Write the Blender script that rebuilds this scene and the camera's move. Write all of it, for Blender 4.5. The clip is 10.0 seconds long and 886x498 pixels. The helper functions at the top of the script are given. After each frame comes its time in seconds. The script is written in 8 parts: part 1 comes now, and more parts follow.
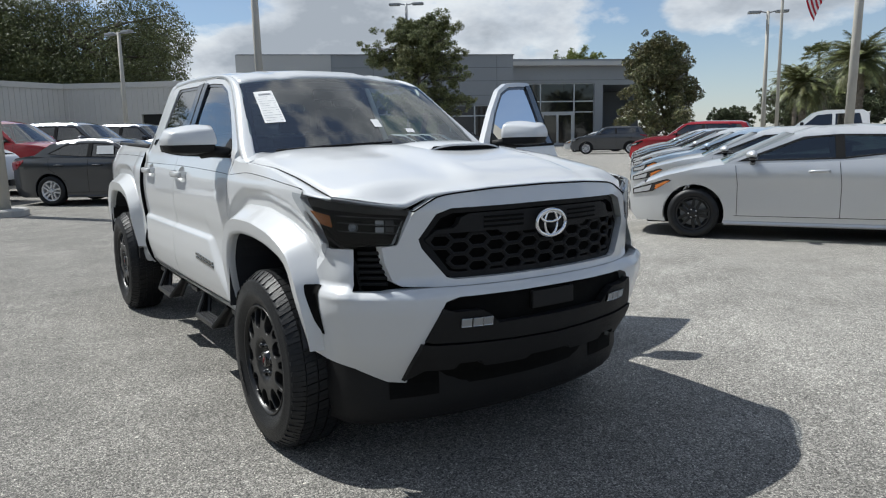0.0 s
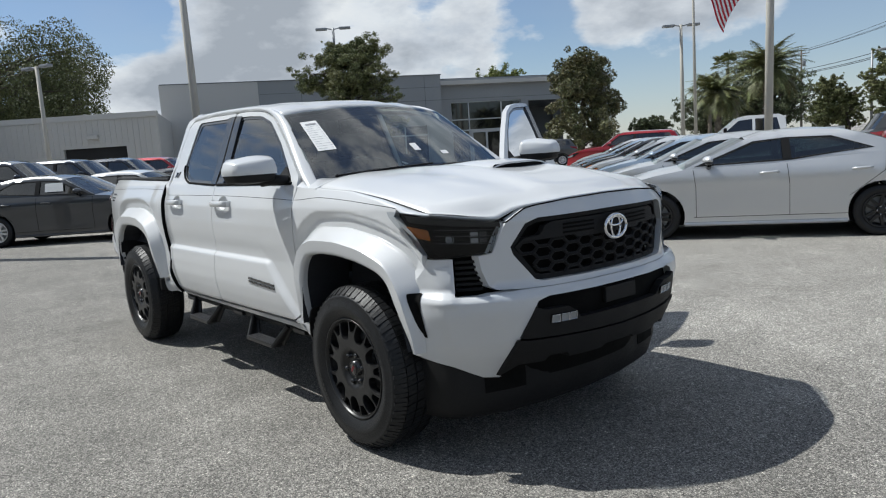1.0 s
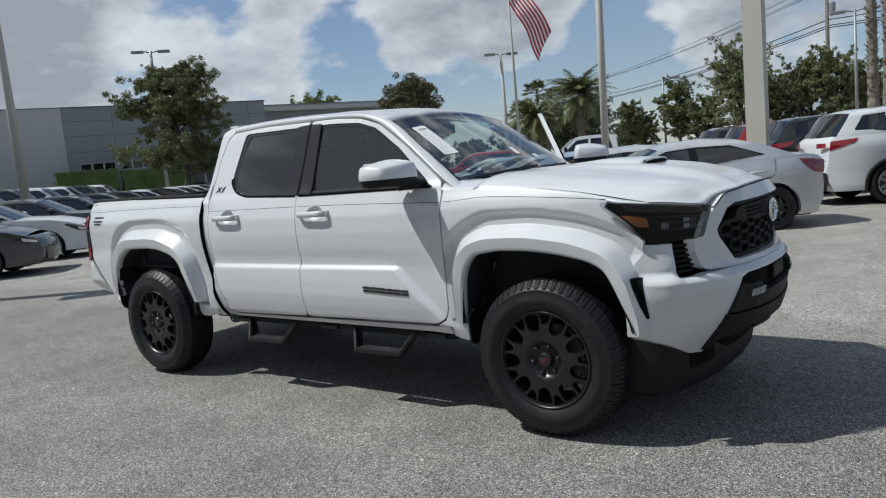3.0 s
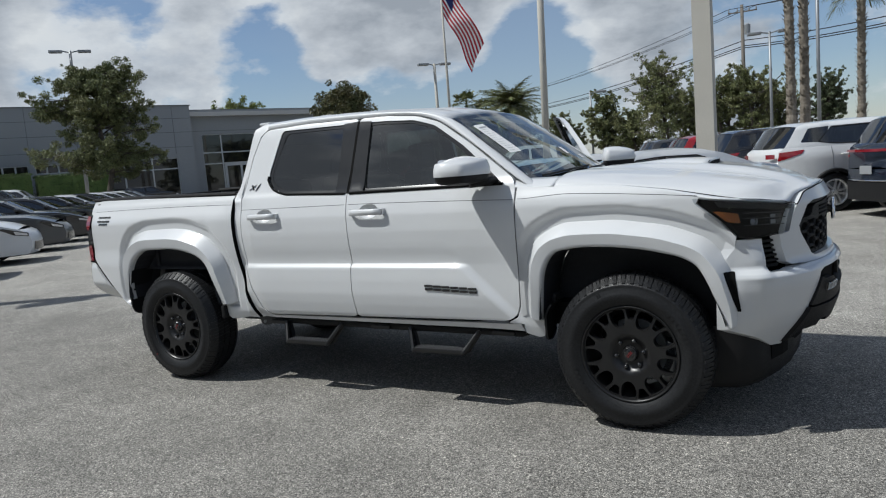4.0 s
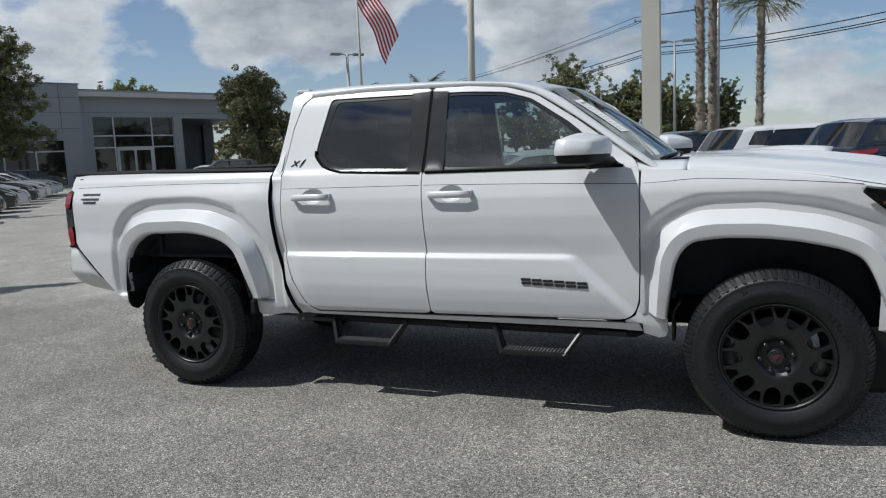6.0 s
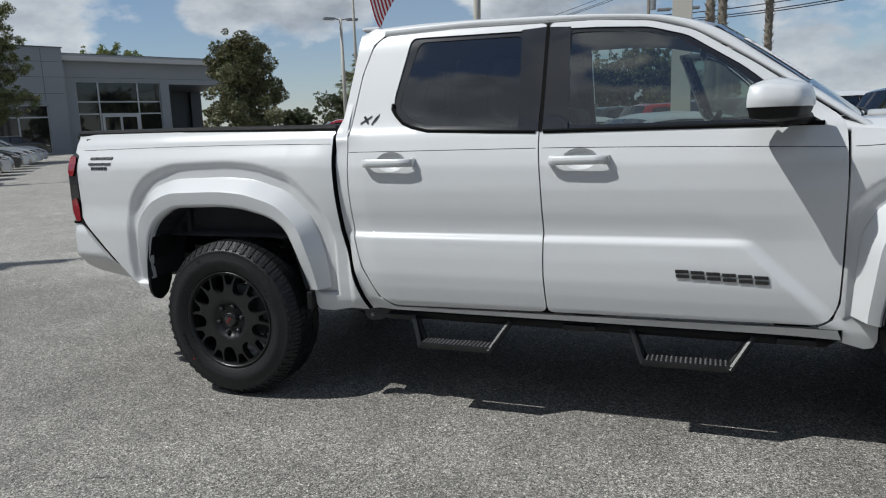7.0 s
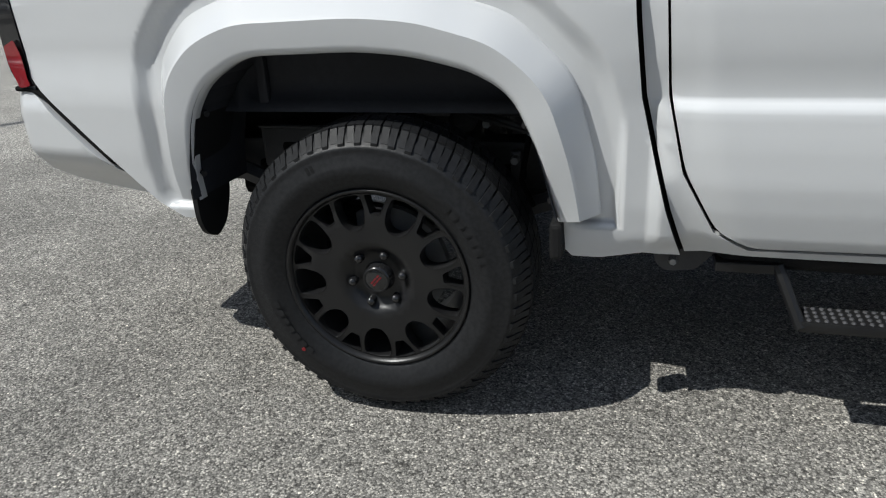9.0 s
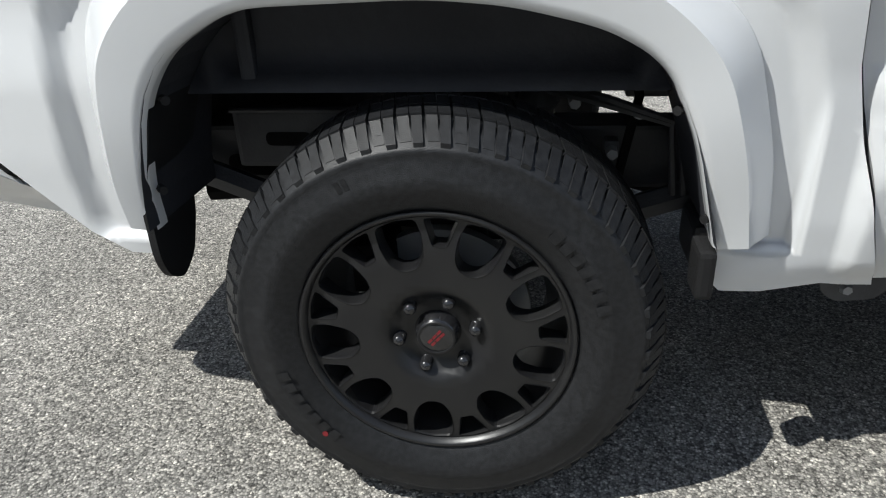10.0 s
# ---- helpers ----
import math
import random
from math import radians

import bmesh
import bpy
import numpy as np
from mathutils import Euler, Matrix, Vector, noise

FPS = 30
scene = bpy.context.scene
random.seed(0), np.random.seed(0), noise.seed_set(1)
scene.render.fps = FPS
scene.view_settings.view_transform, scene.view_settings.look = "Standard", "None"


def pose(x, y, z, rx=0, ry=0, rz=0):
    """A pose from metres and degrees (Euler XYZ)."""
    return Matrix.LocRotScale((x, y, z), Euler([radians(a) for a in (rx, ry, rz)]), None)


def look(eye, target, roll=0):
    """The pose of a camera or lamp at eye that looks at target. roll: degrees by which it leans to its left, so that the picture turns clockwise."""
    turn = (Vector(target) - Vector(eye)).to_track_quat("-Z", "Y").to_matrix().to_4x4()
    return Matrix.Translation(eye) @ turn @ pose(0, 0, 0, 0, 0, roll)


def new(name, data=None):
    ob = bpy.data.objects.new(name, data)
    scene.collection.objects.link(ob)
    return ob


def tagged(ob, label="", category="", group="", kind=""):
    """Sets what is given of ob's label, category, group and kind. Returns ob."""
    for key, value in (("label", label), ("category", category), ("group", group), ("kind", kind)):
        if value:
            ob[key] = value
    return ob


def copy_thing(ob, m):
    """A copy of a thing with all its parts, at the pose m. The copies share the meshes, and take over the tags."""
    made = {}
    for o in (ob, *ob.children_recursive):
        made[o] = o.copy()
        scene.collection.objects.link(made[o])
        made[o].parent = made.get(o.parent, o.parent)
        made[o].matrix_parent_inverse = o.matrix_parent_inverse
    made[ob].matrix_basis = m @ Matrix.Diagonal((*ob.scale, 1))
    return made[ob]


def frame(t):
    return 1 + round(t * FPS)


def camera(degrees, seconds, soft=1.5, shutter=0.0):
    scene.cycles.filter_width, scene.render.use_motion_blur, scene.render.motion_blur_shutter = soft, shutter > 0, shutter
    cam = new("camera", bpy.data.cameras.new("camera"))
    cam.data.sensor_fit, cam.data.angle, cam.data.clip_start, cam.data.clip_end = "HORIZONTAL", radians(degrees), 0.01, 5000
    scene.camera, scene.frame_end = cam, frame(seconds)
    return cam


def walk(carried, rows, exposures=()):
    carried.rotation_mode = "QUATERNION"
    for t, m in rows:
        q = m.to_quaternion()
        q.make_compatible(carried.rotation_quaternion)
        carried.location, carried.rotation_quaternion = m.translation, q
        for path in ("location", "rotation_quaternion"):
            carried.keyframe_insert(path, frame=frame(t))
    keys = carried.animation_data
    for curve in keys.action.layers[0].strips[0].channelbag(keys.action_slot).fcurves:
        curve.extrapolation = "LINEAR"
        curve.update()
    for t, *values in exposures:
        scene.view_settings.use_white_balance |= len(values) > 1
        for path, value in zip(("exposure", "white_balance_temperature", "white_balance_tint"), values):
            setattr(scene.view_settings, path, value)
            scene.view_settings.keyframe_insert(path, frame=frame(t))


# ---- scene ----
cam = camera(63.2, 10.0, 1.15)
PATH = [
    (0, (6.403, -1.91, 1.378), (4.752, -0.825, 1.065), -1.2),
    (0.5, (6.421, -2.187, 1.381), (4.813, -1.033, 1.091), -2.4),
    (1, (6.284, -2.63, 1.41), (4.74, -1.387, 1.142), -3.9),
    (1.5, (5.995, -2.937, 1.41), (4.535, -1.594, 1.154), -4.9),
    (2, (5.714, -3.29, 1.414), (4.347, -1.851, 1.163), -5.4),
    (2.5, (5.406, -3.638, 1.414), (4.132, -2.115, 1.17), -5.5),
    (4, (4.358, -4.38, 1.415), (3.357, -2.663, 1.186), -4.6),
    (4.5, (4.1, -4.526, 1.399), (3.178, -2.766, 1.172), -4.2),
    (5, (3.878, -4.612, 1.405), (3.03, -2.815, 1.177), -3.6),
    (6.5, (2.722, -4.12, 1.358), (2.006, -2.275, 1.074), -2.2),
    (7, (2.296, -3.786, 1.334), (1.587, -1.947, 0.994), -2.1),
    (7.5, (1.847, -3.495, 1.303), (1.144, -1.672, 0.877), -2.1),
    (8, (1.444, -3.126, 1.238), (0.755, -1.325, 0.708), -2.3),
    (8.5, (1.05, -2.73, 1.224), (0.419, -0.953, 0.558), -2.9),
    (9, (0.637, -2.446, 1.198), (0.128, -0.681, 0.411), -3.2),
    (9.5, (0.374, -2.125, 1.152), (-0.016, -0.370, 0.277), -3.1),
    (10, (0.173, -1.933, 1.126), (-0.083, -0.173, 0.212), -2.6),
]
walk(cam, [(t, look(eye, target, roll)) for t, eye, target, roll in PATH], [(0.0, 0.06, 6220, 7), (1.5, -0.08, 6220, 7), (2.5, -0.18, 6170, 7), (4.5, -0.24, 6170, 7), (8.0, -0.25, 6220, 7), (9.0, -0.1, 6280, 7), (10.0, 0.36, 6280, 7)])

# ---- world and sun ----
SUN_K = Vector((0.60, 0.38, -1.0))          # the way the sun's rays travel
sun = new("sun", bpy.data.lights.new("sun", "SUN"))
sun.data.energy, sun.data.angle, sun.data.color = 5.0, radians(0.55), (1.0, 0.965, 0.91)
sun.matrix_world = Matrix.Translation((0, 0, 30)) @ SUN_K.to_track_quat("-Z", "Y").to_matrix().to_4x4()


def link(tree, a, b):
    tree.links.new(a, b)


def make_world():
    w = bpy.data.worlds.new("sky")
    scene.world = w
    w.use_nodes = True
    t = w.node_tree
    t.nodes.clear()
    N = t.nodes.new
    sky = N("ShaderNodeTexSky")
    sky.sky_type, sky.sun_disc = "NISHITA", False
    sky.sun_elevation = math.atan2(1.0, math.hypot(SUN_K.x, SUN_K.y))
    sky.sun_rotation = math.atan2(-SUN_K.x, -SUN_K.y)
    sky.air_density, sky.dust_density, sky.ozone_density = 1.0, 0.15, 2.2
    geo = N("ShaderNodeTexCoord")

    comb = N("ShaderNodeMapping")
    comb.inputs["Scale"].default_value = (2.6, 2.6, 5.2)
    link(t, geo.outputs["Generated"], comb.inputs[0])

    def cloud(shift, scale, detail):
        m = N("ShaderNodeMapping")
        m.inputs["Location"].default_value = shift
        link(t, comb.outputs[0], m.inputs[0])
        n = N("ShaderNodeTexNoise")
        n.inputs["Scale"].default_value, n.inputs["Detail"].default_value, n.inputs["Roughness"].default_value = scale, detail, 0.56
        link(t, m.outputs[0], n.inputs[0])
        return n.outputs[0]

    def ramp(v, stops):
        r = N("ShaderNodeValToRGB")
        r.color_ramp.elements[0].position, r.color_ramp.elements[0].color = stops[0]
        r.color_ramp.elements[1].position, r.color_ramp.elements[1].color = stops[-1]
        for p, c in stops[1:-1]:
            r.color_ramp.elements.new(p).color = c
        link(t, v, r.inputs[0])
        return r.outputs[0]

    def math_node(kind, x, y, z=None):
        n = N("ShaderNodeMath")
        n.operation = kind
        for i, v in enumerate((x, y, z)):
            if isinstance(v, (int, float)):
                n.inputs[i].default_value = v
            elif v is not None:
                link(t, v, n.inputs[i])
        return n.outputs[0]

    # banks of cumulus and the blue between them: azimuth, height, half widths in degrees, weight
    bank = None
    for az, el, wide, high, weight in ((124, 13.5, 12, 6.5, 0.14), (120, 4.0, 13, 3.2, -0.13), (139, 8.5, 5.5, 6, 0.12), (148, 8, 5, 4.5, 0.09), (156, 8, 5.5, 5, 0.13), (166, 5, 6, 3.5, 0.10), (105.5, 9.5, 4, 5, 0.13),
                                       (96, 12, 6, 5, 0.11), (83, 6, 8, 4, 0.12), (133, 8, 3, 6, -0.13), (143.5, 14, 4.5, 4, -0.14), (111.5, 9, 3.5, 5, -0.12), (162, 12, 5, 4, -0.13), (91, 7, 3, 4, -0.10), (76, 13, 6, 4, -0.11), (126, 55, 24, 16, 0.10), (-122, 31, 40, 17, 0.12)):
        A, E = radians(az), radians(el)
        flat = Vector((-math.sin(A), math.cos(A), 0)) / math.sin(radians(wide))
        rise = Vector((-math.cos(A) * math.sin(E), -math.sin(A) * math.sin(E), math.cos(E))) / math.sin(radians(high))
        dots = []
        for axis in (flat, rise):
            n = N("ShaderNodeVectorMath")
            n.operation = "DOT_PRODUCT"
            n.inputs[1].default_value = axis
            link(t, geo.outputs["Generated"], n.inputs[0])
            dots.append(n.outputs["Value"])
        d2 = math_node("MULTIPLY_ADD", dots[0], dots[0], math_node("MULTIPLY", dots[1], dots[1]))
        mr = N("ShaderNodeMapRange")
        mr.interpolation_type = "SMOOTHSTEP"
        mr.inputs["From Max"].default_value = 2.2
        mr.inputs["To Min"].default_value, mr.inputs["To Max"].default_value = weight, 0.0
        link(t, d2, mr.inputs[0])
        bank = mr.outputs[0] if bank is None else math_node("ADD", bank, mr.outputs[0])

    base = cloud((5.3, 1.9, 0.0), 1.15, 13)
    lit = cloud((5.24, 1.86, -0.17), 1.15, 9)          # the same field, moved towards the sun
    # cumulus crowd towards the horizon and open up a little overhead
    sep = N("ShaderNodeSeparateXYZ")
    link(t, geo.outputs["Generated"], sep.inputs[0])
    thin = N("ShaderNodeMapRange")
    thin.interpolation_type = "SMOOTHSTEP"
    thin.inputs["From Min"].default_value, thin.inputs["From Max"].default_value = 0.66, 0.95
    thin.inputs["To Min"].default_value, thin.inputs["To Max"].default_value = 0.0, 0.03
    link(t, sep.outputs[2], thin.inputs[0])
    less = math_node("ADD", math_node("SUBTRACT", base, thin.outputs[0]), bank)
    mask = ramp(less, [(0.502, (0, 0, 0, 1)), (0.532, (0.45, 0.45, 0.45, 1)), (0.560, (0.88, 0.88, 0.88, 1)), (0.62, (1, 1, 1, 1))])
    billow = cloud((2.0, 7.0, 3.0), 4.2, 7)
    shade = ramp(math_node("MULTIPLY_ADD", billow, 0.30, math_node("MULTIPLY_ADD", bank, 0.72, math_node("SUBTRACT", lit, 0.15))), [(0.47, (1.0, 1.0, 1.0, 1)), (0.56, (0.74, 0.76, 0.80, 1)), (0.66, (0.47, 0.50, 0.55, 1))])
    wisp = ramp(cloud((0.5, 1.0, 2.0), 0.5, 6), [(0.38, (0.0, 0.0, 0.0, 1)), (0.62, (0.24, 0.24, 0.24, 1))])
    low = N("ShaderNodeMapRange")
    low.inputs["From Max"].default_value, low.inputs["To Min"].default_value, low.inputs["To Max"].default_value = 0.10, 0.28, 0.0
    link(t, sep.outputs[2], low.inputs[0])

    def mix(kind, fac, a, b):
        n = N("ShaderNodeMix")
        n.data_type, n.blend_type = "RGBA", kind
        if isinstance(fac, (int, float)):
            n.inputs[0].default_value = fac
        else:
            link(t, fac, n.inputs[0])
        for i, v in ((6, a), (7, b)):
            if isinstance(v, tuple):
                n.inputs[i].default_value = v
            else:
                link(t, v, n.inputs[i])
        return n.outputs[2]

    blue = mix("MULTIPLY", 1.0, sky.outputs[0], (0.104, 0.106, 0.114, 1))
    hazed = mix("MIX", low.outputs[0], mix("MIX", wisp, blue, (0.62, 0.66, 0.7, 1)), (0.66, 0.71, 0.77, 1))
    white = mix("MULTIPLY", 1.0, shade, (0.96, 0.97, 0.98, 1))
    full = mix("MIX", mask, hazed, white)
    bg, out = N("ShaderNodeBackground"), N("ShaderNodeOutputWorld")
    bg.inputs["Strength"].default_value = 0.84
    link(t, full, bg.inputs["Color"]), link(t, bg.outputs[0], out.inputs["Surface"])


make_world()

# ---- materials ----
def material(name, color, rough=0.5, metal=0.0, coat=0.0, grain=0.0, grain_scale=40.0, tone=None, tone_scale=2.0, bump=0.0, bump_scale=200.0,
             transmission=0.0, ior=1.45, alpha=1.0, spec=0.5, island=0.0, emit=None, flake=0.0):
    """A Principled material with variation of tone at two scales and a fine relief."""
    m = bpy.data.materials.new(name)
    m.use_nodes = True
    t = m.node_tree
    b = t.nodes["Principled BSDF"]
    b.inputs["Base Color"].default_value = (*color, 1)
    b.inputs["Roughness"].default_value, b.inputs["Metallic"].default_value = rough, metal
    b.inputs["Coat Weight"].default_value, b.inputs["Coat Roughness"].default_value = coat, 0.03
    b.inputs["Transmission Weight"].default_value, b.inputs["IOR"].default_value = transmission, ior
    b.inputs["Alpha"].default_value, b.inputs["Specular IOR Level"].default_value = alpha, spec
    if emit:
        b.inputs["Emission Color"].default_value, b.inputs["Emission Strength"].default_value = (*emit[:3], 1), emit[3]
    coord = t.nodes.new("ShaderNodeTexCoord")
    last = None

    def noise_node(scale, detail=4):
        n = t.nodes.new("ShaderNodeTexNoise")
        n.inputs["Scale"].default_value, n.inputs["Detail"].default_value = scale, detail
        t.links.new(coord.outputs["Object"], n.inputs[0])
        return n.outputs[0]

    def blend(fac, scale_to, other, base):
        ramp = t.nodes.new("ShaderNodeMapRange")
        ramp.inputs["From Min"].default_value, ramp.inputs["From Max"].default_value, ramp.inputs["To Max"].default_value = 0.35, 0.65, scale_to
        t.links.new(fac, ramp.inputs[0])
        mixer = t.nodes.new("ShaderNodeMix")
        mixer.data_type = "RGBA"
        t.links.new(ramp.outputs[0], mixer.inputs[0])
        if base is None:
            mixer.inputs[6].default_value = (*color, 1)
        else:
            t.links.new(base, mixer.inputs[6])
        mixer.inputs[7].default_value = (*other, 1)
        return mixer.outputs[2]

    if tone:
        last = blend(noise_node(tone_scale), 0.8, tone, last)
    if grain:
        last = blend(noise_node(grain_scale, 2), 1.0, tuple(c * (1 - grain) for c in color), last)
    if island:
        g = t.nodes.new("ShaderNodeNewGeometry")
        hsv = t.nodes.new("ShaderNodeHueSaturation")
        mr = t.nodes.new("ShaderNodeMapRange")
        mr.inputs["To Min"].default_value, mr.inputs["To Max"].default_value = 1 - island, 1 + island
        t.links.new(g.outputs["Random Per Island"], mr.inputs[0]), t.links.new(mr.outputs[0], hsv.inputs["Value"])
        if last is None:
            hsv.inputs["Color"].default_value = (*color, 1)
        else:
            t.links.new(last, hsv.inputs["Color"])
        last = hsv.outputs[0]
    if last is not None:
        t.links.new(last, b.inputs["Base Color"])
    if bump:
        bn = t.nodes.new("ShaderNodeBump")
        bn.inputs["Strength"].default_value, bn.inputs["Distance"].default_value = bump, 0.004
        t.links.new(noise_node(bump_scale, 3), bn.inputs["Height"]), t.links.new(bn.outputs[0], b.inputs["Normal"])
    return m


def asphalt_material():
    """Pale, worn asphalt: light and dark stones in a grey binder, with wide tracks and stains."""
    m = bpy.data.materials.new("worn_asphalt")
    m.use_nodes = True
    t = m.node_tree
    b = t.nodes["Principled BSDF"]
    coord = t.nodes.new("ShaderNodeTexCoord")
    vor = t.nodes.new("ShaderNodeTexVoronoi")
    vor.inputs["Scale"].default_value = 185.0
    t.links.new(coord.outputs["Object"], vor.inputs["Vector"])
    stone = t.nodes.new("ShaderNodeValToRGB")
    els = stone.color_ramp.elements
    els[0].position, els[0].color = 0.0, (0.075, 0.071, 0.065, 1)
    els[1].position, els[1].color = 1.0, (0.60, 0.57, 0.51, 1)
    for p, c in ((0.2, (0.172, 0.164, 0.150, 1)), (0.42, (0.254, 0.244, 0.223, 1)), (0.72, (0.338, 0.323, 0.294, 1)), (0.9, (0.46, 0.438, 0.395, 1))):
        els.new(p).color = c
    sep = t.nodes.new("ShaderNodeSeparateColor")
    t.links.new(vor.outputs["Color"], sep.inputs[0]), t.links.new(sep.outputs[0], stone.inputs[0])
    gap = t.nodes.new("ShaderNodeMapRange")
    gap.inputs["From Min"].default_value, gap.inputs["From Max"].default_value = 0.35, 0.75
    gap.inputs["To Min"].default_value, gap.inputs["To Max"].default_value = 1.0, 0.5
    t.links.new(vor.outputs["Distance"], gap.inputs[0])
    dark = t.nodes.new("ShaderNodeMix")
    dark.data_type, dark.blend_type = "RGBA", "MULTIPLY"
    dark.inputs[0].default_value = 1.0
    t.links.new(stone.outputs[0], dark.inputs[6]), t.links.new(gap.outputs[0], dark.inputs[7])
    last = dark.outputs[2]
    # scattered larger chips, and pits where chips have broken out
    big = t.nodes.new("ShaderNodeTexVoronoi")
    big.inputs["Scale"].default_value = 125.0
    t.links.new(coord.outputs["Object"], big.inputs["Vector"])
    pick = t.nodes.new("ShaderNodeSeparateColor")
    t.links.new(big.outputs["Color"], pick.inputs[0])
    chip = t.nodes.new("ShaderNodeValToRGB")
    chip.color_ramp.elements[0].position, chip.color_ramp.elements[0].color = 0.0, (0.60, 0.60, 0.60, 1)
    chip.color_ramp.elements[1].position, chip.color_ramp.elements[1].color = 1.0, (1.75, 1.73, 1.68, 1)
    for p, v in ((0.18, 0.84), (0.45, 0.95), (0.84, 1.0), (0.94, 1.3)):
        chip.color_ramp.elements.new(p).color = (v, v, v, 1)
    t.links.new(pick.outputs[1], chip.inputs[0])
    chips = t.nodes.new("ShaderNodeMix")
    chips.data_type, chips.blend_type = "RGBA", "MULTIPLY"
    chips.inputs[0].default_value = 1.0
    t.links.new(last, chips.inputs[6]), t.links.new(chip.outputs[0], chips.inputs[7])
    last = chips.outputs[2]
    # beyond the pickup the colour is lifted, painting in sunlit glare at grazing view
    ground_xyz = t.nodes.new("ShaderNodeSeparateXYZ")
    t.links.new(coord.outputs["Object"], ground_xyz.inputs[0])
    sway = t.nodes.new("ShaderNodeTexNoise")
    sway.inputs["Scale"].default_value, sway.inputs["Detail"].default_value = 0.45, 5
    t.links.new(coord.outputs["Object"], sway.inputs[0])
    edge = t.nodes.new("ShaderNodeMath")
    edge.operation = "MULTIPLY_ADD"
    edge.inputs[1].default_value = 3.0
    t.links.new(sway.outputs[0], edge.inputs[0]), t.links.new(ground_xyz.outputs[1], edge.inputs[2])
    # gain on the base colour for that painted brightness, up to 1.38 times
    worn = t.nodes.new("ShaderNodeMapRange")
    worn.inputs["From Min"].default_value, worn.inputs["From Max"].default_value = 1.9, 3.4
    worn.inputs["To Min"].default_value, worn.inputs["To Max"].default_value = 1.0, 1.38
    t.links.new(edge.outputs[0], worn.inputs[0])
    far_glare = t.nodes.new("ShaderNodeMix")
    far_glare.data_type, far_glare.blend_type = "RGBA", "MULTIPLY"
    far_glare.inputs[0].default_value = 1.0
    t.links.new(last, far_glare.inputs[6]), t.links.new(worn.outputs[0], far_glare.inputs[7])
    last = far_glare.outputs[2]
    for scale, lo, hi, detail, stretch in ((0.35, 0.86, 1.10, 3, (1, 3, 1)), (0.9, 0.86, 1.06, 6, (2.2, 1, 1)), (2.2, 0.88, 1.10, 5, (1, 1, 1)), (11.0, 0.90, 1.10, 3, (1, 1, 1)), (48.0, 0.78, 1.20, 2, (1, 1, 1))):
        mp = t.nodes.new("ShaderNodeMapping")
        mp.inputs["Scale"].default_value, mp.inputs["Rotation"].default_value = stretch, (0, 0, 0.9)
        t.links.new(coord.outputs["Object"], mp.inputs[0])
        n = t.nodes.new("ShaderNodeTexNoise")
        n.inputs["Scale"].default_value, n.inputs["Detail"].default_value = scale, detail
        t.links.new(mp.outputs[0], n.inputs[0])
        mr = t.nodes.new("ShaderNodeMapRange")
        mr.inputs["From Min"].default_value, mr.inputs["From Max"].default_value = 0.3, 0.7
        mr.inputs["To Min"].default_value, mr.inputs["To Max"].default_value = lo, hi
        t.links.new(n.outputs[0], mr.inputs[0])
        mul = t.nodes.new("ShaderNodeMix")
        mul.data_type, mul.blend_type = "RGBA", "MULTIPLY"
        mul.inputs[0].default_value = 1.0
        t.links.new(last, mul.inputs[6]), t.links.new(mr.outputs[0], mul.inputs[7])
        last = mul.outputs[2]
    t.links.new(last, b.inputs["Base Color"])
    b.inputs["Roughness"].default_value, b.inputs["Specular IOR Level"].default_value = 0.82, 0.3
    bn = t.nodes.new("ShaderNodeBump")
    bn.inputs["Strength"].default_value, bn.inputs["Distance"].default_value = 0.55, 0.004
    bn.invert = True
    t.links.new(vor.outputs["Distance"], bn.inputs["Height"]), t.links.new(bn.outputs[0], b.inputs["Normal"])
    return m


def glass_material(name, tint, clear, ior=1.55, least=0.035):
    """Car glass: a tinted clear sheet under a glossy surface; clear is the share of light let through."""
    m = bpy.data.materials.new(name)
    m.use_nodes = True
    t = m.node_tree
    out = t.nodes["Material Output"]
    t.nodes.remove(t.nodes["Principled BSDF"])
    through_ = t.nodes.new("ShaderNodeBsdfTransparent")
    through_.inputs[0].default_value = (*[c * clear for c in tint], 1)
    gloss = t.nodes.new("ShaderNodeBsdfGlossy")
    gloss.inputs["Color"].default_value, gloss.inputs["Roughness"].default_value = (1, 1, 1, 1), 0.01
    fres = t.nodes.new("ShaderNodeFresnel")
    fres.inputs[0].default_value = ior
    gain = t.nodes.new("ShaderNodeMath")
    gain.operation = "MULTIPLY_ADD"
    gain.inputs[1].default_value, gain.inputs[2].default_value = 1.0, least
    t.links.new(fres.outputs[0], gain.inputs[0])
    mixer = t.nodes.new("ShaderNodeMixShader")
    t.links.new(gain.outputs[0], mixer.inputs[0])
    t.links.new(through_.outputs[0], mixer.inputs[1]), t.links.new(gloss.outputs[0], mixer.inputs[2])
    t.links.new(mixer.outputs[0], out.inputs[0])
    return m


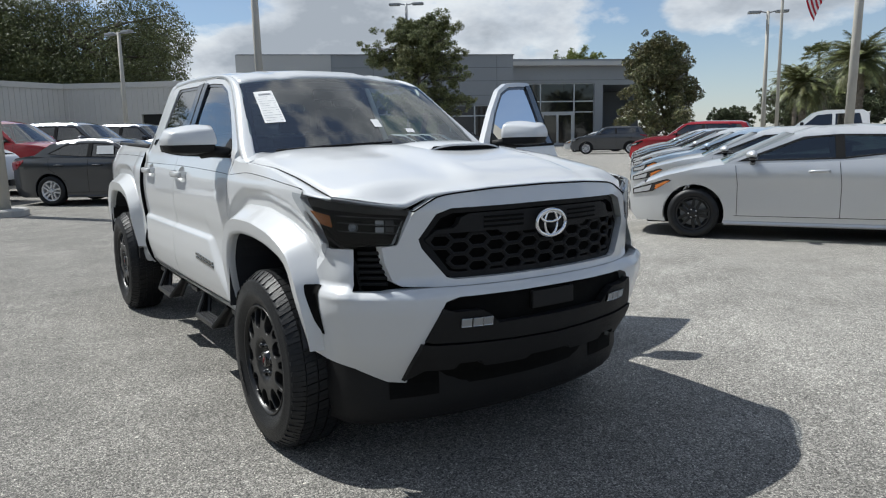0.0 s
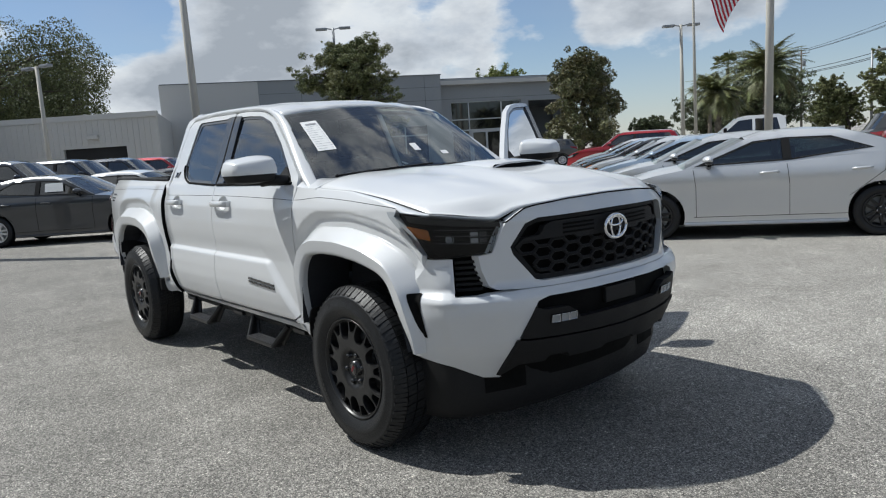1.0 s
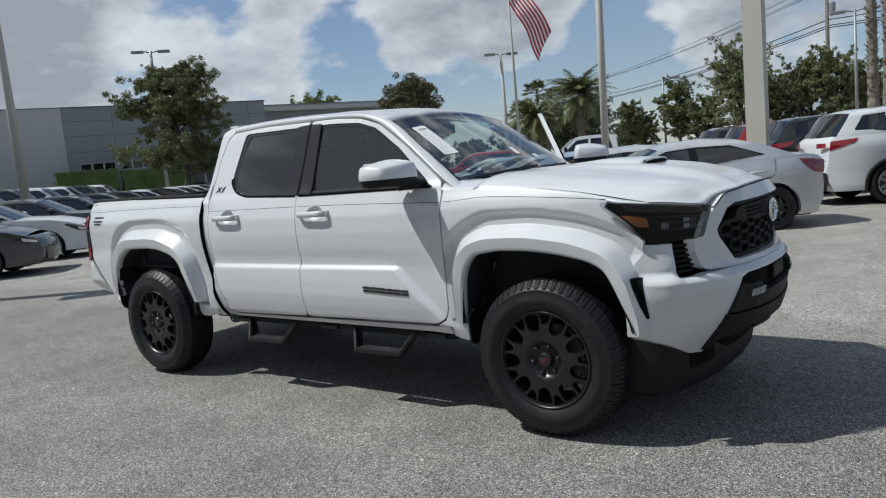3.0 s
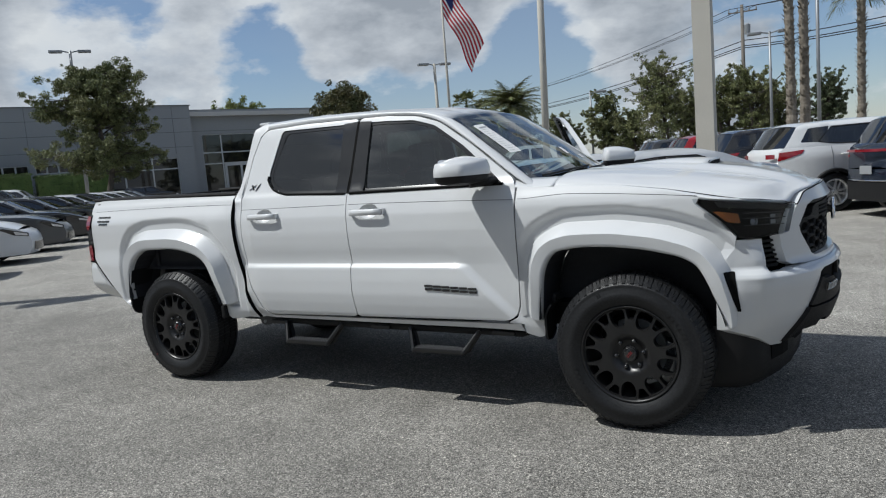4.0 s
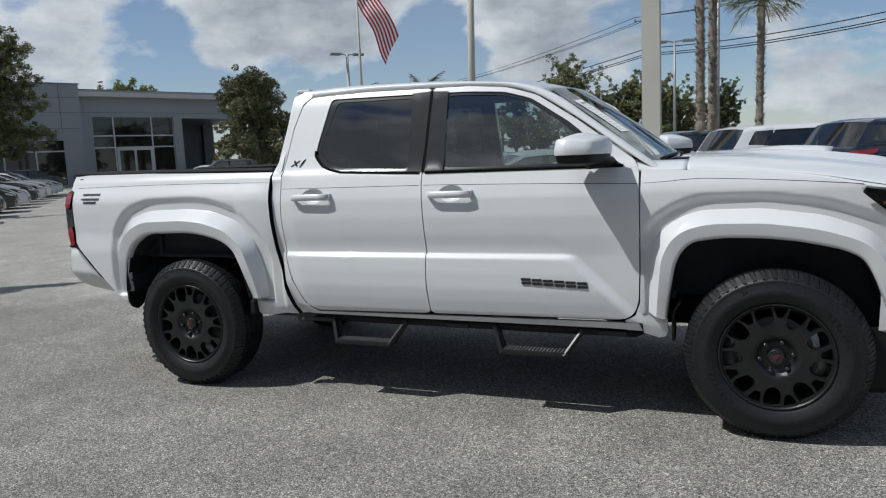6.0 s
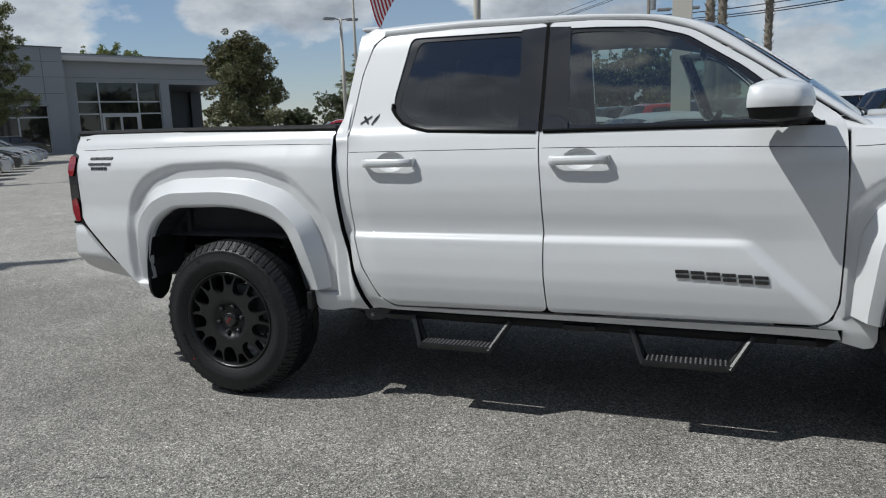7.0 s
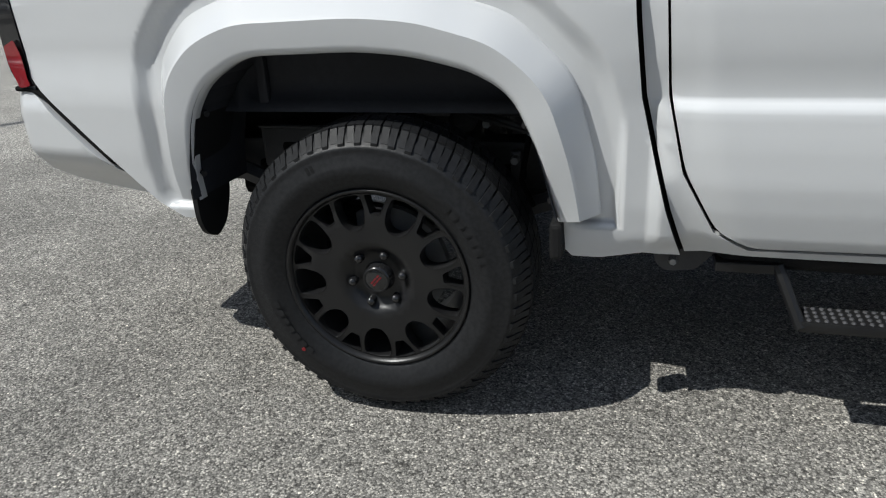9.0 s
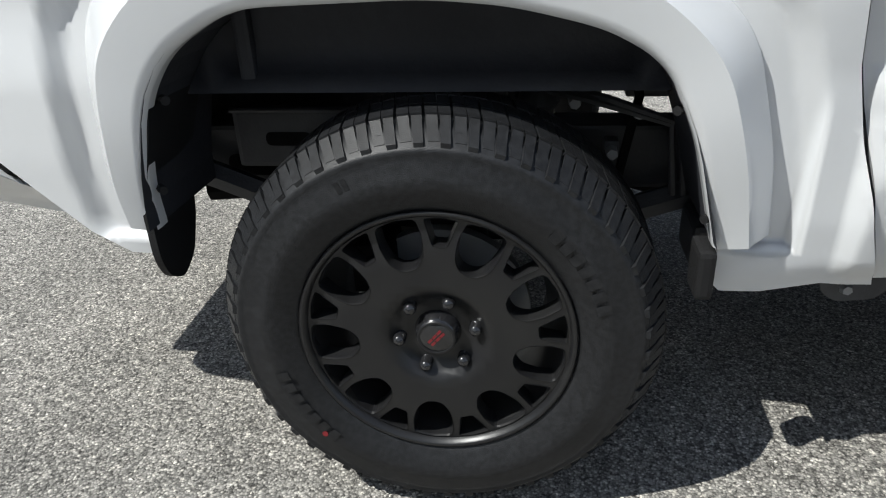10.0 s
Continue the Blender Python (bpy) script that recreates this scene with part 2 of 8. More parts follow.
M = {
    "asphalt": asphalt_material(),
    "tar": material("tar_seam", (0.10, 0.097, 0.092), 0.85, tone=(0.17, 0.165, 0.155), tone_scale=25, grain=0.4, grain_scale=150, bump=0.5, bump_scale=200),
    "white_paint": material("white_car_paint", (0.605, 0.615, 0.625), 0.34, coat=0.80, tone=(0.59, 0.60, 0.61), tone_scale=1.5, bump=0.012, bump_scale=900),
    "silver_paint": material("silver_car_paint", (0.60, 0.61, 0.62), 0.36, metal=0.5, coat=0.7, bump=0.02, bump_scale=900),
    "grey_paint": material("dark_grey_car_paint", (0.055, 0.058, 0.063), 0.3, metal=0.4, coat=1.0, bump=0.02, bump_scale=900),
    "black_paint": material("black_car_paint", (0.012, 0.012, 0.014), 0.25, coat=1.0, bump=0.02, bump_scale=900),
    "navy_paint": material("navy_car_paint", (0.012, 0.018, 0.032), 0.25, metal=0.3, coat=1.0, bump=0.02, bump_scale=900),
    "red_paint": material("red_car_paint", (0.34, 0.012, 0.02), 0.3, metal=0.3, coat=1.0, bump=0.02, bump_scale=900),
    "lightblue_paint": material("pale_blue_car_paint", (0.38, 0.47, 0.58), 0.3, metal=0.4, coat=1.0, bump=0.02, bump_scale=900),
    "chrome": material("chrome", (0.75, 0.76, 0.78), 0.12, metal=1.0),
    "black_plastic": material("black_plastic", (0.016, 0.016, 0.0168), 0.58, spec=0.25, grain=0.4, grain_scale=400, bump=0.25, bump_scale=700),
    "gloss_black": material("gloss_black_trim", (0.01, 0.01, 0.011), 0.18, coat=0.6, tone=(0.014, 0.014, 0.015)),
    "satin_black": material("satin_black_wheel", (0.009, 0.009, 0.010), 0.34, spec=0.50, tone=(0.014, 0.014, 0.014), tone_scale=9, bump=0.05, bump_scale=600),
    "rubber": material("tyre_rubber", (0.0125, 0.0130, 0.0145), 0.45, spec=0.38, tone=(0.0185, 0.0195, 0.0215), tone_scale=7, grain=0.3, grain_scale=90, bump=0.2, bump_scale=500),
    "running_gear": material("dusty_black_steel", (0.032, 0.033, 0.037), 0.5, tone=(0.050, 0.052, 0.055), tone_scale=12, bump=0.2, bump_scale=150),
    # near-black for dark parts, and for deep shade painted into gaps and hollows
    "void": material("black_parts_and_shade", (0.004, 0.004, 0.004), 0.9, spec=0.2, grain=0.4, grain_scale=30),
    "liner": material("plastic_wheel_liner", (0.036, 0.038, 0.045), 0.6, spec=0.3, tone=(0.024, 0.025, 0.030), tone_scale=6, grain=0.2, grain_scale=40, bump=0.2, bump_scale=90),
    "interior": material("dark_cabin_trim", (0.055, 0.056, 0.057), 0.75, grain=0.3, grain_scale=150, bump=0.2, bump_scale=500),
    "headliner": material("grey_headliner", (0.28, 0.28, 0.28), 0.9, grain=0.1),
    "paper": material("white_paper", (0.82, 0.82, 0.80), 0.7, tone=(0.78, 0.78, 0.77), tone_scale=8),
    "ink": material("grey_print", (0.36, 0.36, 0.38), 0.8),
    "glass_dark": glass_material("privacy_glass", (0.85, 0.95, 0.97), 0.10, 1.6, 0.06),
    "glass_front": glass_material("green_tinted_glass", (0.74, 0.92, 0.86), 0.52, 1.6, 0.07),
    "glass_screen": glass_material("windscreen_glass", (0.80, 0.95, 0.89), 0.80, 1.6, 0.10),
    "glass_car": glass_material("car_window_glass", (0.72, 0.92, 0.88), 0.26, 1.6, 0.05),
    "glass_lamp": glass_material("lamp_glass", (0.8, 0.84, 0.88), 0.8, 1.36, 0.0),
    "amber": material("amber_lens", (0.72, 0.20, 0.02), 0.2, coat=1.0),
    "red_lens": material("red_lens", (0.24, 0.005, 0.010), 0.12, coat=1.0, tone=(0.15, 0.003, 0.006), tone_scale=20),
    "tread_metal": material("worn_step_metal", (0.13, 0.13, 0.135), 0.5, metal=0.5, tone=(0.07, 0.07, 0.075), tone_scale=30),
    "cap_red": material("dull_red_print", (0.20, 0.014, 0.018), 0.5, tone=(0.15, 0.01, 0.014), tone_scale=60),
    "clear_lens": material("clear_lens", (0.55, 0.57, 0.6), 0.1, metal=0.6, coat=1.0),
    "alloy": material("silver_alloy", (0.68, 0.68, 0.69), 0.36, metal=0.6),
    "concrete": material("pole_concrete", (0.50, 0.475, 0.42), 0.85, tone=(0.42, 0.40, 0.355), tone_scale=0.8, grain=0.12, grain_scale=60, bump=0.3, bump_scale=60),
    "pole_metal": material("galvanised_pole", (0.30, 0.31, 0.32), 0.5, metal=0.5, tone=(0.24, 0.25, 0.26), tone_scale=1.0),
    "wood_pole": material("weathered_utility_pole", (0.20, 0.18, 0.155), 0.9, tone=(0.13, 0.115, 0.10), tone_scale=1.2, grain=0.3, grain_scale=30, bump=0.5, bump_scale=40),
    "stucco": material("light_grey_stucco", (0.50, 0.495, 0.48), 0.9, tone=(0.455, 0.45, 0.435), tone_scale=0.25, grain=0.08, grain_scale=12, bump=0.3, bump_scale=30),
    "panel_grey": material("grey_wall_panel", (0.265, 0.278, 0.29), 0.55, tone=(0.24, 0.252, 0.265), tone_scale=0.3, grain=0.05, grain_scale=6),
    "panel_dark": material("dark_grey_coping", (0.12, 0.13, 0.14), 0.5, tone=(0.10, 0.11, 0.12), tone_scale=0.5),
    "metal_wall": material("beige_ribbed_metal", (0.56, 0.545, 0.51), 0.6, tone=(0.51, 0.495, 0.46), tone_scale=0.3, grain=0.06, grain_scale=8),
    "shop_glass": material("dark_shop_glass", (0.008, 0.009, 0.010), 0.04, coat=0.5, tone=(0.012, 0.013, 0.014)),
    "mullion": material("silver_mullion", (0.45, 0.46, 0.47), 0.4, metal=0.6),
    "dark_open": material("dark_interior", (0.02, 0.02, 0.02), 0.9, tone=(0.03, 0.03, 0.03), tone_scale=0.4),
    "bark": material("grey_brown_bark", (0.13, 0.11, 0.09), 0.95, tone=(0.08, 0.07, 0.055), tone_scale=3, grain=0.4, grain_scale=18, bump=0.8, bump_scale=25),
    "palm_bark": material("pale_palm_bark", (0.28, 0.245, 0.20), 0.95, tone=(0.10, 0.085, 0.065), tone_scale=7, grain=0.4, grain_scale=20, bump=0.8, bump_scale=30),
    "big_oak_leaf": material("old_oak_leaves", (0.085, 0.10, 0.038), 0.6, tone=(0.13, 0.14, 0.055), tone_scale=0.3, island=0.5),
    "oak_leaf": material("oak_leaves", (0.130, 0.150, 0.058), 0.6, tone=(0.180, 0.180, 0.075), tone_scale=0.5, island=0.55),
    "magnolia_leaf": material("magnolia_leaves", (0.095, 0.11, 0.044), 0.45, tone=(0.15, 0.125, 0.058), tone_scale=1.3, island=0.6),
    "bright_leaf": material("light_green_leaves", (0.15, 0.19, 0.045), 0.6, tone=(0.19, 0.20, 0.06), tone_scale=0.6, island=0.4),
    "palm_leaf": material("palm_fronds", (0.115, 0.14, 0.05), 0.5, tone=(0.19, 0.18, 0.08), tone_scale=0.8, island=0.5),
    "hedge_leaf": material("hedge_leaves", (0.05, 0.09, 0.02), 0.6, tone=(0.08, 0.12, 0.03), tone_scale=1.0, island=0.5),
    "far_leaf": material("far_tree_leaves", (0.09, 0.11, 0.055), 0.7, tone=(0.12, 0.14, 0.07), tone_scale=0.15, island=0.45),
    "kerb": material("concrete_kerb", (0.42, 0.41, 0.39), 0.9, tone=(0.36, 0.35, 0.33), tone_scale=1.5, grain=0.1, grain_scale=50),
    "flag_red": material("flag_red", (0.42, 0.015, 0.03), 0.8, grain=0.1),
    "flag_white": material("flag_white", (0.75, 0.75, 0.76), 0.8, grain=0.05),
    "flag_blue": material("flag_blue", (0.02, 0.03, 0.13), 0.8, grain=0.1),
    "wire": material("black_wire", (0.015, 0.015, 0.016), 0.7),
    "plate": material("blank_plate", (0.26, 0.27, 0.28), 0.5),
}

# ---- tools for meshes ----
from mathutils.geometry import delaunay_2d_cdt


def part(name, bm, mat_name, parent=None, label="", smooth=False):
    """Links a bmesh as one mesh object under a thing or a part."""
    me = bpy.data.meshes.new(name)
    if smooth:
        for f in bm.faces:
            f.smooth = True
    normals = surface_normals(bm)
    bm.to_mesh(me)
    bm.free()
    if normals:
        me.normals_split_custom_set(normals)
    me.materials.append(M[mat_name])
    ob = new(name, me)
    if parent:
        ob.parent = parent
    if label:
        ob["label"] = label
    return ob


def surface_normals(bm):
    """The true normals of a curved panel at each corner of its faces; rims keep their own."""
    lie, rim = bm.verts.layers.float_vector.get("lie"), bm.faces.layers.int.get("rim")
    if lie is None:
        return None
    bm.normal_update()
    out = []
    for f in bm.faces:
        for lp in f.loops:
            n = lp.vert[lie]
            if f[rim] or n.length < 0.5:
                out.append(tuple(f.normal))
            else:
                out.append(tuple(n if n.dot(f.normal) >= 0 else -n))
    return out


def from_arrays(name, verts, faces, mat_name, parent=None, label="", smooth=False):
    me = bpy.data.meshes.new(name)
    me.from_pydata([tuple(v) for v in verts], [], [tuple(f) for f in faces])
    if smooth:
        me.polygons.foreach_set("use_smooth", [True] * len(me.polygons))
    me.update()
    me.materials.append(M[mat_name])
    ob = new(name, me)
    if parent:
        ob.parent = parent
    if label:
        ob["label"] = label
    return ob


def thing(name, label, category, m=Matrix(), group="", kind=""):
    ob = new(name)
    ob.matrix_world = m
    ob.empty_display_size = 0.2
    return tagged(ob, label, category, group, kind)


def add_box(bm, x0, x1, y0, y1, z0, z1, bevel=0.0, m=None):
    vs = [bm.verts.new((x, y, z)) for x in (x0, x1) for y in (y0, y1) for z in (z0, z1)]
    fs = [bm.faces.new([vs[i] for i in q]) for q in ((0, 1, 3, 2), (4, 6, 7, 5), (0, 4, 5, 1), (2, 3, 7, 6), (0, 2, 6, 4), (1, 5, 7, 3))]
    if bevel:
        es = list({e for f in fs for e in f.edges})
        r = bmesh.ops.bevel(bm, geom=es, offset=bevel, segments=2, affect="EDGES", profile=0.6)
        vs = list({v for f in r["faces"] for v in f.verts} | {v for v in vs if v.is_valid})
    if m is not None:
        for v in vs:
            if v.is_valid:
                v.co = m @ v.co
    return vs


def box(x0, x1, y0, y1, z0, z1, bevel=0.0, m=None):
    bm = bmesh.new()
    add_box(bm, x0, x1, y0, y1, z0, z1, bevel, m)
    return bm


def add_tube(bm, path, radii, sides=10, caps=True):
    """A tube along a path of points, with a radius at each."""
    path = [Vector(p) for p in path]
    rings = []
    for i, p in enumerate(path):
        d = (path[min(i + 1, len(path) - 1)] - path[max(i - 1, 0)]).normalized()
        side = d.orthogonal() if i == 0 else (rings_side - d * rings_side.dot(d))
        side.normalize()
        rings_side = side
        other = d.cross(side)
        r = radii[i] if isinstance(radii, (list, tuple)) else radii
        rings.append([bm.verts.new(p + r * (math.cos(a) * side + math.sin(a) * other)) for a in (2 * math.pi * k / sides for k in range(sides))])
    for a, b in zip(rings, rings[1:]):
        for k in range(sides):
            bm.faces.new((a[k], a[(k + 1) % sides], b[(k + 1) % sides], b[k]))
    if caps:
        bm.faces.new(rings[0][::-1]), bm.faces.new(rings[-1])
    return rings


def tube(path, radii, sides=10, caps=True):
    bm = bmesh.new()
    add_tube(bm, path, radii, sides, caps)
    return bm


def grid_surface(rows, bm=None):
    """A sheet through rows of points."""
    bm = bm or bmesh.new()
    vs = [[bm.verts.new(p) for p in row] for row in rows]
    for a, b in zip(vs, vs[1:]):
        for k in range(len(a) - 1):
            bm.faces.new((a[k], a[k + 1], b[k + 1], b[k]))
    return bm


def thicken(bm, depth):
    """Gives a sheet depth against its normals."""
    bmesh.ops.recalc_face_normals(bm, faces=bm.faces[:])
    bmesh.ops.solidify(bm, geom=bm.faces[:] + bm.edges[:] + bm.verts[:], thickness=depth)
    return bm


def lathe(profile, sides=48, axis="y"):
    """Turns a profile of (radius, along) about an axis."""
    bm = bmesh.new()
    rings = []
    for k in range(sides):
        a = 2 * math.pi * k / sides
        c, s = math.cos(a), math.sin(a)
        rings.append([bm.verts.new((r * c, h, r * s) if axis == "y" else (r * c, r * s, h)) for r, h in profile])
    for k in range(sides):
        a, b = rings[k], rings[(k + 1) % sides]
        for i in range(len(profile) - 1):
            bm.faces.new((a[i], a[i + 1], b[i + 1], b[i]))
    return bm


def dense(poly, step, closed=True):
    out = []
    n = len(poly)
    for i in range(n if closed else n - 1):
        a, b = poly[i], poly[(i + 1) % n]
        k = max(1, int(round(math.hypot(b[0] - a[0], b[1] - a[1]) / step)))
        out += [(a[0] + (b[0] - a[0]) * j / k, a[1] + (b[1] - a[1]) * j / k) for j in range(k)]
    if not closed:
        out.append(poly[-1])
    return out


def rounded(poly, r, n=5):
    """Rounds the corners of a closed polygon; r is one radius, or one for each corner."""
    out = []
    m = len(poly)
    for i in range(m):
        p, a, b = Vector(poly[i]), Vector(poly[i - 1]), Vector(poly[(i + 1) % m])
        ri = r[i] if isinstance(r, (list, tuple)) else r
        u, v = (a - p), (b - p)
        ri = min(ri, 0.45 * u.length, 0.45 * v.length)
        if ri < 1e-4:
            out.append(tuple(p))
            continue
        u.normalize(), v.normalize()
        s, e = p + u * ri, p + v * ri
        for k in range(n + 1):
            q = k / n
            out.append(tuple((1 - q) ** 2 * s + 2 * q * (1 - q) * p + q * q * e))
    return out


def inside(pts, poly):
    pts, poly = np.asarray(pts, float), np.asarray(poly, float)
    x, y = pts[:, 0], pts[:, 1]
    ok = np.zeros(len(pts), bool)
    for (x0, y0), (x1, y1) in zip(poly, np.roll(poly, -1, 0)):
        if y0 == y1:
            continue
        ok ^= ((y0 > y) != (y1 > y)) & (x < (x1 - x0) * (y - y0) / (y1 - y0) + x0)
    return ok


def sheet(outline, place, step=0.05, holes=(), flange=None, sharp=True, levels=()):
    """A curved panel: an outline with holes in the plane, filled with small triangles and laid on the surface place(u, v).
    flange: a shift by which the rims are turned in."""
    loops = [dense(outline, step)] + [dense(h, step) for h in holes]
    pts, edges = [], []
    for lp in loops:
        o = len(pts)
        pts += lp
        edges += [(o + i, o + (i + 1) % len(lp)) for i in range(len(lp))]
    rim = np.array(pts)
    lo, hi = np.array(loops[0]).min(0), np.array(loops[0]).max(0)
    gx, gy = np.meshgrid(np.arange(lo[0] + step * 0.5, hi[0], step), np.arange(lo[1] + step * 0.5, hi[1], step))
    g = np.stack([gx.ravel(), gy.ravel()], 1)
    if len(g):
        keep = inside(g, loops[0])
        for h in loops[1:]:
            keep &= ~inside(g, h)
        g = g[keep]
        if len(g):
            d = np.sqrt(((g[:, None, :] - rim[None]) ** 2).sum(2)).min(1)
            g = g[d > 0.55 * step]
    if len(levels):
        # rows of points along creases
        lx = np.arange(lo[0] + step * 0.3, hi[0], step * 0.8)
        lv = np.array([(x, z) for z in levels for x in lx])
        keep = inside(lv, loops[0])
        for h in loops[1:]:
            keep &= ~inside(lv, h)
        lv = lv[keep]
        if len(lv):
            lv = lv[np.sqrt(((lv[:, None, :] - rim[None]) ** 2).sum(2)).min(1) > 0.010]
            g = g[np.abs(g[:, 1][:, None] - np.array(levels)[None]).min(1) > 0.45 * step]
            g = np.concatenate([g, lv])
    vs = [Vector(p) for p in pts] + [Vector(p) for p in g]
    v2, e2, f2 = delaunay_2d_cdt(vs, edges, [], 0, 1e-5)[:3]
    cen = np.array([[sum(v2[i][k] for i in f) / len(f) for k in (0, 1)] for f in f2])
    keep = inside(cen, loops[0])
    for h in loops[1:]:
        keep &= ~inside(cen, h)
    bm = bmesh.new()
    lie, rim_mark = bm.verts.layers.float_vector.new("lie"), bm.faces.layers.int.new("rim")
    bv = []
    e = 0.004
    for v in v2:
        b = bm.verts.new(place(v[0], v[1]))
        du = Vector(place(v[0] + e, v[1])) - Vector(place(v[0] - e, v[1]))
        dv = Vector(place(v[0], v[1] + e)) - Vector(place(v[0], v[1] - e))
        b[lie] = du.cross(dv).normalized()
        bv.append(b)
    for f, k in zip(f2, keep):
        if k:
            bm.faces.new([bv[i] for i in f]).smooth = True
    bmesh.ops.delete(bm, geom=[v for v in bm.verts if not v.link_faces], context="VERTS")
    if flange is not None:
        rims = [e for e in bm.edges if len(e.link_faces) == 1]
        r = bmesh.ops.extrude_edge_only(bm, edges=rims)
        shift = Vector(flange)
        for v in [q for q in r["geom"] if isinstance(q, bmesh.types.BMVert)]:
            v.co += shift
        for f in [q for q in r["geom"] if isinstance(q, bmesh.types.BMFace)]:
            f[rim_mark] = 1
        for e in rims:
            e.smooth = not sharp
        bmesh.ops.recalc_face_normals(bm, faces=bm.faces[:])
    return bm


def lerp_table(table):
    """A smooth function through (x, value) pairs."""
    xs, ys = [p[0] for p in table], [p[1] for p in table]

    def f(x):
        return float(np.interp(x, xs, ys))
    return f


def smooth_table(table, blur=0.06):
    f = lerp_table(table)
    return lambda x: (f(x - blur) + 2 * f(x - blur / 2) + 2 * f(x) + 2 * f(x + blur / 2) + f(x + blur)) / 8


def smoothstep(a, b, x):
    q = min(1.0, max(0.0, (x - a) / (b - a)))
    return q * q * (3 - 2 * q)


def at_xy(x, y, z=0.0, heading=0.0):
    return Matrix.Translation((x, y, z)) @ Matrix.Rotation(heading, 4, "Z")

# ---- ground ----
def build_ground():
    """One sheet of asphalt to the horizon."""
    xs = [-1500, -300, -90, -40, -20, -10, -4, 0, 4, 8, 14, 30, 90, 300, 1500]
    bm = grid_surface([[(x, y, 0.0) for x in xs] for y in xs])
    ob = part("ground", bm, "asphalt")
    tagged(ob, "pale worn speckled asphalt of a sunny car lot", "ground", kind="structure")


build_ground()


def build_seam(line, seed):
    """A ragged, tar-dark seam where two sheets of asphalt meet."""
    rng = np.random.default_rng(seed)
    rows = []
    for x, y in dense(line, 0.05, False):
        w = 0.0012 + 0.005 * rng.uniform() ** 2
        j = rng.normal() * 0.008
        rows.append([(x - w, y + j - w, 0.0025), (x, y + j, 0.003), (x + w, y + j + w, 0.0025)])
    part("asphalt_seam", grid_surface(rows), "tar", bpy.data.objects["ground"])


build_seam([(-0.24, -2.10), (0.0, -1.82), (0.28, -1.62), (0.39, -1.54)], 4)


# ---- buildings ----
def wall_frame(origin, angle):
    """Along the wall is x, into the building is y."""
    return at_xy(origin[0], origin[1], 0, angle)


def add_window(parent, x0, x1, z0, z1, bars_x, bars_z, y=0.0):
    """A shop window set into its wall: a frame of mullions with a pane in each field."""
    win = part("window_frame", bmesh.new(), "mullion", parent)
    bm = bmesh.new()
    xs, zs = [x0, *bars_x, x1], [z0, *bars_z, z1]
    for x in xs:
        add_box(bm, x - 0.07, x + 0.07, y - 0.06, y + 0.1, z0 - 0.07, z1 + 0.07)
    for z in zs:
        add_box(bm, x0, x1, y - 0.05, y + 0.09, z - 0.06, z + 0.06)
    bm.to_mesh(win.data)
    bm.free()
    for a, b in zip(xs, xs[1:]):
        for c, d in zip(zs, zs[1:]):
            part("pane", box(a + 0.06, b - 0.06, y + 0.02, y + 0.05, c + 0.05, d - 0.05), "shop_glass", win)
    return win


def wall_with_holes(parent, name, x0, x1, z1, holes, mat_name, depth=0.4, y=0.0):
    """A wall of real thickness with openings through it."""
    outline = [(x0, 0), (x1, 0), (x1, z1), (x0, z1)]
    hs = [[(a, c), (b, c), (b, d), (a, d)] for a, b, c, d in holes]
    bm = sheet(outline, lambda u, v: (u, y, v), 3.0, hs, (0, depth, 0))
    for f in bm.faces:
        f.smooth = False
    return part(name, bm, mat_name, parent)


SHOW = wall_frame((-61.5, 20.5), math.atan2(25.0, 10.6))
SHOW_H = 9.1


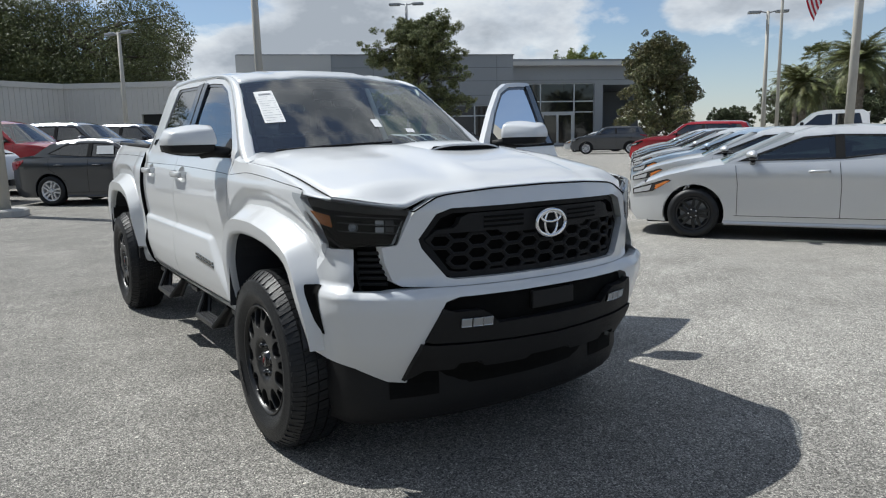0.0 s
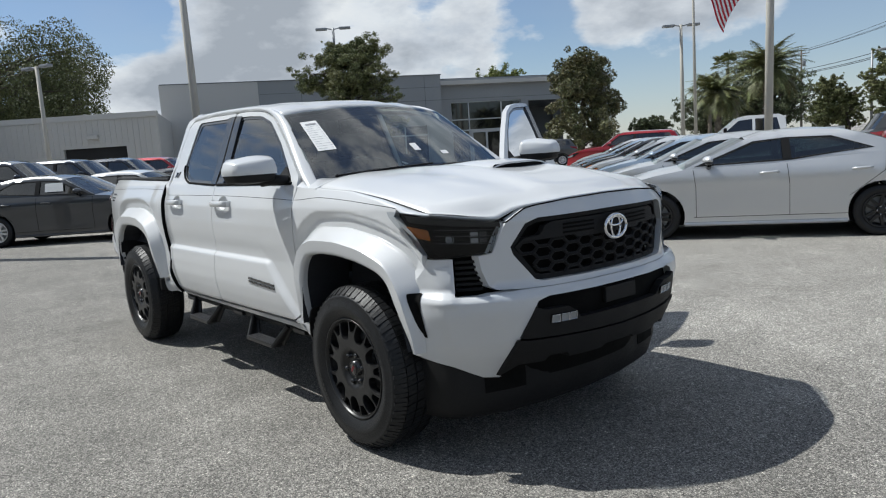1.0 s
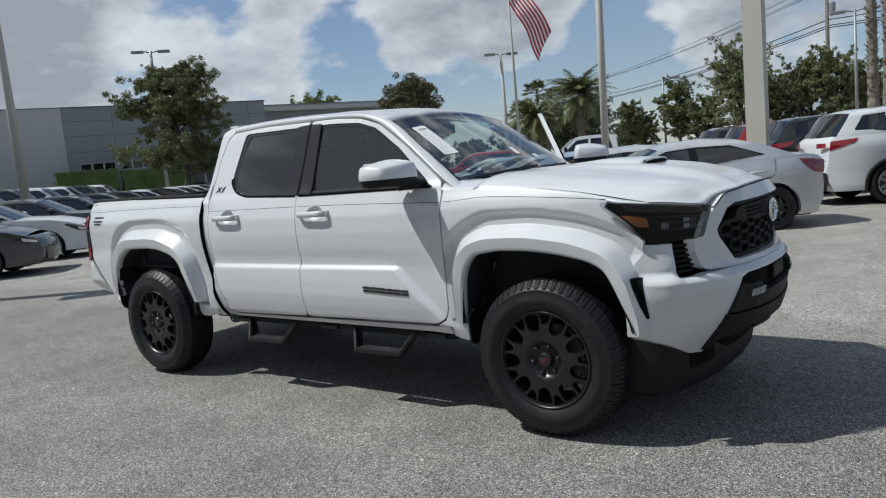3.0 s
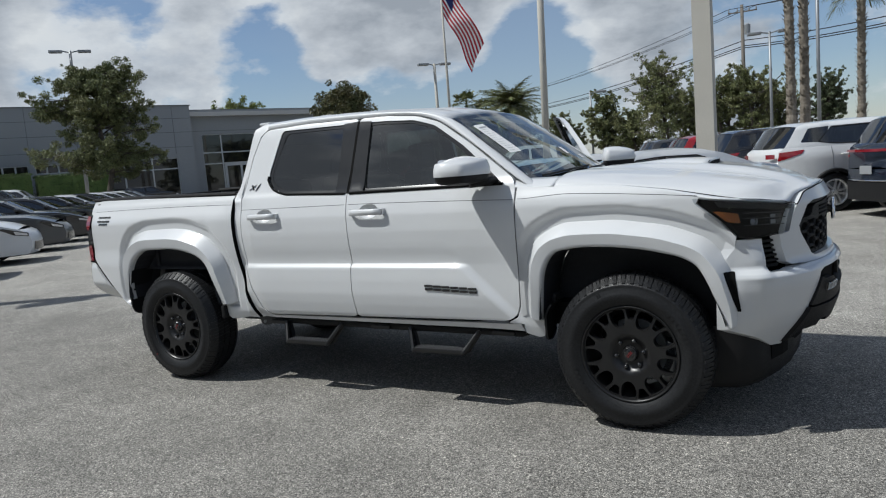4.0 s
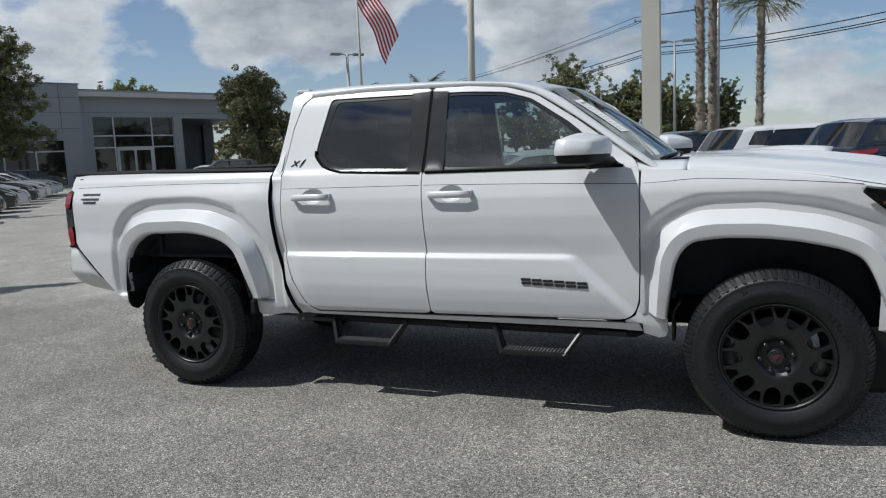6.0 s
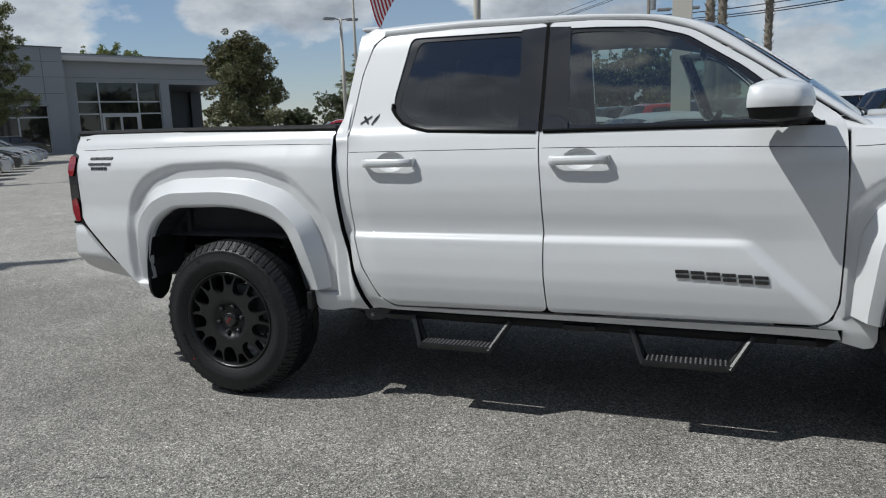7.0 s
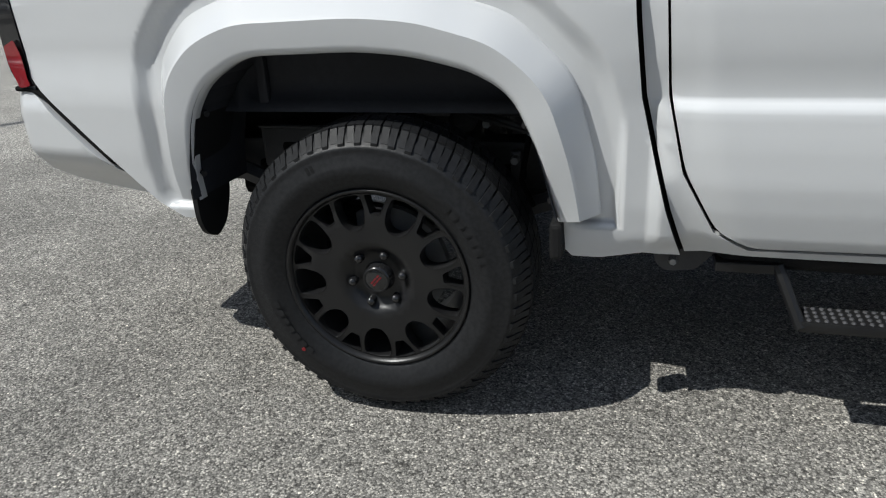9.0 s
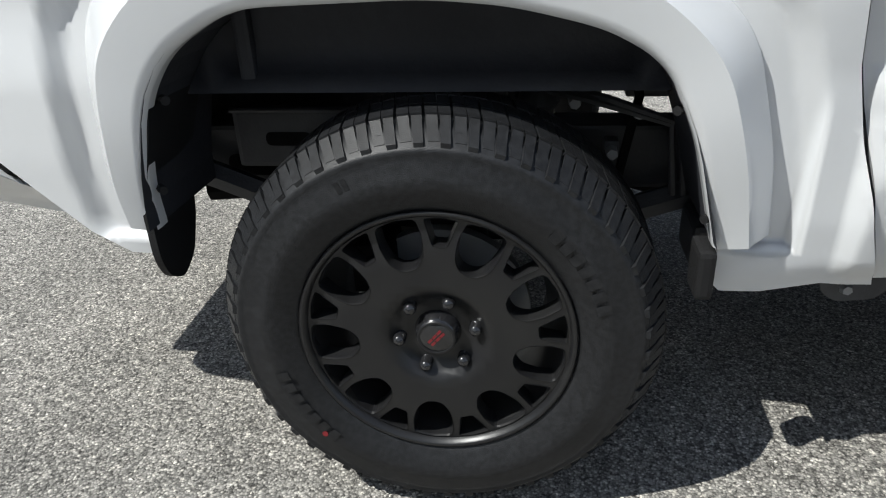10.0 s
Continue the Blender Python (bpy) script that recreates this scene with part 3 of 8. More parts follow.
def build_showroom():
    b = thing("dealership_building", "low modern grey dealership building with dark shop windows", "building", SHOW)
    # light stucco part, then grey panels, then the entrance part set back
    wall_with_holes(b, "wall", -0.4, 8.4, SHOW_H, [], "stucco")
    holes = [(9.3, 12.2, 3.45, 4.2), (12.7, 15.4, 3.45, 4.2), (16.6, 17.6, 3.45, 4.2), (18.0, 24.8, 0.1, 4.2)]
    wall_with_holes(b, "wall", 8.4, 26.4, SHOW_H, holes, "panel_grey", y=0.06)
    for x0, x1, z0, z1 in holes[:3]:
        add_window(b, x0, x1, z0, z1, [x0 + (x1 - x0) * k / 3 for k in (1, 2)] if x1 - x0 > 2 else [], [], 0.2)
    add_window(b, *holes[3], [19.9, 22.4], [3.2], 0.2)
    holes = [(27.7, 35.5, 0.1, 6.35), (36.4, 44.6, 0.05, 6.2)]
    wall_with_holes(b, "wall", 26.4, 46.0, SHOW_H - 0.35, holes, "panel_grey", y=1.2)
    add_window(b, 27.7, 35.5, 0.1, 6.35, [29.65, 33.3], [3.45, 4.55], 1.4)
    door = part("entrance_door", box(29.75, 33.2, 1.28, 1.36, 0.1, 3.4), "mullion", b, "silver framed double glass door")
    for x0, x1 in ((30.0, 31.35), (31.6, 32.95)):
        part("pane", box(x0, x1, 1.25, 1.30, 0.3, 3.15), "shop_glass", door)
    bm = bmesh.new()
    for x0, x1, y, z in ((-0.3, 26.5, -0.04, SHOW_H), (26.3, 46.1, 1.185, SHOW_H - 0.35)):
        add_box(bm, x0, x1, y, y + 0.6, z - 0.02, z + 0.06)
    part("coping", bm, "panel_dark", b)
    bm = bmesh.new()
    for x in (8.4, 12.4, 16.2, 20.9, 24.7):
        add_box(bm, x - 0.02, x + 0.02, 0.045, 0.07, 4.6, SHOW_H - 0.1)
    for z in (5.2, 6.6, 7.9):
        add_box(bm, 8.5, 26.3, 0.045, 0.07, z - 0.02, z + 0.02)
        add_box(bm, 26.5, 45.9, 1.185, 1.21, z - 0.02 + 0.1, z + 0.02 + 0.1) if 6 < z < 7 else None
    part("panel_joint", bm, "panel_dark", b)
    # return wall, sides, back and roof
    bm = box(26.0, 26.4, 0.1, 1.2, 0, SHOW_H - 0.02)
    add_box(bm, -0.2, 0.2, 0.4, 30, 0, SHOW_H), add_box(bm, -0.2, 46, 29.7, 30, 0, SHOW_H)
    part("side_wall", bm, "stucco", b)
    part("roof", box(-0.1, 45.9, 0.4, 29.9, SHOW_H - 1.0, SHOW_H - 0.6), "stucco", b)
    # the drive-through at the end, open to the far side
    bm = box(35.6, 36.4, 1.6, 14, 0, 8.2)
    add_box(bm, 44.7, 46, 1.6, 2.6, 0, 8.2), add_box(bm, 44.7, 46, 13, 14, 0, 8.2)
    add_box(bm, 35.6, 46, 1.62, 14, 6.2, 8.2)
    add_box(bm, 36.4, 44.7, 13.5, 13.9, 3.0, 6.2), add_box(bm, 40.5, 44.7, 13.52, 13.88, 0, 3.0)
    part("canopy", bm, "panel_dark", b)
    # the round sign beyond the canopy
    bm = lathe([(0.0, 0.0), (1.1, 0.0), (1.2, 0.1), (1.1, 0.25), (0.0, 0.25)], 32)
    for v in bm.verts:
        v.co += Vector((47.6, 8, 8.3))
    part("round_sign", bm, "panel_grey", b, "round grey sign seen from behind with a red rim")
    bm = lathe([(1.2, -0.02), (1.32, 0.12), (1.2, 0.27)], 32)
    for v in bm.verts:
        v.co += Vector((47.6, 8, 8.3))
    part("sign_rim", bm, "flag_red", b)


build_showroom()


def build_workshop():
    """The low ribbed wing in two arms that meet in an inner corner."""
    cx, cy = -56.5, 5.0
    for origin, angle, length, doors, lab in (((cx, cy), math.atan2(15.5, 9.0) - 0.12, 13.0, [(6.0, 10.6, 0.05, 3.4)], "workshop_wing"),
                                              ((cx + 16.5, cy - 31.0), math.atan2(31.0, -16.5), 35.1, [(26.5, 29.8, 0.05, 2.9), (20, 23, 0.05, 3.2)], "workshop_wing")):
        b = thing(lab, "low beige ribbed metal workshop with dark bay doors", "building", wall_frame(origin, angle), "workshop wings")
        hgt = 5.75
        wall_with_holes(b, "wall", 0, length, hgt, doors, "metal_wall", 0.3)
        bm = bmesh.new()
        x = 0.25
        while x < length - 0.2:
            top = max([d[3] + 0.2 for d in doors if d[0] - 0.15 < x < d[1] + 0.15], default=0.05)
            add_box(bm, x - 0.05, x + 0.05, -0.045, 0.0, top, hgt - 0.35)
            x += 0.42
        part("rib", bm, "metal_wall", b)["kind"] = "stuff"
        part("fascia", box(-0.05, length + 0.05, -0.12, 0.35, hgt - 0.34, hgt + 0.06), "metal_wall", b)
        if length < 20:
            # a plain wall runs back from the wing's end to the showroom's corner
            part("wall", box(0, 13.3, -0.15, 0.15, 0, hgt - 0.02, 0, Matrix.Translation((length - 0.16, 0.2, 0)) @ Matrix.Rotation(math.atan2(12.9, -3.2), 4, "Z")), "stucco", b)
        part("roof", box(0, length - (3.8 if length < 20 else 0.3), 0.3, 12.8, hgt - 0.5, hgt - 0.35), "metal_wall", b)
        for x0, x1, z0, z1 in doors:
            part("bay_door", box(x0 + 0.02, x1 - 0.02, 0.26, 0.3, z0, z1), "dark_open", b)
        part("wall_lamp", box(7.9, 8.7, -0.35, -0.05, 4.0, 4.3, 0.05), "metal_wall", b) if lab and length < 20 else None


build_workshop()


# ---- plants ----
def leaf_cloud(centres, radii, count, size, rng, inner=0.4, droop=0.3):
    """Small bent leaves scattered about many clump centres; returns verts and faces."""
    centres, radii = np.asarray(centres), np.asarray(radii)
    pick = rng.choice(len(centres), count, p=radii ** 2 / (radii ** 2).sum())
    d = rng.normal(size=(count, 3))
    d /= np.linalg.norm(d, axis=1)[:, None]
    pos = centres[pick] + d * (radii[pick] * rng.uniform(inner, 1.0, count) ** 0.6)[:, None] * np.array([1, 1, 0.8])
    a = rng.normal(size=(count, 3)) + d * 0.6
    a[:, 2] -= droop
    a /= np.linalg.norm(a, axis=1)[:, None]
    b = np.cross(a, rng.normal(size=(count, 3)))
    b /= np.linalg.norm(b, axis=1)[:, None] + 1e-9
    s = size * rng.uniform(0.6, 1.35, count)[:, None]
    w = 0.36
    verts = np.stack([pos - a * s, pos + b * s * w, pos + a * s + np.cross(a, b) * s * 0.2, pos - b * s * w], 1).reshape(-1, 3)
    faces = np.arange(4 * count).reshape(-1, 4)
    return verts, faces


def build_tree(name, label, x, y, height, spread, trunk_h, trunk_r, leaf_mat, leaves, leaf_size, seed, stems=1, cone=0.0, lean=(0, 0), bark="bark", gaps=0.5, z=0.0, group="", airy=False):
    """A tapered trunk, limbs, and a crown of clumps at the limbs' ends."""
    rng = np.random.default_rng(seed)
    tr = thing(name, label, "tree", at_xy(x, y, z), group)
    bm = bmesh.new()
    tips, sizes = [], []
    crown = height - trunk_h
    for s in range(stems):
        off = Vector((rng.normal() * 0.15 * (stems > 1), rng.normal() * 0.15 * (stems > 1), 0))
        top = Vector((lean[0] * height + rng.normal() * 0.06 * height, lean[1] * height + rng.normal() * 0.06 * height, trunk_h + crown * 0.72))
        path = [off + (top - off) * q + Vector((rng.normal(), rng.normal(), 0)) * 0.025 * height * (0 < q < 1) for q in (0, 0.15, 0.35, 0.6, 0.8, 1.0)]
        add_tube(bm, path, [trunk_r * k for k in (1.35, 1.0, 0.85, 0.6, 0.35, 0.12)], 9)
        n = int(64 / stems) + 8 if airy else int((34 if cone < 0.9 else 72) / stems) + 8
        for i in range(n):
            q = rng.uniform(0.30 if airy or cone < 0.5 else 0.04, 1.0)
            at = path[0] + (path[-1] - path[0]) * q
            zrel = max(0.0, (at.z - trunk_h) / crown)
            ang = rng.uniform(0, 2 * math.pi)
            prof = (math.sin(math.pi * min(1.0, 0.16 + 0.75 * zrel)) ** 0.8) * (1 - cone) + cone * (1.02 - zrel) * 1.05
            r = spread * prof * rng.uniform(0.45, 1.02)
            up = crown * rng.uniform(0.02, 0.30) * (1.0 if zrel > 0.25 else 0.6) * (1.0 if cone < 0.5 else 0.45)
            tip = at + Vector((math.cos(ang) * r, math.sin(ang) * r, up))
            tip.z = min(tip.z, height * 0.97)
            mid = at.lerp(tip, 0.5) + Vector((0, 0, 0.06 * r))
            add_tube(bm, [at, mid, tip], [trunk_r * 0.28, trunk_r * 0.16, trunk_r * 0.05], 5)
            if airy:
                # fine twigs carry small clumps out past the limb's end
                for k in range(14):
                    c = at.lerp(tip, rng.uniform(0.2, 1.08)) + Vector(rng.normal(size=3)) * 0.06 * spread
                    c.z = min(c.z, height * 0.98)
                    far = math.hypot(c.x - at.x, c.y - at.y)
                    if far > spread * 0.95:
                        c.x, c.y = at.x + (c.x - at.x) * spread * 0.95 / far, at.y + (c.y - at.y) * spread * 0.95 / far
                    add_tube(bm, [mid.lerp(tip, rng.uniform(0, 0.9)), c], [trunk_r * 0.07, trunk_r * 0.02], 3, False)
                    tips.append(c), sizes.append(spread * rng.uniform(0.025, 0.085) * (1.7 if spread > 7 else 1.0))
                continue
            for k in range(3):
                c = mid.lerp(tip, rng.uniform(0.15, 1.1)) + Vector(rng.normal(size=3)) * 0.12 * spread
                tips.append(c), sizes.append(spread * rng.uniform(0.10, 0.26) * (1.2 - gaps * 0.4) * (0.62 if cone > 0.9 else 1.0))
    part("trunk", bm, bark, tr, smooth=True)
    v, f = leaf_cloud(tips, sizes, leaves, leaf_size, rng, 0.02 if airy else 0.5)
    from_arrays("crown", v, f, leaf_mat, tr)
    return tr


def build_palm(name, label, x, y, height, radius, frond, count, seed, dense_leaf=26, fan=False, lean=0.0, group="palms"):
    rng = np.random.default_rng(seed)
    tr = thing(name, label, "palm tree", at_xy(x, y), group)
    bm = bmesh.new()
    n = max(10, int(height / 0.22))
    path = [(lean * (k / n) ** 2 * height, 0, height * k / n) for k in range(n + 1)]
    rad = [radius * (1.25 - 0.35 * min(1, k / n * 3)) * (1 + 0.07 * (-1) ** k) for k in range(n + 1)]
    add_tube(bm, path, rad, 12)
    part("trunk", bm, "palm_bark", tr)
    # stubs of old fronds
    v, f = [], []
    for k in range(int(height * 26)):
        q, a = rng.uniform(0.03, 1.0), rng.uniform(0, 2 * math.pi)
        c = Vector((lean * q * q * height, 0, height * q))
        o = Vector((math.cos(a), math.sin(a), 0))
        s = Vector((-o.y, o.x, 0))
        p = c + o * radius * 0.85
        i = len(v)
        v += [p - s * 0.07, p + s * 0.07, p + o * radius * 0.75 + Vector((0, 0, 0.16))]
        f.append((i, i + 1, i + 2))
    from_arrays("frond_stub", v, f, "palm_bark", tr)["kind"] = "stuff"
    v, f = [], []
    topc = Vector((lean * height, 0, height))
    for k in range(count):
        a = 2 * math.pi * (k / count) + rng.normal() * 0.15
        el = rng.uniform(-0.5, 1.35)
        o = Vector((math.cos(a), math.sin(a), 0))
        L = frond * rng.uniform(0.8, 1.1)
        pts = []
        p, e = topc + Vector((0, 0, 0.1)), el
        for j in range(13):
            pts.append(p)
            p = p + (o * math.cos(e) + Vector((0, 0, math.sin(e)))) * (L / 12)
            e -= 0.10 if not fan else 0.05
        side = Vector((-o.y, o.x, 0))
        for j in range(len(pts) - 1):
            i = len(v)
            wd = 0.03
            v += [pts[j] - side * wd, pts[j] + side * wd, pts[j + 1] + side * wd * 0.8, pts[j + 1] - side * wd * 0.8]
            f.append((i, i + 1, i + 2, i + 3))
        if not fan:
            for j in range(dense_leaf):
                q = 0.12 + 0.86 * j / dense_leaf
                ii = min(11, int(q * 12))
                c = pts[ii].lerp(pts[ii + 1], q * 12 - ii)
                d = (pts[ii + 1] - pts[ii]).normalized()
                ln = 0.26 * L * math.sin(math.pi * min(1, 0.25 + 0.72 * q)) * rng.uniform(0.8, 1.15)
                for sgn in (-1, 1):
                    tip = c + (side * sgn * 0.8 + d * 0.55 + Vector((0, 0, -0.25 + rng.normal() * 0.12))) * ln
                    i = len(v)
                    v += [c - d * 0.03, c + d * 0.035, tip]
                    f.append((i, i + 1, i + 2))
        else:
            c, d = pts[8], (pts[8] - pts[7]).normalized()
            for j in range(22):
                ang = -1.9 + 3.8 * j / 21
                w = (d * math.cos(ang) + side * math.sin(ang))
                ln = 0.42 * L * rng.uniform(0.8, 1.1)
                tip = c + w * ln + Vector((0, 0, -0.35 * ln * rng.uniform(0.3, 1)))
                i = len(v)
                v += [c + side * 0.02, c + w * ln * 0.5 + side.cross(w) * 0.06 + Vector((0, 0, 0.05)), tip, c + w * ln * 0.5 - d * 0.06]
                f.append((i, i + 1, i + 2, i + 3))
    from_arrays("crown", v, f, "palm_leaf", tr)
    return tr


def polar(az, dist, eye=(5.0, -3.5)):
    return eye[0] + dist * math.cos(radians(az)), eye[1] + dist * math.sin(radians(az))


E0, E4, E6 = (6.40, -1.91), (4.10, -4.53), (2.72, -4.12)
build_tree("oak_tree", "young oak with an airy tapering grey-green crown", -36.9, 25.0, 10.7, 4.9, 2.5, 0.2, "oak_leaf", 120000, 0.075, 15, airy=True, cone=0.64)
build_tree("magnolia_tree", "tall narrow magnolia with bronze-green glossy leaves", -31.0, 42.5, 9.9, 3.9, 0.2, 0.17, "magnolia_leaf", 46000, 0.12, 5, cone=0.97, stems=1, gaps=-0.1)
build_tree("large_oak", "broad spreading old oak behind the workshop", *polar(172.5, 95, E0), 17.5, 12.5, 4.5, 0.7, "big_oak_leaf", 130000, 0.17, 7, stems=4, gaps=0.2)
build_tree("large_oak", "broad spreading old oak behind the workshop", *polar(180.5, 92, E0), 18.5, 12.0, 4.5, 0.7, "big_oak_leaf", 120000, 0.17, 8, stems=4, gaps=0.2)
build_tree("far_tree", "light green tree top showing over the roof", *polar(135.9, 180, E0), 22.0, 7.5, 8, 0.4, "bright_leaf", 60000, 0.26, 9, stems=2, airy=True)
for k, (az, dist, h, sp, cone, leaf) in enumerate(((110.5, 62, 5.8, 1.7, 0.5, "oak_leaf"), (109.3, 66, 4.7, 1.6, 0.3, "oak_leaf"), (106.4, 62, 7.8, 2.4, 0.70, "oak_leaf"), (104.6, 61, 5.0, 2.2, 0.2, "oak_leaf"),
                                                  (102.2, 56, 8.8, 3.0, 0.30, "oak_leaf"), (100.0, 60, 6.6, 2.4, 0.3, "oak_leaf"), (98.1, 58, 7.1, 2.3, 0.4, "oak_leaf"), (96.5, 57, 7.2, 2.4, 0.35, "oak_leaf"),
                                                  (94.3, 60, 5.8, 2.4, 0.3, "oak_leaf"), (91.5, 60, 6.3, 1.9, 0.45, "far_leaf"), (114.5, 85, 7.5, 6.0, 0.0, "far_leaf"),
                                                  (118.5, 95, 6.0, 5.0, 0.0, "far_leaf"), (122.8, 90, 3.9, 2.6, 0.0, "far_leaf"))):
    build_tree("roadside_tree", "dense grey-green roadside tree beyond the lot", *polar(az, dist, E4), h, sp, 0.6, 0.2 if sp > 3 else 0.13, leaf, 24000, 0.085 if dist < 80 else 0.16, 20 + k, stems=2, cone=cone, group="roadside trees", airy=True)
# trees along the other side of the lot, behind the camera's way
for k in range(11):
    build_tree("lot_tree", "dense dark green tree on the lot's far edge", -34 + 7.2 * k, -27.0 - 3.0 * math.sin(k * 1.9), 9.5 + 1.8 * math.sin(k * 2.7), 5.0, 1.4, 0.22, "big_oak_leaf", 9000, 0.24, 70 + k, stems=2, gaps=-0.5, group="lot trees")
build_palm("date_palm", "feathery date palm with long arching fronds", *polar(113.8, 58, E4), 5.5, 0.34, 3.1, 96, 31, dense_leaf=34, group="date palms")
build_palm("date_palm", "feathery date palm with long arching fronds", *polar(117.3, 62, E4), 4.4, 0.3, 2.8, 80, 32, dense_leaf=34, group="date palms")
for k, (az, dist, h) in enumerate(((119.5, 85, 8.2), (120.85, 75, 5.3), (117.95, 85, 7.2), (119.0, 78, 4.2))):
    build_palm("cabbage_palm", "slender palm with a small ragged head", *polar(az, dist, E0), h, 0.2, 2.0, 52, 40 + k, fan=True, group="cabbage palms")
for k, (az, dist, h) in enumerate(((93.6, 37, 12.6), (92.75, 37.8, 12.9), (89.4, 44, 8.9))):
    build_palm("fan_palm", "tall fan palm with a rough pale trunk", *polar(az, dist, E4), h, 0.22, 2.3, 64, 50 + k, fan=True, lean=0.006 * (k - 1), group="fan palms")


def build_hedge(x0, y0, x1, y1, h, w, seed):
    rng = np.random.default_rng(seed)
    a, b = Vector((x0, y0, 0)), Vector((x1, y1, 0))
    L, u = (b - a).length, (b - a).normalized()
    s = Vector((-u.y, u.x, 0))
    hd = thing("hedge", "clipped dark green hedge before the showroom wall", "hedge", Matrix.Translation(a), "hedges")
    n = int(L * 1500)
    q = rng.uniform(size=(n, 3))
    face = rng.uniform(size=n)
    along, across, up = q[:, 0] * L, (q[:, 1] - 0.5) * w, q[:, 2] * h
    up = np.where(face < 0.4, h, up)
    across = np.where(face >= 0.4, np.sign(across) * w / 2, across)
    c = along[:, None] * np.array(u) + across[:, None] * np.array(s) + up[:, None] * np.array([0, 0, 1])
    c += rng.normal(size=(n, 3)) * 0.05
    v, f = leaf_cloud(c, np.full(n, 0.06), n, 0.07, rng)
    from_arrays("foliage", v, f, "hedge_leaf", hd)
    bm = bmesh.new()
    add_box(bm, 0.1, L - 0.1, -w / 2 + 0.08, w / 2 - 0.08, 0, h - 0.08, m=Matrix.Rotation(math.atan2(u.y, u.x), 4, "Z"))
    part("core", bm, "hedge_leaf", hd)


for xa, xb in ((7.0, 11.9), (12.1, 18.0)):
    pa, pb = SHOW @ Vector((xa, -3.0, 0)), SHOW @ Vector((xb, -3.0, 0))
    build_hedge(pa.x, pa.y, pb.x, pb.y, 3.4 if xa < 10 else 3.15, 1.4, int(xa))


# ---- poles, lamps, flag and wires ----
def lamp_post(x, y, h, r0, r1, heads, label, mat_name="concrete", lean=(0, 0), square=False, arm=0.9, heading=0.0):
    p = thing("street_lamp", label, "lamp post", at_xy(x, y, 0, heading), "lot lamp posts")
    top = (lean[0] * h, lean[1] * h, h)
    bm = tube([(0, 0, 0), (lean[0] * h * 0.5, lean[1] * h * 0.5, h * 0.5), top], [r0, (r0 + r1) / 2, r1], 4 if square else 14)
    part("pole", bm, mat_name, p, smooth=not square)
    for hd in heads:
        o = Vector((math.cos(hd), math.sin(hd), 0))
        part("arm", tube([Vector(top) - Vector((0, 0, 0.12)), Vector(top) + o * arm * 0.6], 0.045, 8), "pole_metal", p)
        m = Matrix.Translation(Vector(top) + o * arm) @ Matrix.Rotation(hd, 4, "Z")
        part("lamp_head", box(-0.42, 0.42, -0.2, 0.2, -0.14, 0.04, 0.05, m), "pole_metal", p)
    part("base", lathe([(r0 + 0.30, 0), (r0 + 0.30, 0.11), (r0 + 0.26, 0.14), (0, 0.14)], 20, "z"), "kerb", p)
    return p


lamp_post(*polar(149.2, 57, E0), 11.3, 0.14, 0.09, (0.9, 0.9 + math.pi), "galvanised lot lamp with twin flat heads", "pole_metal", lean=(0.0, 0.01))
lamp_post(*polar(122.85, 56, E0), 9.3, 0.17, 0.10, (-2.3, 0.84), "pale lot lamp with a small twin head", "concrete")
lamp_post(*polar(169.9, 52, E0), 8.3, 0.16, 0.11, (0.4, 0.4 + math.pi), "pale lot lamp with twin flat heads beside the workshop", "concrete")
lamp_post(-23.3, 8.73, 10.5, 0.17, 0.13, (0.9, 0.9 + math.pi), "tall pale concrete lamp post among parked cars", "concrete", lean=(0.004, -0.012))
lamp_post(-6.19, 22.28, 10.5, 0.145, 0.12, (0.9, 0.9 + math.pi), "tall pale concrete lamp post behind the sedans", "concrete", lean=(0.02, 0))
lamp_post(1.53, 12.16, 9.0, 0.27, 0.25, (0.9, 0.9 + math.pi), "thick square pale concrete lamp post", "concrete", square=True)
lamp_post(*polar(178.2, 16.3, E0), 9.0, 0.17, 0.14, (0.9, 0.9 + math.pi), "pale concrete lamp post beside the dark sedans", "concrete")
lamp_post(-0.4, 46.9, 8.2, 0.11, 0.07, (0.2, 0.2 + math.pi), "small street lamp with a curved double head", "pole_metal")
lamp_post(*polar(107.7, 62, E4), 6.5, 0.10, 0.07, (0.3,), "small far street lamp", "pole_metal")
lamp_post(2.27, 47.9, 13.0, 0.12, 0.10, (0.9,), "slim grey metal pole beside the palms", "pole_metal")


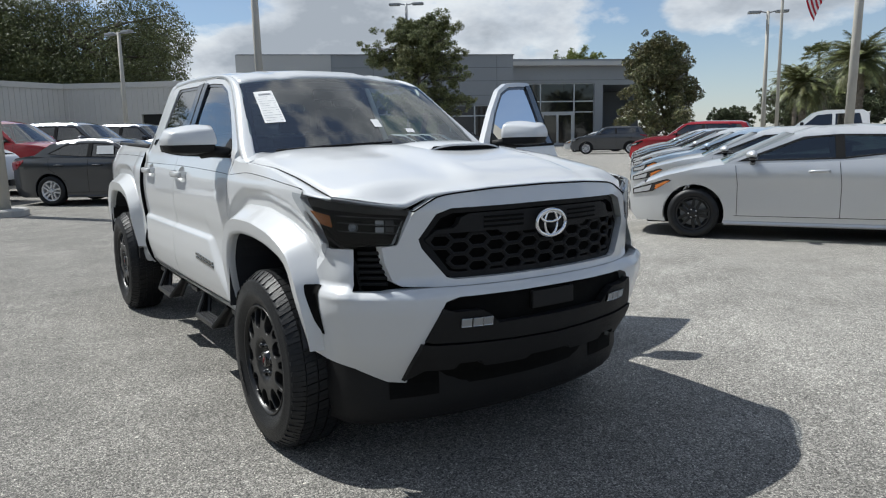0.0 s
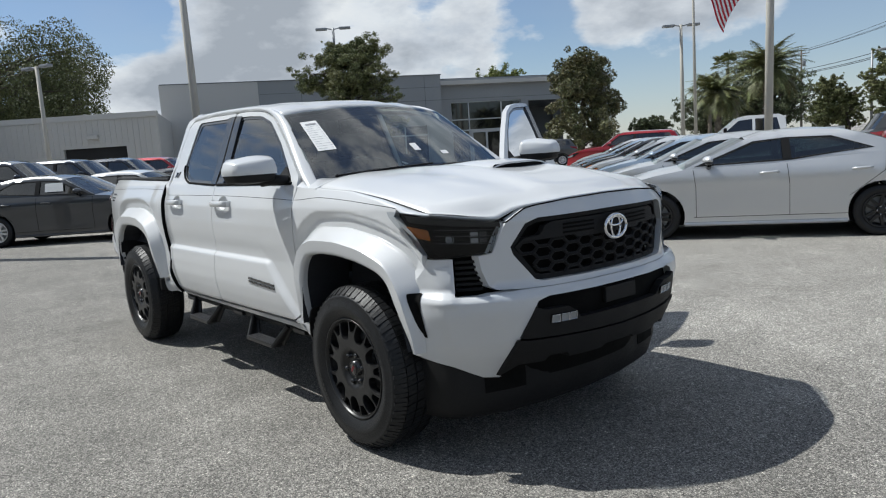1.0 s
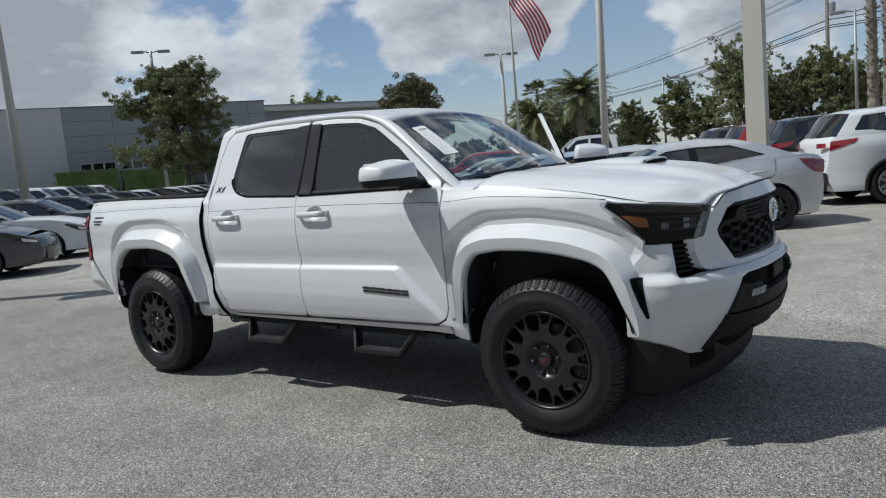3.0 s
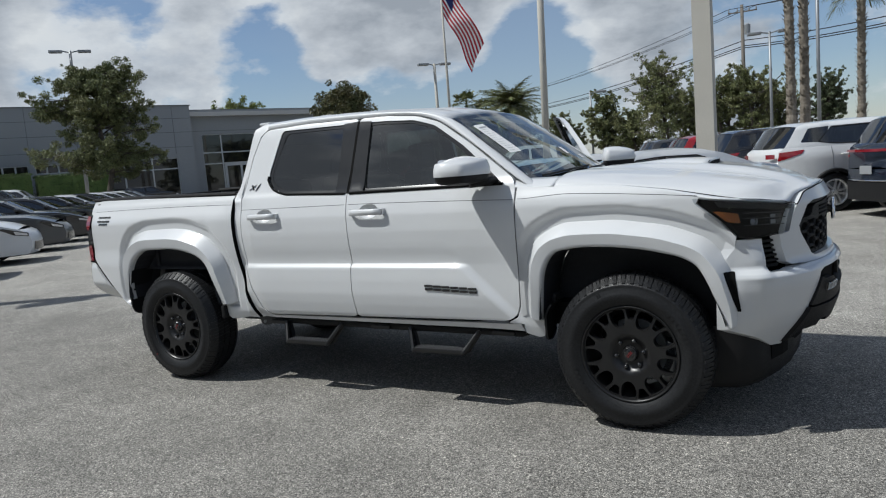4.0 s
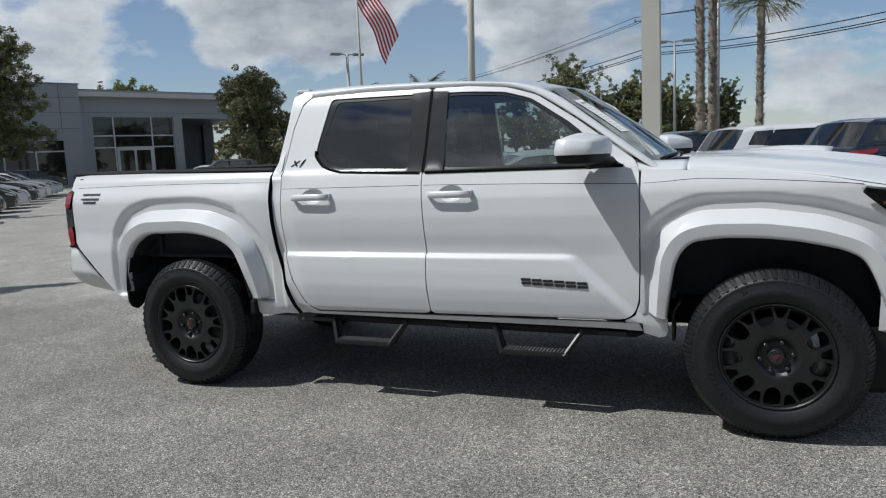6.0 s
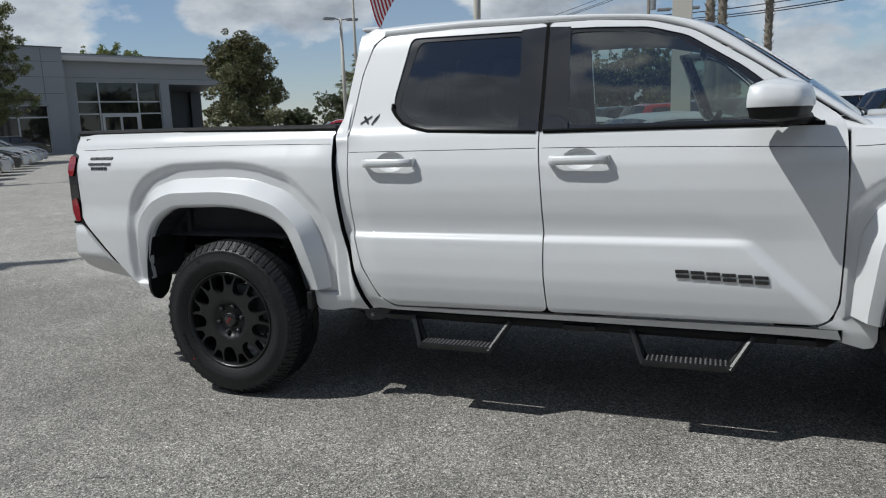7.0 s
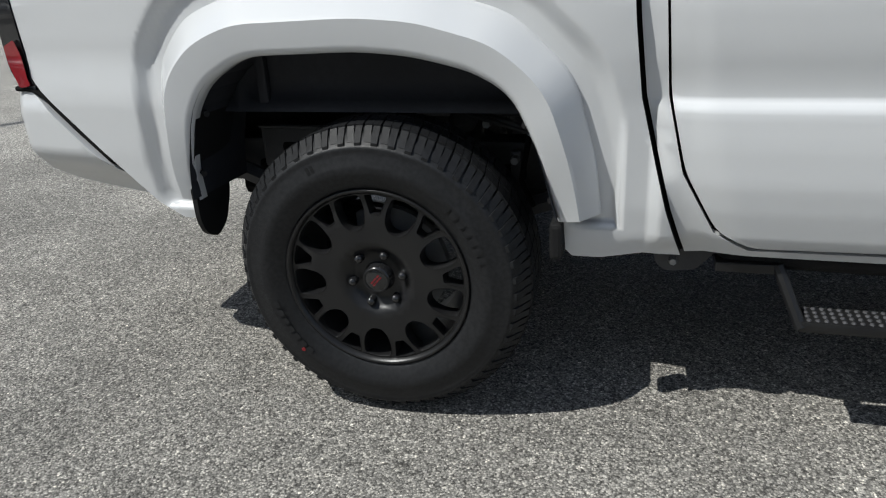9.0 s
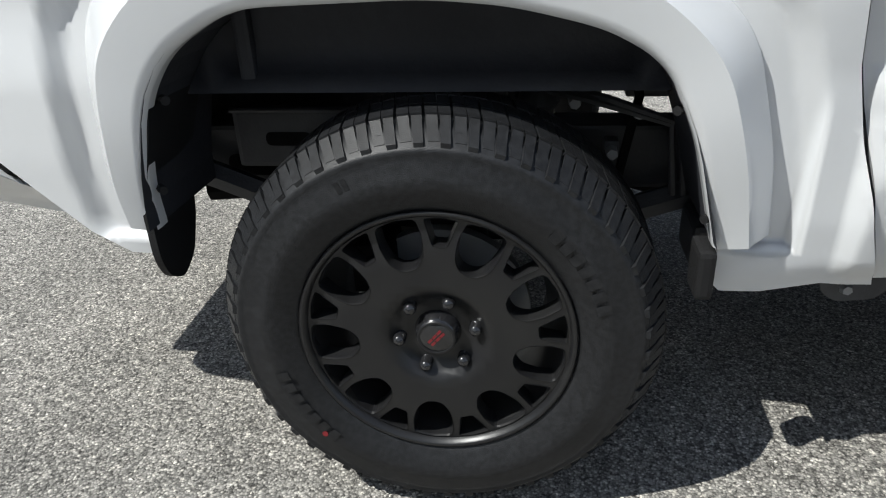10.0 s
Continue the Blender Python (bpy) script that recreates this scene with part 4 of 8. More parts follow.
def build_flag():
    p = thing("flagpole", "tall pale flagpole with a drooping striped flag", "flagpole", at_xy(-22.5, 44.4))
    part("pole", tube([(0, 0, 0), (0, 0, 16.5)], [0.13, 0.06], 12), "concrete", p, smooth=True)
    part("finial", lathe([(0, -0.1), (0.1, 0), (0, 0.12)], 12, "z"), "chrome", p).location = (0, 0, 16.6)
    # hoist along the pole, the fly hanging down and out in folds
    out, side = Vector((0.89, 0.45, 0)), Vector((-0.45, 0.89, 0))

    def spot(u, v):
        w = 0.22 * math.sin(u * 6.5 + v * 2.2) * u + 0.12 * math.sin(u * 14 + v * 6) * u
        o = 2.9 * u * (0.80 + 0.20 * u) - 0.9 * v * u + 0.16 * math.sin(u * 9 + v * 3) * u
        z = 15.9 - 3.2 * v * (1 - 0.35 * u) - 5.6 * u * (0.60 + 0.40 * u)
        return out * o + side * w + Vector((0, 0, z))
    flag = part("flag", grid_surface([[spot(i / 2, 0.02 * j) for i in range(3)] for j in range(2)]), "flag_white", p, "drooping red and white striped flag")
    for k in range(13):
        u0 = 0.4 if k < 7 else 0.0
        rows = [[spot(u0 + (1 - u0) * i / 26, (k + j / 2) / 13) for i in range(27)] for j in range(3)]
        part("stripe", grid_surface(rows), "flag_white" if k % 2 else "flag_red", flag, smooth=True)
    part("canton", grid_surface([[spot(0.4 * i / 10, 7 / 13 * j / 10) for i in range(11)] for j in range(11)]), "flag_blue", flag, smooth=True)


build_flag()


def build_utility():
    spots = [polar(96.8, 60, E4), polar(75.0, 48, E4), polar(113.0, 110, E4)]
    tops = []
    for (x, y), h in zip(spots, (11.5, 11.5, 11.5)):
        p = thing("utility_pole", "weathered wooden utility pole with insulators and wires", "utility pole", at_xy(x, y), "utility poles")
        part("pole", tube([(0, 0, 0), (0.02, 0, h)], [0.17, 0.11], 10), "wood_pole", p, smooth=True)
        part("crossarm", box(-0.95, 1.05, -0.04, 0.04, h - 0.56, h - 0.47), "wood_pole", p)
        for q in (-0.9, -0.3, 0.5, 1.0):
            part("insulator", tube([(q, 0, h - 0.46), (q, 0, h - 0.2)], [0.06, 0.03], 8), "pole_metal", p)
        part("transformer", lathe([(0, 0), (0.2, 0.02), (0.22, 0.7), (0.1, 0.8), (0, 0.8)], 14, "z"), "pole_metal", p).location = (0.36, 0, h - 2.2)
        tops.append((Vector((x, y, h))))
    for a, b in ((tops[1], tops[0]), (tops[0], tops[2])):
        for dz, off in ((-0.2, -0.9), (-0.2, 0.5), (-0.2, 1.0), (-2.6, 0.1), (-3.0, 0.1), (-3.15, 0.1)):
            o = Vector((off, 0, dz))
            path = [a.lerp(b, q) + o + Vector((0, 0, -2.2 * q * (1 - q))) for q in (k / 14 for k in range(15))]
            w = thing("overhead_wire", "thin dark overhead wire between utility poles", "wire", group="overhead wires")
            part("strand", tube(path, 0.022 if dz > -2 else 0.035, 5), "wire", w)


build_utility()

# ---- parked cars ----
def make_tyre(R, width, rim_r, sides=56):
    """Closed tyre section about the y axis; the outer face is at -y."""
    w = width / 2
    prof = [(rim_r, -w * 0.78), (rim_r + 0.02, -w * 0.9), (rim_r + (R - rim_r) * 0.5, -w * 1.04), (R - 0.035, -w * 0.96), (R - 0.008, -w * 0.80), (R, -w * 0.6),
            (R, w * 0.6), (R - 0.008, w * 0.8), (R - 0.035, w * 0.96), (rim_r + (R - rim_r) * 0.5, w * 1.04), (rim_r + 0.02, w * 0.9), (rim_r, w * 0.78)]
    return lathe(prof, sides)


def simple_wheel(name, parent, x, y, R, width, rim_mat, spokes, flip):
    """A parked car's wheel: tyre, rim with spokes, hub cap."""
    wl = part(name, make_tyre(R, width, R * 0.68), "rubber", parent, smooth=True)
    rr = R * 0.68
    w = width / 2
    bm = lathe([(rr, w * 0.7), (rr - 0.02, w * 0.2), (rr - 0.02, -w * 0.6), (rr + 0.004, -w * 0.82), (rr - 0.012, -w * 0.86), (rr - 0.03, -w * 0.6), (rr - 0.045, w * 0.1)], 40)
    part("rim_barrel", bm, rim_mat, wl, smooth=True)
    bm = bmesh.new()
    for k in range(spokes):
        a = 2 * math.pi * k / spokes
        m = Matrix.Rotation(a, 4, "Y")
        for side in (-1, 1):
            pts = [(0.035, -w * 0.62, side * 0.018), (0.05, -w * 0.72, side * 0.045), (rr - 0.02, -w * 0.70, side * 0.062), (rr - 0.02, -w * 0.70, side * 0.028), (0.09, -w * 0.72, side * 0.012)]
            f = [bm.verts.new(m @ Vector(p)) for p in pts]
            g = [bm.verts.new(m @ (Vector(p) + Vector((0, 0.035, 0)))) for p in pts]
            bm.faces.new(f), bm.faces.new(g[::-1])
            for i in range(5):
                bm.faces.new((f[i], g[i], g[(i + 1) % 5], f[(i + 1) % 5]))
    part("spokes", bm, rim_mat, wl)
    part("hub_cap", lathe([(0, -w * 0.80), (0.045, -w * 0.78), (0.06, -w * 0.66), (0.06, 0.0)], 20), rim_mat, wl, smooth=True)
    for k in range(5):
        a = 2 * math.pi * (k + 0.5) / 5
        nut = lathe([(0, -0.012), (0.009, -0.010), (0.011, 0.0)], 6)
        bmesh.ops.transform(nut, matrix=Matrix.Translation((0.052 * math.cos(a), -w * 0.80, 0.052 * math.sin(a))), verts=nut.verts[:])
        part("wheel_nut", nut, "chrome", wl)
    part("brake_disc", lathe([(0.03, 0.0), (rr - 0.05, 0.0), (rr - 0.05, 0.02), (0.03, 0.02)], 28), "pole_metal", wl)
    wl.location = (x, y, R)
    if flip:
        wl.rotation_euler = (0, 0, math.pi)
    return wl


CAR = {
    "sedan": dict(wb=2.70, fo=0.84, ro=0.80, hw=0.885, hoodf=0.70, cowl=0.945, belt_r=1.03, deck=1.065, roof=1.385, cowl_x=0.96, roof_f=0.10, roof_r=-0.92, deck_x=-1.82, tyre=0.318, tail=1.02, bp=-0.28),
    "saloon": dict(wb=2.78, fo=0.99, ro=1.04, hw=0.905, hoodf=0.76, cowl=1.0, belt_r=1.06, deck=1.10, roof=1.46, cowl_x=0.78, roof_f=-0.02, roof_r=-1.10, deck_x=-1.86, tyre=0.33, tail=1.03),
    "suv": dict(wb=2.69, fo=0.93, ro=0.98, hw=0.925, hoodf=0.95, cowl=1.16, belt_r=1.22, deck=1.22, roof=1.68, cowl_x=0.78, roof_f=0.12, roof_r=-1.75, deck_x=-2.18, tyre=0.36, tail=1.21),
}


def build_car(kind, paint, label, m, group="", rim="alloy", spokes=5, roof_rails=False):
    c = CAR[kind]
    wb, hw, R, bp = c["wb"], c["hw"], c["tyre"], c.get("bp", -0.455)
    xf, xr = wb / 2 + c["fo"], -wb / 2 - c["ro"]
    xa, xb = wb / 2, -wb / 2
    car = thing("parked_" + ("suv" if kind == "suv" else "sedan"), label, "car", m, group)
    zl = 0.20 if kind != "suv" else 0.26

    def plan(x):
        d = min(xf - x, x - xr)
        return hw * (1 - 0.30 * max(0.0, 1 - d / 1.05) ** 2.4)

    zprof = smooth_table([(0.1, 0.90), (zl, 0.945), (0.32, 0.972), (0.45, 0.974), (0.60, 0.978), (0.72, 0.990), (c["belt_r"] - 0.22, 1.0), (c["belt_r"] - 0.13, 0.985), (c["belt_r"] - 0.05, 0.955), (c["belt_r"], 0.925), (2, 0.8)], 0.03)

    def side_y(x, z):
        return plan(x) * zprof(z)

    # silhouette of the lower body, from the nose over bonnet, waist and boot to the tail
    front = [(xf - 0.10, zl), (xf - 0.02, zl + 0.10), (xf, 0.48), (xf - 0.03, 0.60), (xf - 0.10, c["hoodf"] - 0.06), (xf - 0.22, c["hoodf"])]
    bonnet = [(xf - 0.5, c["hoodf"] + (c["cowl"] - c["hoodf"]) * 0.42), (xf - 0.85, c["hoodf"] + (c["cowl"] - c["hoodf"]) * 0.76), (c["cowl_x"], c["cowl"])]
    waist = [(0.0, c["cowl"] + 0.02), (-0.9, c["belt_r"] - 0.01), (c["deck_x"] + 0.25, c["belt_r"] + (0.02 if kind != "suv" else 0))]
    if kind == "suv":
        rear = [(c["deck_x"], c["deck"]), (xr + 0.05, c["tail"] - 0.05), (xr + 0.02, 0.8), (xr, 0.66), (xr + 0.02, 0.45), (xr + 0.12, zl)]
    else:
        rear = [(c["deck_x"], c["deck"]), (xr + 0.10, c["tail"] + 0.02), (xr + 0.02, c["tail"] - 0.04), (xr + 0.03, 0.78), (xr, 0.62), (xr + 0.02, 0.42), (xr + 0.12, zl)]
    arch = R + 0.055

    def arch_pts(xc):
        a0 = math.acos(min(1.0, (zl + 0.02 - R) / arch)) if R - zl < arch else 2.4
        a0 = math.pi / 2 + math.asin((R - zl) / arch)
        return [(xc + arch * math.sin(a), R + arch * math.cos(a)) for a in (-a0 + 2 * a0 * k / 16 for k in range(17))]

    sill = arch_pts(xb) + arch_pts(xa)
    outline = front + bonnet + waist + rear + sill
    body = None
    for s in (-1, 1):
        bm = sheet(outline, lambda x, z: (x, s * side_y(x, z), z), 0.085, (), (0, -s * 0.05, 0))
        ob = part("body_side", bm, paint, car)
        body = body or ob

    def band(path, crown, bulge, n=12):
        rows = []
        for x, z in path:
            w = side_y(x, z)
            rows.append([(x + bulge * (1 - (k / n) ** 2) * (1 if x > 0 else -1), w * k / n, z + crown * (1 - (k / n) ** 2)) for k in [j - n for j in range(2 * n + 1)]])
        return grid_surface(rows)

    part("front_bumper", band(front, 0.0, 0.10), paint, car, smooth=True)
    part("bonnet", band(dense([front[-1]] + bonnet, 0.15, False), 0.055, 0.02), paint, car, smooth=True)
    part("boot", band(dense([waist[-1]] + rear[:3], 0.12, False), 0.03, 0.02), paint, car, smooth=True)
    part("rear_bumper", band(rear[2:], 0.0, 0.07), paint, car, smooth=True)
    # greenhouse
    rz = c["roof"]
    bz = smooth_table([(c["deck_x"], c["belt_r"] + 0.0), (-0.9, c["belt_r"] - 0.01), (0, c["cowl"] + 0.02), (c["cowl_x"], c["cowl"])], 0.02)

    def house_y(x, z):
        return (plan(x) * zprof(bz(x)) - 0.012) - 0.36 * max(0, z - bz(x)) - 0.10 * max(0, (z - rz + 0.09) / 0.09) * (z > rz - 0.09)

    a_pil = [(c["cowl_x"] + 0.05, c["cowl"] - 0.01), (c["roof_f"] + 0.12, rz - 0.09)]
    roofline = [(c["roof_f"] - 0.12, rz - 0.02), (-0.55, rz), (c["roof_r"], rz - 0.03)]
    if kind == "suv":
        c_pil = [(c["roof_r"] - 0.16, rz - 0.08), (c["deck_x"] + 0.0, c["belt_r"] - 0.02)]
    else:
        c_pil = [(c["roof_r"] - 0.3, rz - 0.115), (c["deck_x"] + 0.04, c["deck"] - 0.02)]
    house = a_pil + roofline + c_pil + [(-0.9, c["belt_r"] - 0.03), (0, c["cowl"] - 0.01)]
    t = 0.055
    fw = rounded([(c["cowl_x"] - 0.22, c["cowl"] + 0.05), (c["roof_f"] + 0.0, rz - 0.135), (bp + 0.055, rz - 0.108), (bp + 0.035, c["cowl"] + 0.075)], [0.02, 0.06, 0.02, 0.02], 4)
    rx = c["roof_r"] + (0.42 if kind == "suv" else 0.10)
    rw = rounded([(bp - 0.045, c["cowl"] + 0.08), (bp - 0.025, rz - 0.108), (rx, rz - 0.122), (rx - (0.25 if kind == "suv" else 0.42), c["belt_r"] + 0.09), (rx - 0.05, c["belt_r"] + 0.05)], 0.03, 4)
    panes = [fw, rw]
    if kind == "suv":
        panes.append(rounded([(rx - 0.12, c["belt_r"] + 0.07), (rx - 0.02, rz - 0.10), (c["roof_r"] + 0.02, rz - 0.12), (c["deck_x"] + 0.28, c["belt_r"] + 0.09)], 0.03, 4))
    for s in (-1, 1):
        bm = sheet(house, lambda x, z: (x, s * house_y(x, z), z), 0.085, panes, (0, -s * 0.03, 0))
        gh = part("window_surround", bm, paint, car)
        for w in panes:
            part("side_window", sheet(w, lambda x, z: (x, s * (house_y(x, z) - 0.012), z), 0.12), "glass_car" if kind == "sedan" else "glass_dark", gh)
        tail = rx - (0.28 if kind == "suv" else 0.46)
        ring = [(c["cowl_x"] - 0.11, c["cowl"] + 0.03), (c["roof_f"] + 0.015, rz - 0.116), (bp, rz - 0.090), (rx + 0.02, rz - 0.102), (tail, c["belt_r"] + 0.078), (rx - 0.02, c["belt_r"] + 0.034), (bp - 0.05, c["cowl"] + 0.058)]
        part("window_trim", sheet(ring, lambda x, z: (x, s * (house_y(x, z) + 0.003), z), 0.085, panes[:2]), "black_plastic", gh)
        bm = sheet([(bp + 0.045, c["cowl"] + 0.08), (bp + 0.065, rz - 0.095), (bp - 0.035, rz - 0.095), (bp - 0.055, c["cowl"] + 0.085)], lambda x, z: (x, s * (house_y(x, z) + 0.006), z), 0.1)
        part("door_pillar", bm, "black_plastic", gh)

    def cross(path, crown, n=10):
        rows = []
        for x, z in path:
            w = house_y(x, z)
            rows.append([(x, w * k / n, z + crown * (1 - (k / n) ** 2)) for k in [j - n for j in range(2 * n + 1)]])
        return grid_surface(rows)

    part("roof", cross(dense([a_pil[1]] + roofline + [c_pil[0]], 0.2, False), 0.03), paint, car, smooth=True)
    ws = [(a_pil[0][0] + (a_pil[1][0] - a_pil[0][0]) * q, a_pil[0][1] + (a_pil[1][1] - a_pil[0][1]) * q) for q in (0, 0.25, 0.5, 0.75, 1)]
    rows = [[(x + 0.12 * (1 - (k / 10) ** 2), (house_y(x, z) - 0.01) * k / 10, z + 0.03 * (1 - (k / 10) ** 2)) for k in range(-10, 11)] for x, z in ws]
    part("windscreen", grid_surface(rows), "glass_screen", car, smooth=True)
    rg = [(c_pil[0][0] + (c_pil[1][0] - c_pil[0][0]) * q, c_pil[0][1] + (c_pil[1][1] - c_pil[0][1]) * q) for q in (0, 0.25, 0.5, 0.75, 1)]
    rows = [[(x - 0.07 * (1 - (k / 10) ** 2), (house_y(x, z) - 0.01) * k / 10, z + 0.02 * (1 - (k / 10) ** 2)) for k in range(-10, 11)] for x, z in rg]
    part("rear_window", grid_surface(rows), "glass_dark", car, smooth=True)
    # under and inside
    # near-black box carries the shade beneath the car in its colour
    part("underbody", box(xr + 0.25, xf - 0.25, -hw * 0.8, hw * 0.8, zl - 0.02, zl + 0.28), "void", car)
    bm = box(c["cowl_x"] - 0.12, c["cowl_x"] + 0.25, -hw * 0.82, hw * 0.82, zl + 0.3, c["cowl"] - 0.04, 0.05)
    part("dashboard", bm, "interior", car)
    for sx in (0.0, -0.95):
        for sy in (-0.38, 0.38):
            bm = box(sx - 0.28, sx + 0.24, sy - 0.25, sy + 0.25, zl + 0.2, zl + 0.42, 0.06)
            add_box(bm, sx - 0.42, sx - 0.26, sy - 0.24, sy + 0.24, zl + 0.36, rz - 0.42, 0.05)
            add_box(bm, sx - 0.42, sx - 0.32, sy - 0.13, sy + 0.13, rz - 0.40, rz - 0.20, 0.04)
            part("seat", bm, "interior", car)
    bm = bmesh.new()
    add_tube(bm, [Vector((c["cowl_x"] - 0.32, 0.38, c["cowl"] - 0.06)) + Vector((0.06 * math.cos(a), 0.18 * math.sin(a), 0.17 * math.cos(a))) for a in (2 * math.pi * k / 20 for k in range(21))], 0.016, 6)
    part("steering_wheel", bm, "interior", car)
    # lamps, grille, plate, seams, handles, mirrors
    yw = side_y(xf - 0.3, 0.68)
    for s in (-1, 1):
        hz = c["hoodf"]
        bm = sheet(rounded([(xf - 0.05, hz - 0.16), (xf - 0.05, hz - 0.085), (xf - 0.52, hz + 0.055), (xf - 0.58, hz + 0.035), (xf - 0.32, hz - 0.115)], 0.015, 3),
                   lambda x, z: (x + 0.012, s * (side_y(x, z) + 0.010), z), 0.05, (), (0, -s * 0.03, 0))
        hl = part("headlight", bm, "gloss_black", car, "swept-back headlight with clear lamps")
        bm = sheet([(xf - 0.07, hz - 0.145), (xf - 0.07, hz - 0.10), (xf - 0.32, hz - 0.025), (xf - 0.29, hz - 0.10)], lambda x, z: (x + 0.014, s * (side_y(x, z) + 0.013), z), 0.05)
        part("lens", bm, "clear_lens", hl)
        bm = sheet([(xf - 0.34, hz - 0.035), (xf - 0.50, hz + 0.030), (xf - 0.55, hz + 0.030), (xf - 0.35, hz - 0.085)], lambda x, z: (x, s * (side_y(x, z) + 0.014), z), 0.05)
        part("turn_signal", bm, "amber" if kind == "sedan" else "gloss_black", hl)
        tz = c["tail"]
        if kind == "suv":
            tl = [(xr + 0.03, tz - 0.22), (xr + 0.06, tz - 0.06), (xr + 0.46, tz - 0.03), (xr + 0.40, tz - 0.10), (xr + 0.16, tz - 0.18)]
        else:
            tl = [(xr + 0.01, tz - 0.25), (xr + 0.0, tz - 0.06), (xr + 0.40, tz - 0.01), (xr + 0.34, tz - 0.09), (xr + 0.18, tz - 0.22)]
        part("taillight", sheet(rounded(tl, 0.02, 3), lambda x, z: (x, s * (side_y(x, z) + 0.010), z), 0.05, (), (0, -s * 0.03, 0)), "red_lens", car, "red taillight")
        w = side_y(xr, tz - 0.12)
        span, lows = (4.2, 5, 6, 7, 8.0), (tz - 0.20, tz - 0.13, tz - 0.07)
        if kind == "suv":
            span, lows = ((0, 2, 4, 6, 8.0), (tz - 0.125, tz - 0.08)) if paint == "navy_paint" else ((4.6, 5.5, 6.5, 8.0), (tz - 0.17, tz - 0.12, tz - 0.085))
        lens = [[(xr - 0.075 + 0.07 * (k / 8) ** 2 - 0.006, s * w * k / 8, z) for k in span] for z in lows]
        part("taillight", grid_surface(lens), "red_lens", car, "red taillight")
        for xs in ((c["cowl_x"] - (0.10 if kind == "sedan" else 0.02)), bp, -1.38):
            lo, hi = zl + 0.10, bz(xs) + 0.0
            if xs < -1:
                seam = [(xs - 0.02, hi), (xs + 0.0, 0.82), (xb + arch * 0.95, R + arch * 0.55)]
            else:
                seam = [(xs, hi - 0.02), (xs - 0.03, 0.7), (xs - 0.03, lo)]
            part("door_seam", tube([(x, s * (side_y(x, z) + 0.001), z) for x, z in dense(seam, 0.08, False)], 0.0032, 5), "void", car)
        part("door_seam", tube([(x, s * (side_y(x, zl + 0.1) + 0.001), zl + 0.1) for x in np.linspace(c["cowl_x"] - 0.10, -1.0, 12)], 0.0032, 5), "void", car)
        for hx in (bp + 0.20, -1.14):
            hz = c["belt_r"] - 0.17
            bm = tube([(hx + 0.12, s * (side_y(hx, hz) + 0.002), hz - 0.008), (hx + 0.08, s * (side_y(hx, hz) + 0.032), hz), (hx - 0.06, s * (side_y(hx, hz) + 0.032), hz + 0.004), (hx - 0.10, s * (side_y(hx, hz) + 0.002), hz + 0.004)], 0.016, 8)
            part("door_handle", bm, paint, car, smooth=True)
        mx, my, mz = c["cowl_x"] - 0.30, s * (hw * 0.94 + 0.12), c["cowl"] + 0.10
        bm = bmesh.new()
        bmesh.ops.create_uvsphere(bm, u_segments=16, v_segments=10, radius=1.0)
        for v in bm.verts:
            v.co = Vector((mx + v.co.x * (0.085 if v.co.x > 0 else 0.045) + 0.02 * v.co.y * -s, my + v.co.y * 0.115, mz + 0.01 + v.co.z * (0.062 if v.co.z > 0 else 0.03)))
        mir = part("door_mirror", bm, paint, car, smooth=True)
        bm = bmesh.new()
        bmesh.ops.create_uvsphere(bm, u_segments=16, v_segments=8, radius=1.0)
        for v in bm.verts:
            v.co = Vector((mx + v.co.x * 0.06, my + v.co.y * 0.10, mz - 0.015 + v.co.z * 0.035))
        part("mirror_base", bm, "gloss_black", mir, smooth=True)
        part("mirror_foot", tube([(mx + 0.01, s * (hw * 0.90), mz - 0.10), (mx, my - s * 0.02, mz - 0.05)], [0.04, 0.035], 8), "gloss_black", mir)
        part("side_skirt", tube([(x, s * (side_y(x, zl + 0.03) - 0.01), zl + 0.01) for x in np.linspace(xa - arch, xb + arch, 8)], 0.03, 6), paint if kind != "suv" else "black_plastic", car)
        if kind == "suv":
            for pts in (arch_pts(xa), arch_pts(xb)):
                part("arch_trim", tube([(x, s * (side_y(x, z) + 0.004), z) for x, z in pts], 0.034, 6), "black_plastic", car)
        for xc, nm in ((xa, "front_wheel"), (xb, "rear_wheel")):
            simple_wheel(nm, car, xc, s * (hw - 0.115), R, 0.21, rim, spokes, s > 0)
            # hoop in near-black, so the arch's shade is put into the colour
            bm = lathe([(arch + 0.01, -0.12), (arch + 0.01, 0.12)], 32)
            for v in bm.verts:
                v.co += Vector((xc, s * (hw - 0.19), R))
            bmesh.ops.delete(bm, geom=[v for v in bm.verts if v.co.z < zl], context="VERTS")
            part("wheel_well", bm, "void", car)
    w = side_y(xf, 0.4) * 0.82
    part("grille", grid_surface([[(xf + 0.006 + 0.10 * (1 - (k / 8) ** 2 * 0.67), w * k / 8, z) for k in range(-8, 9)] for z in (zl + 0.08, 0.36, 0.46)]), "gloss_black", car)
    if kind == "suv":
        w = side_y(xr + 0.02, 0.5)
        part("rear_cladding", grid_surface([[(xr - 0.085 + 0.075 * (k / 8) ** 2, w * k / 8, z) for k in range(-8, 9)] for z in (zl + 0.02, 0.38, 0.50, 0.60)]), "black_plastic", car)
        part("bumper_strip", tube([(xr - 0.090 + 0.075 * (k / 8) ** 2, w * k / 8, 0.615) for k in range(-7, 8)], 0.012, 6), "chrome", car)
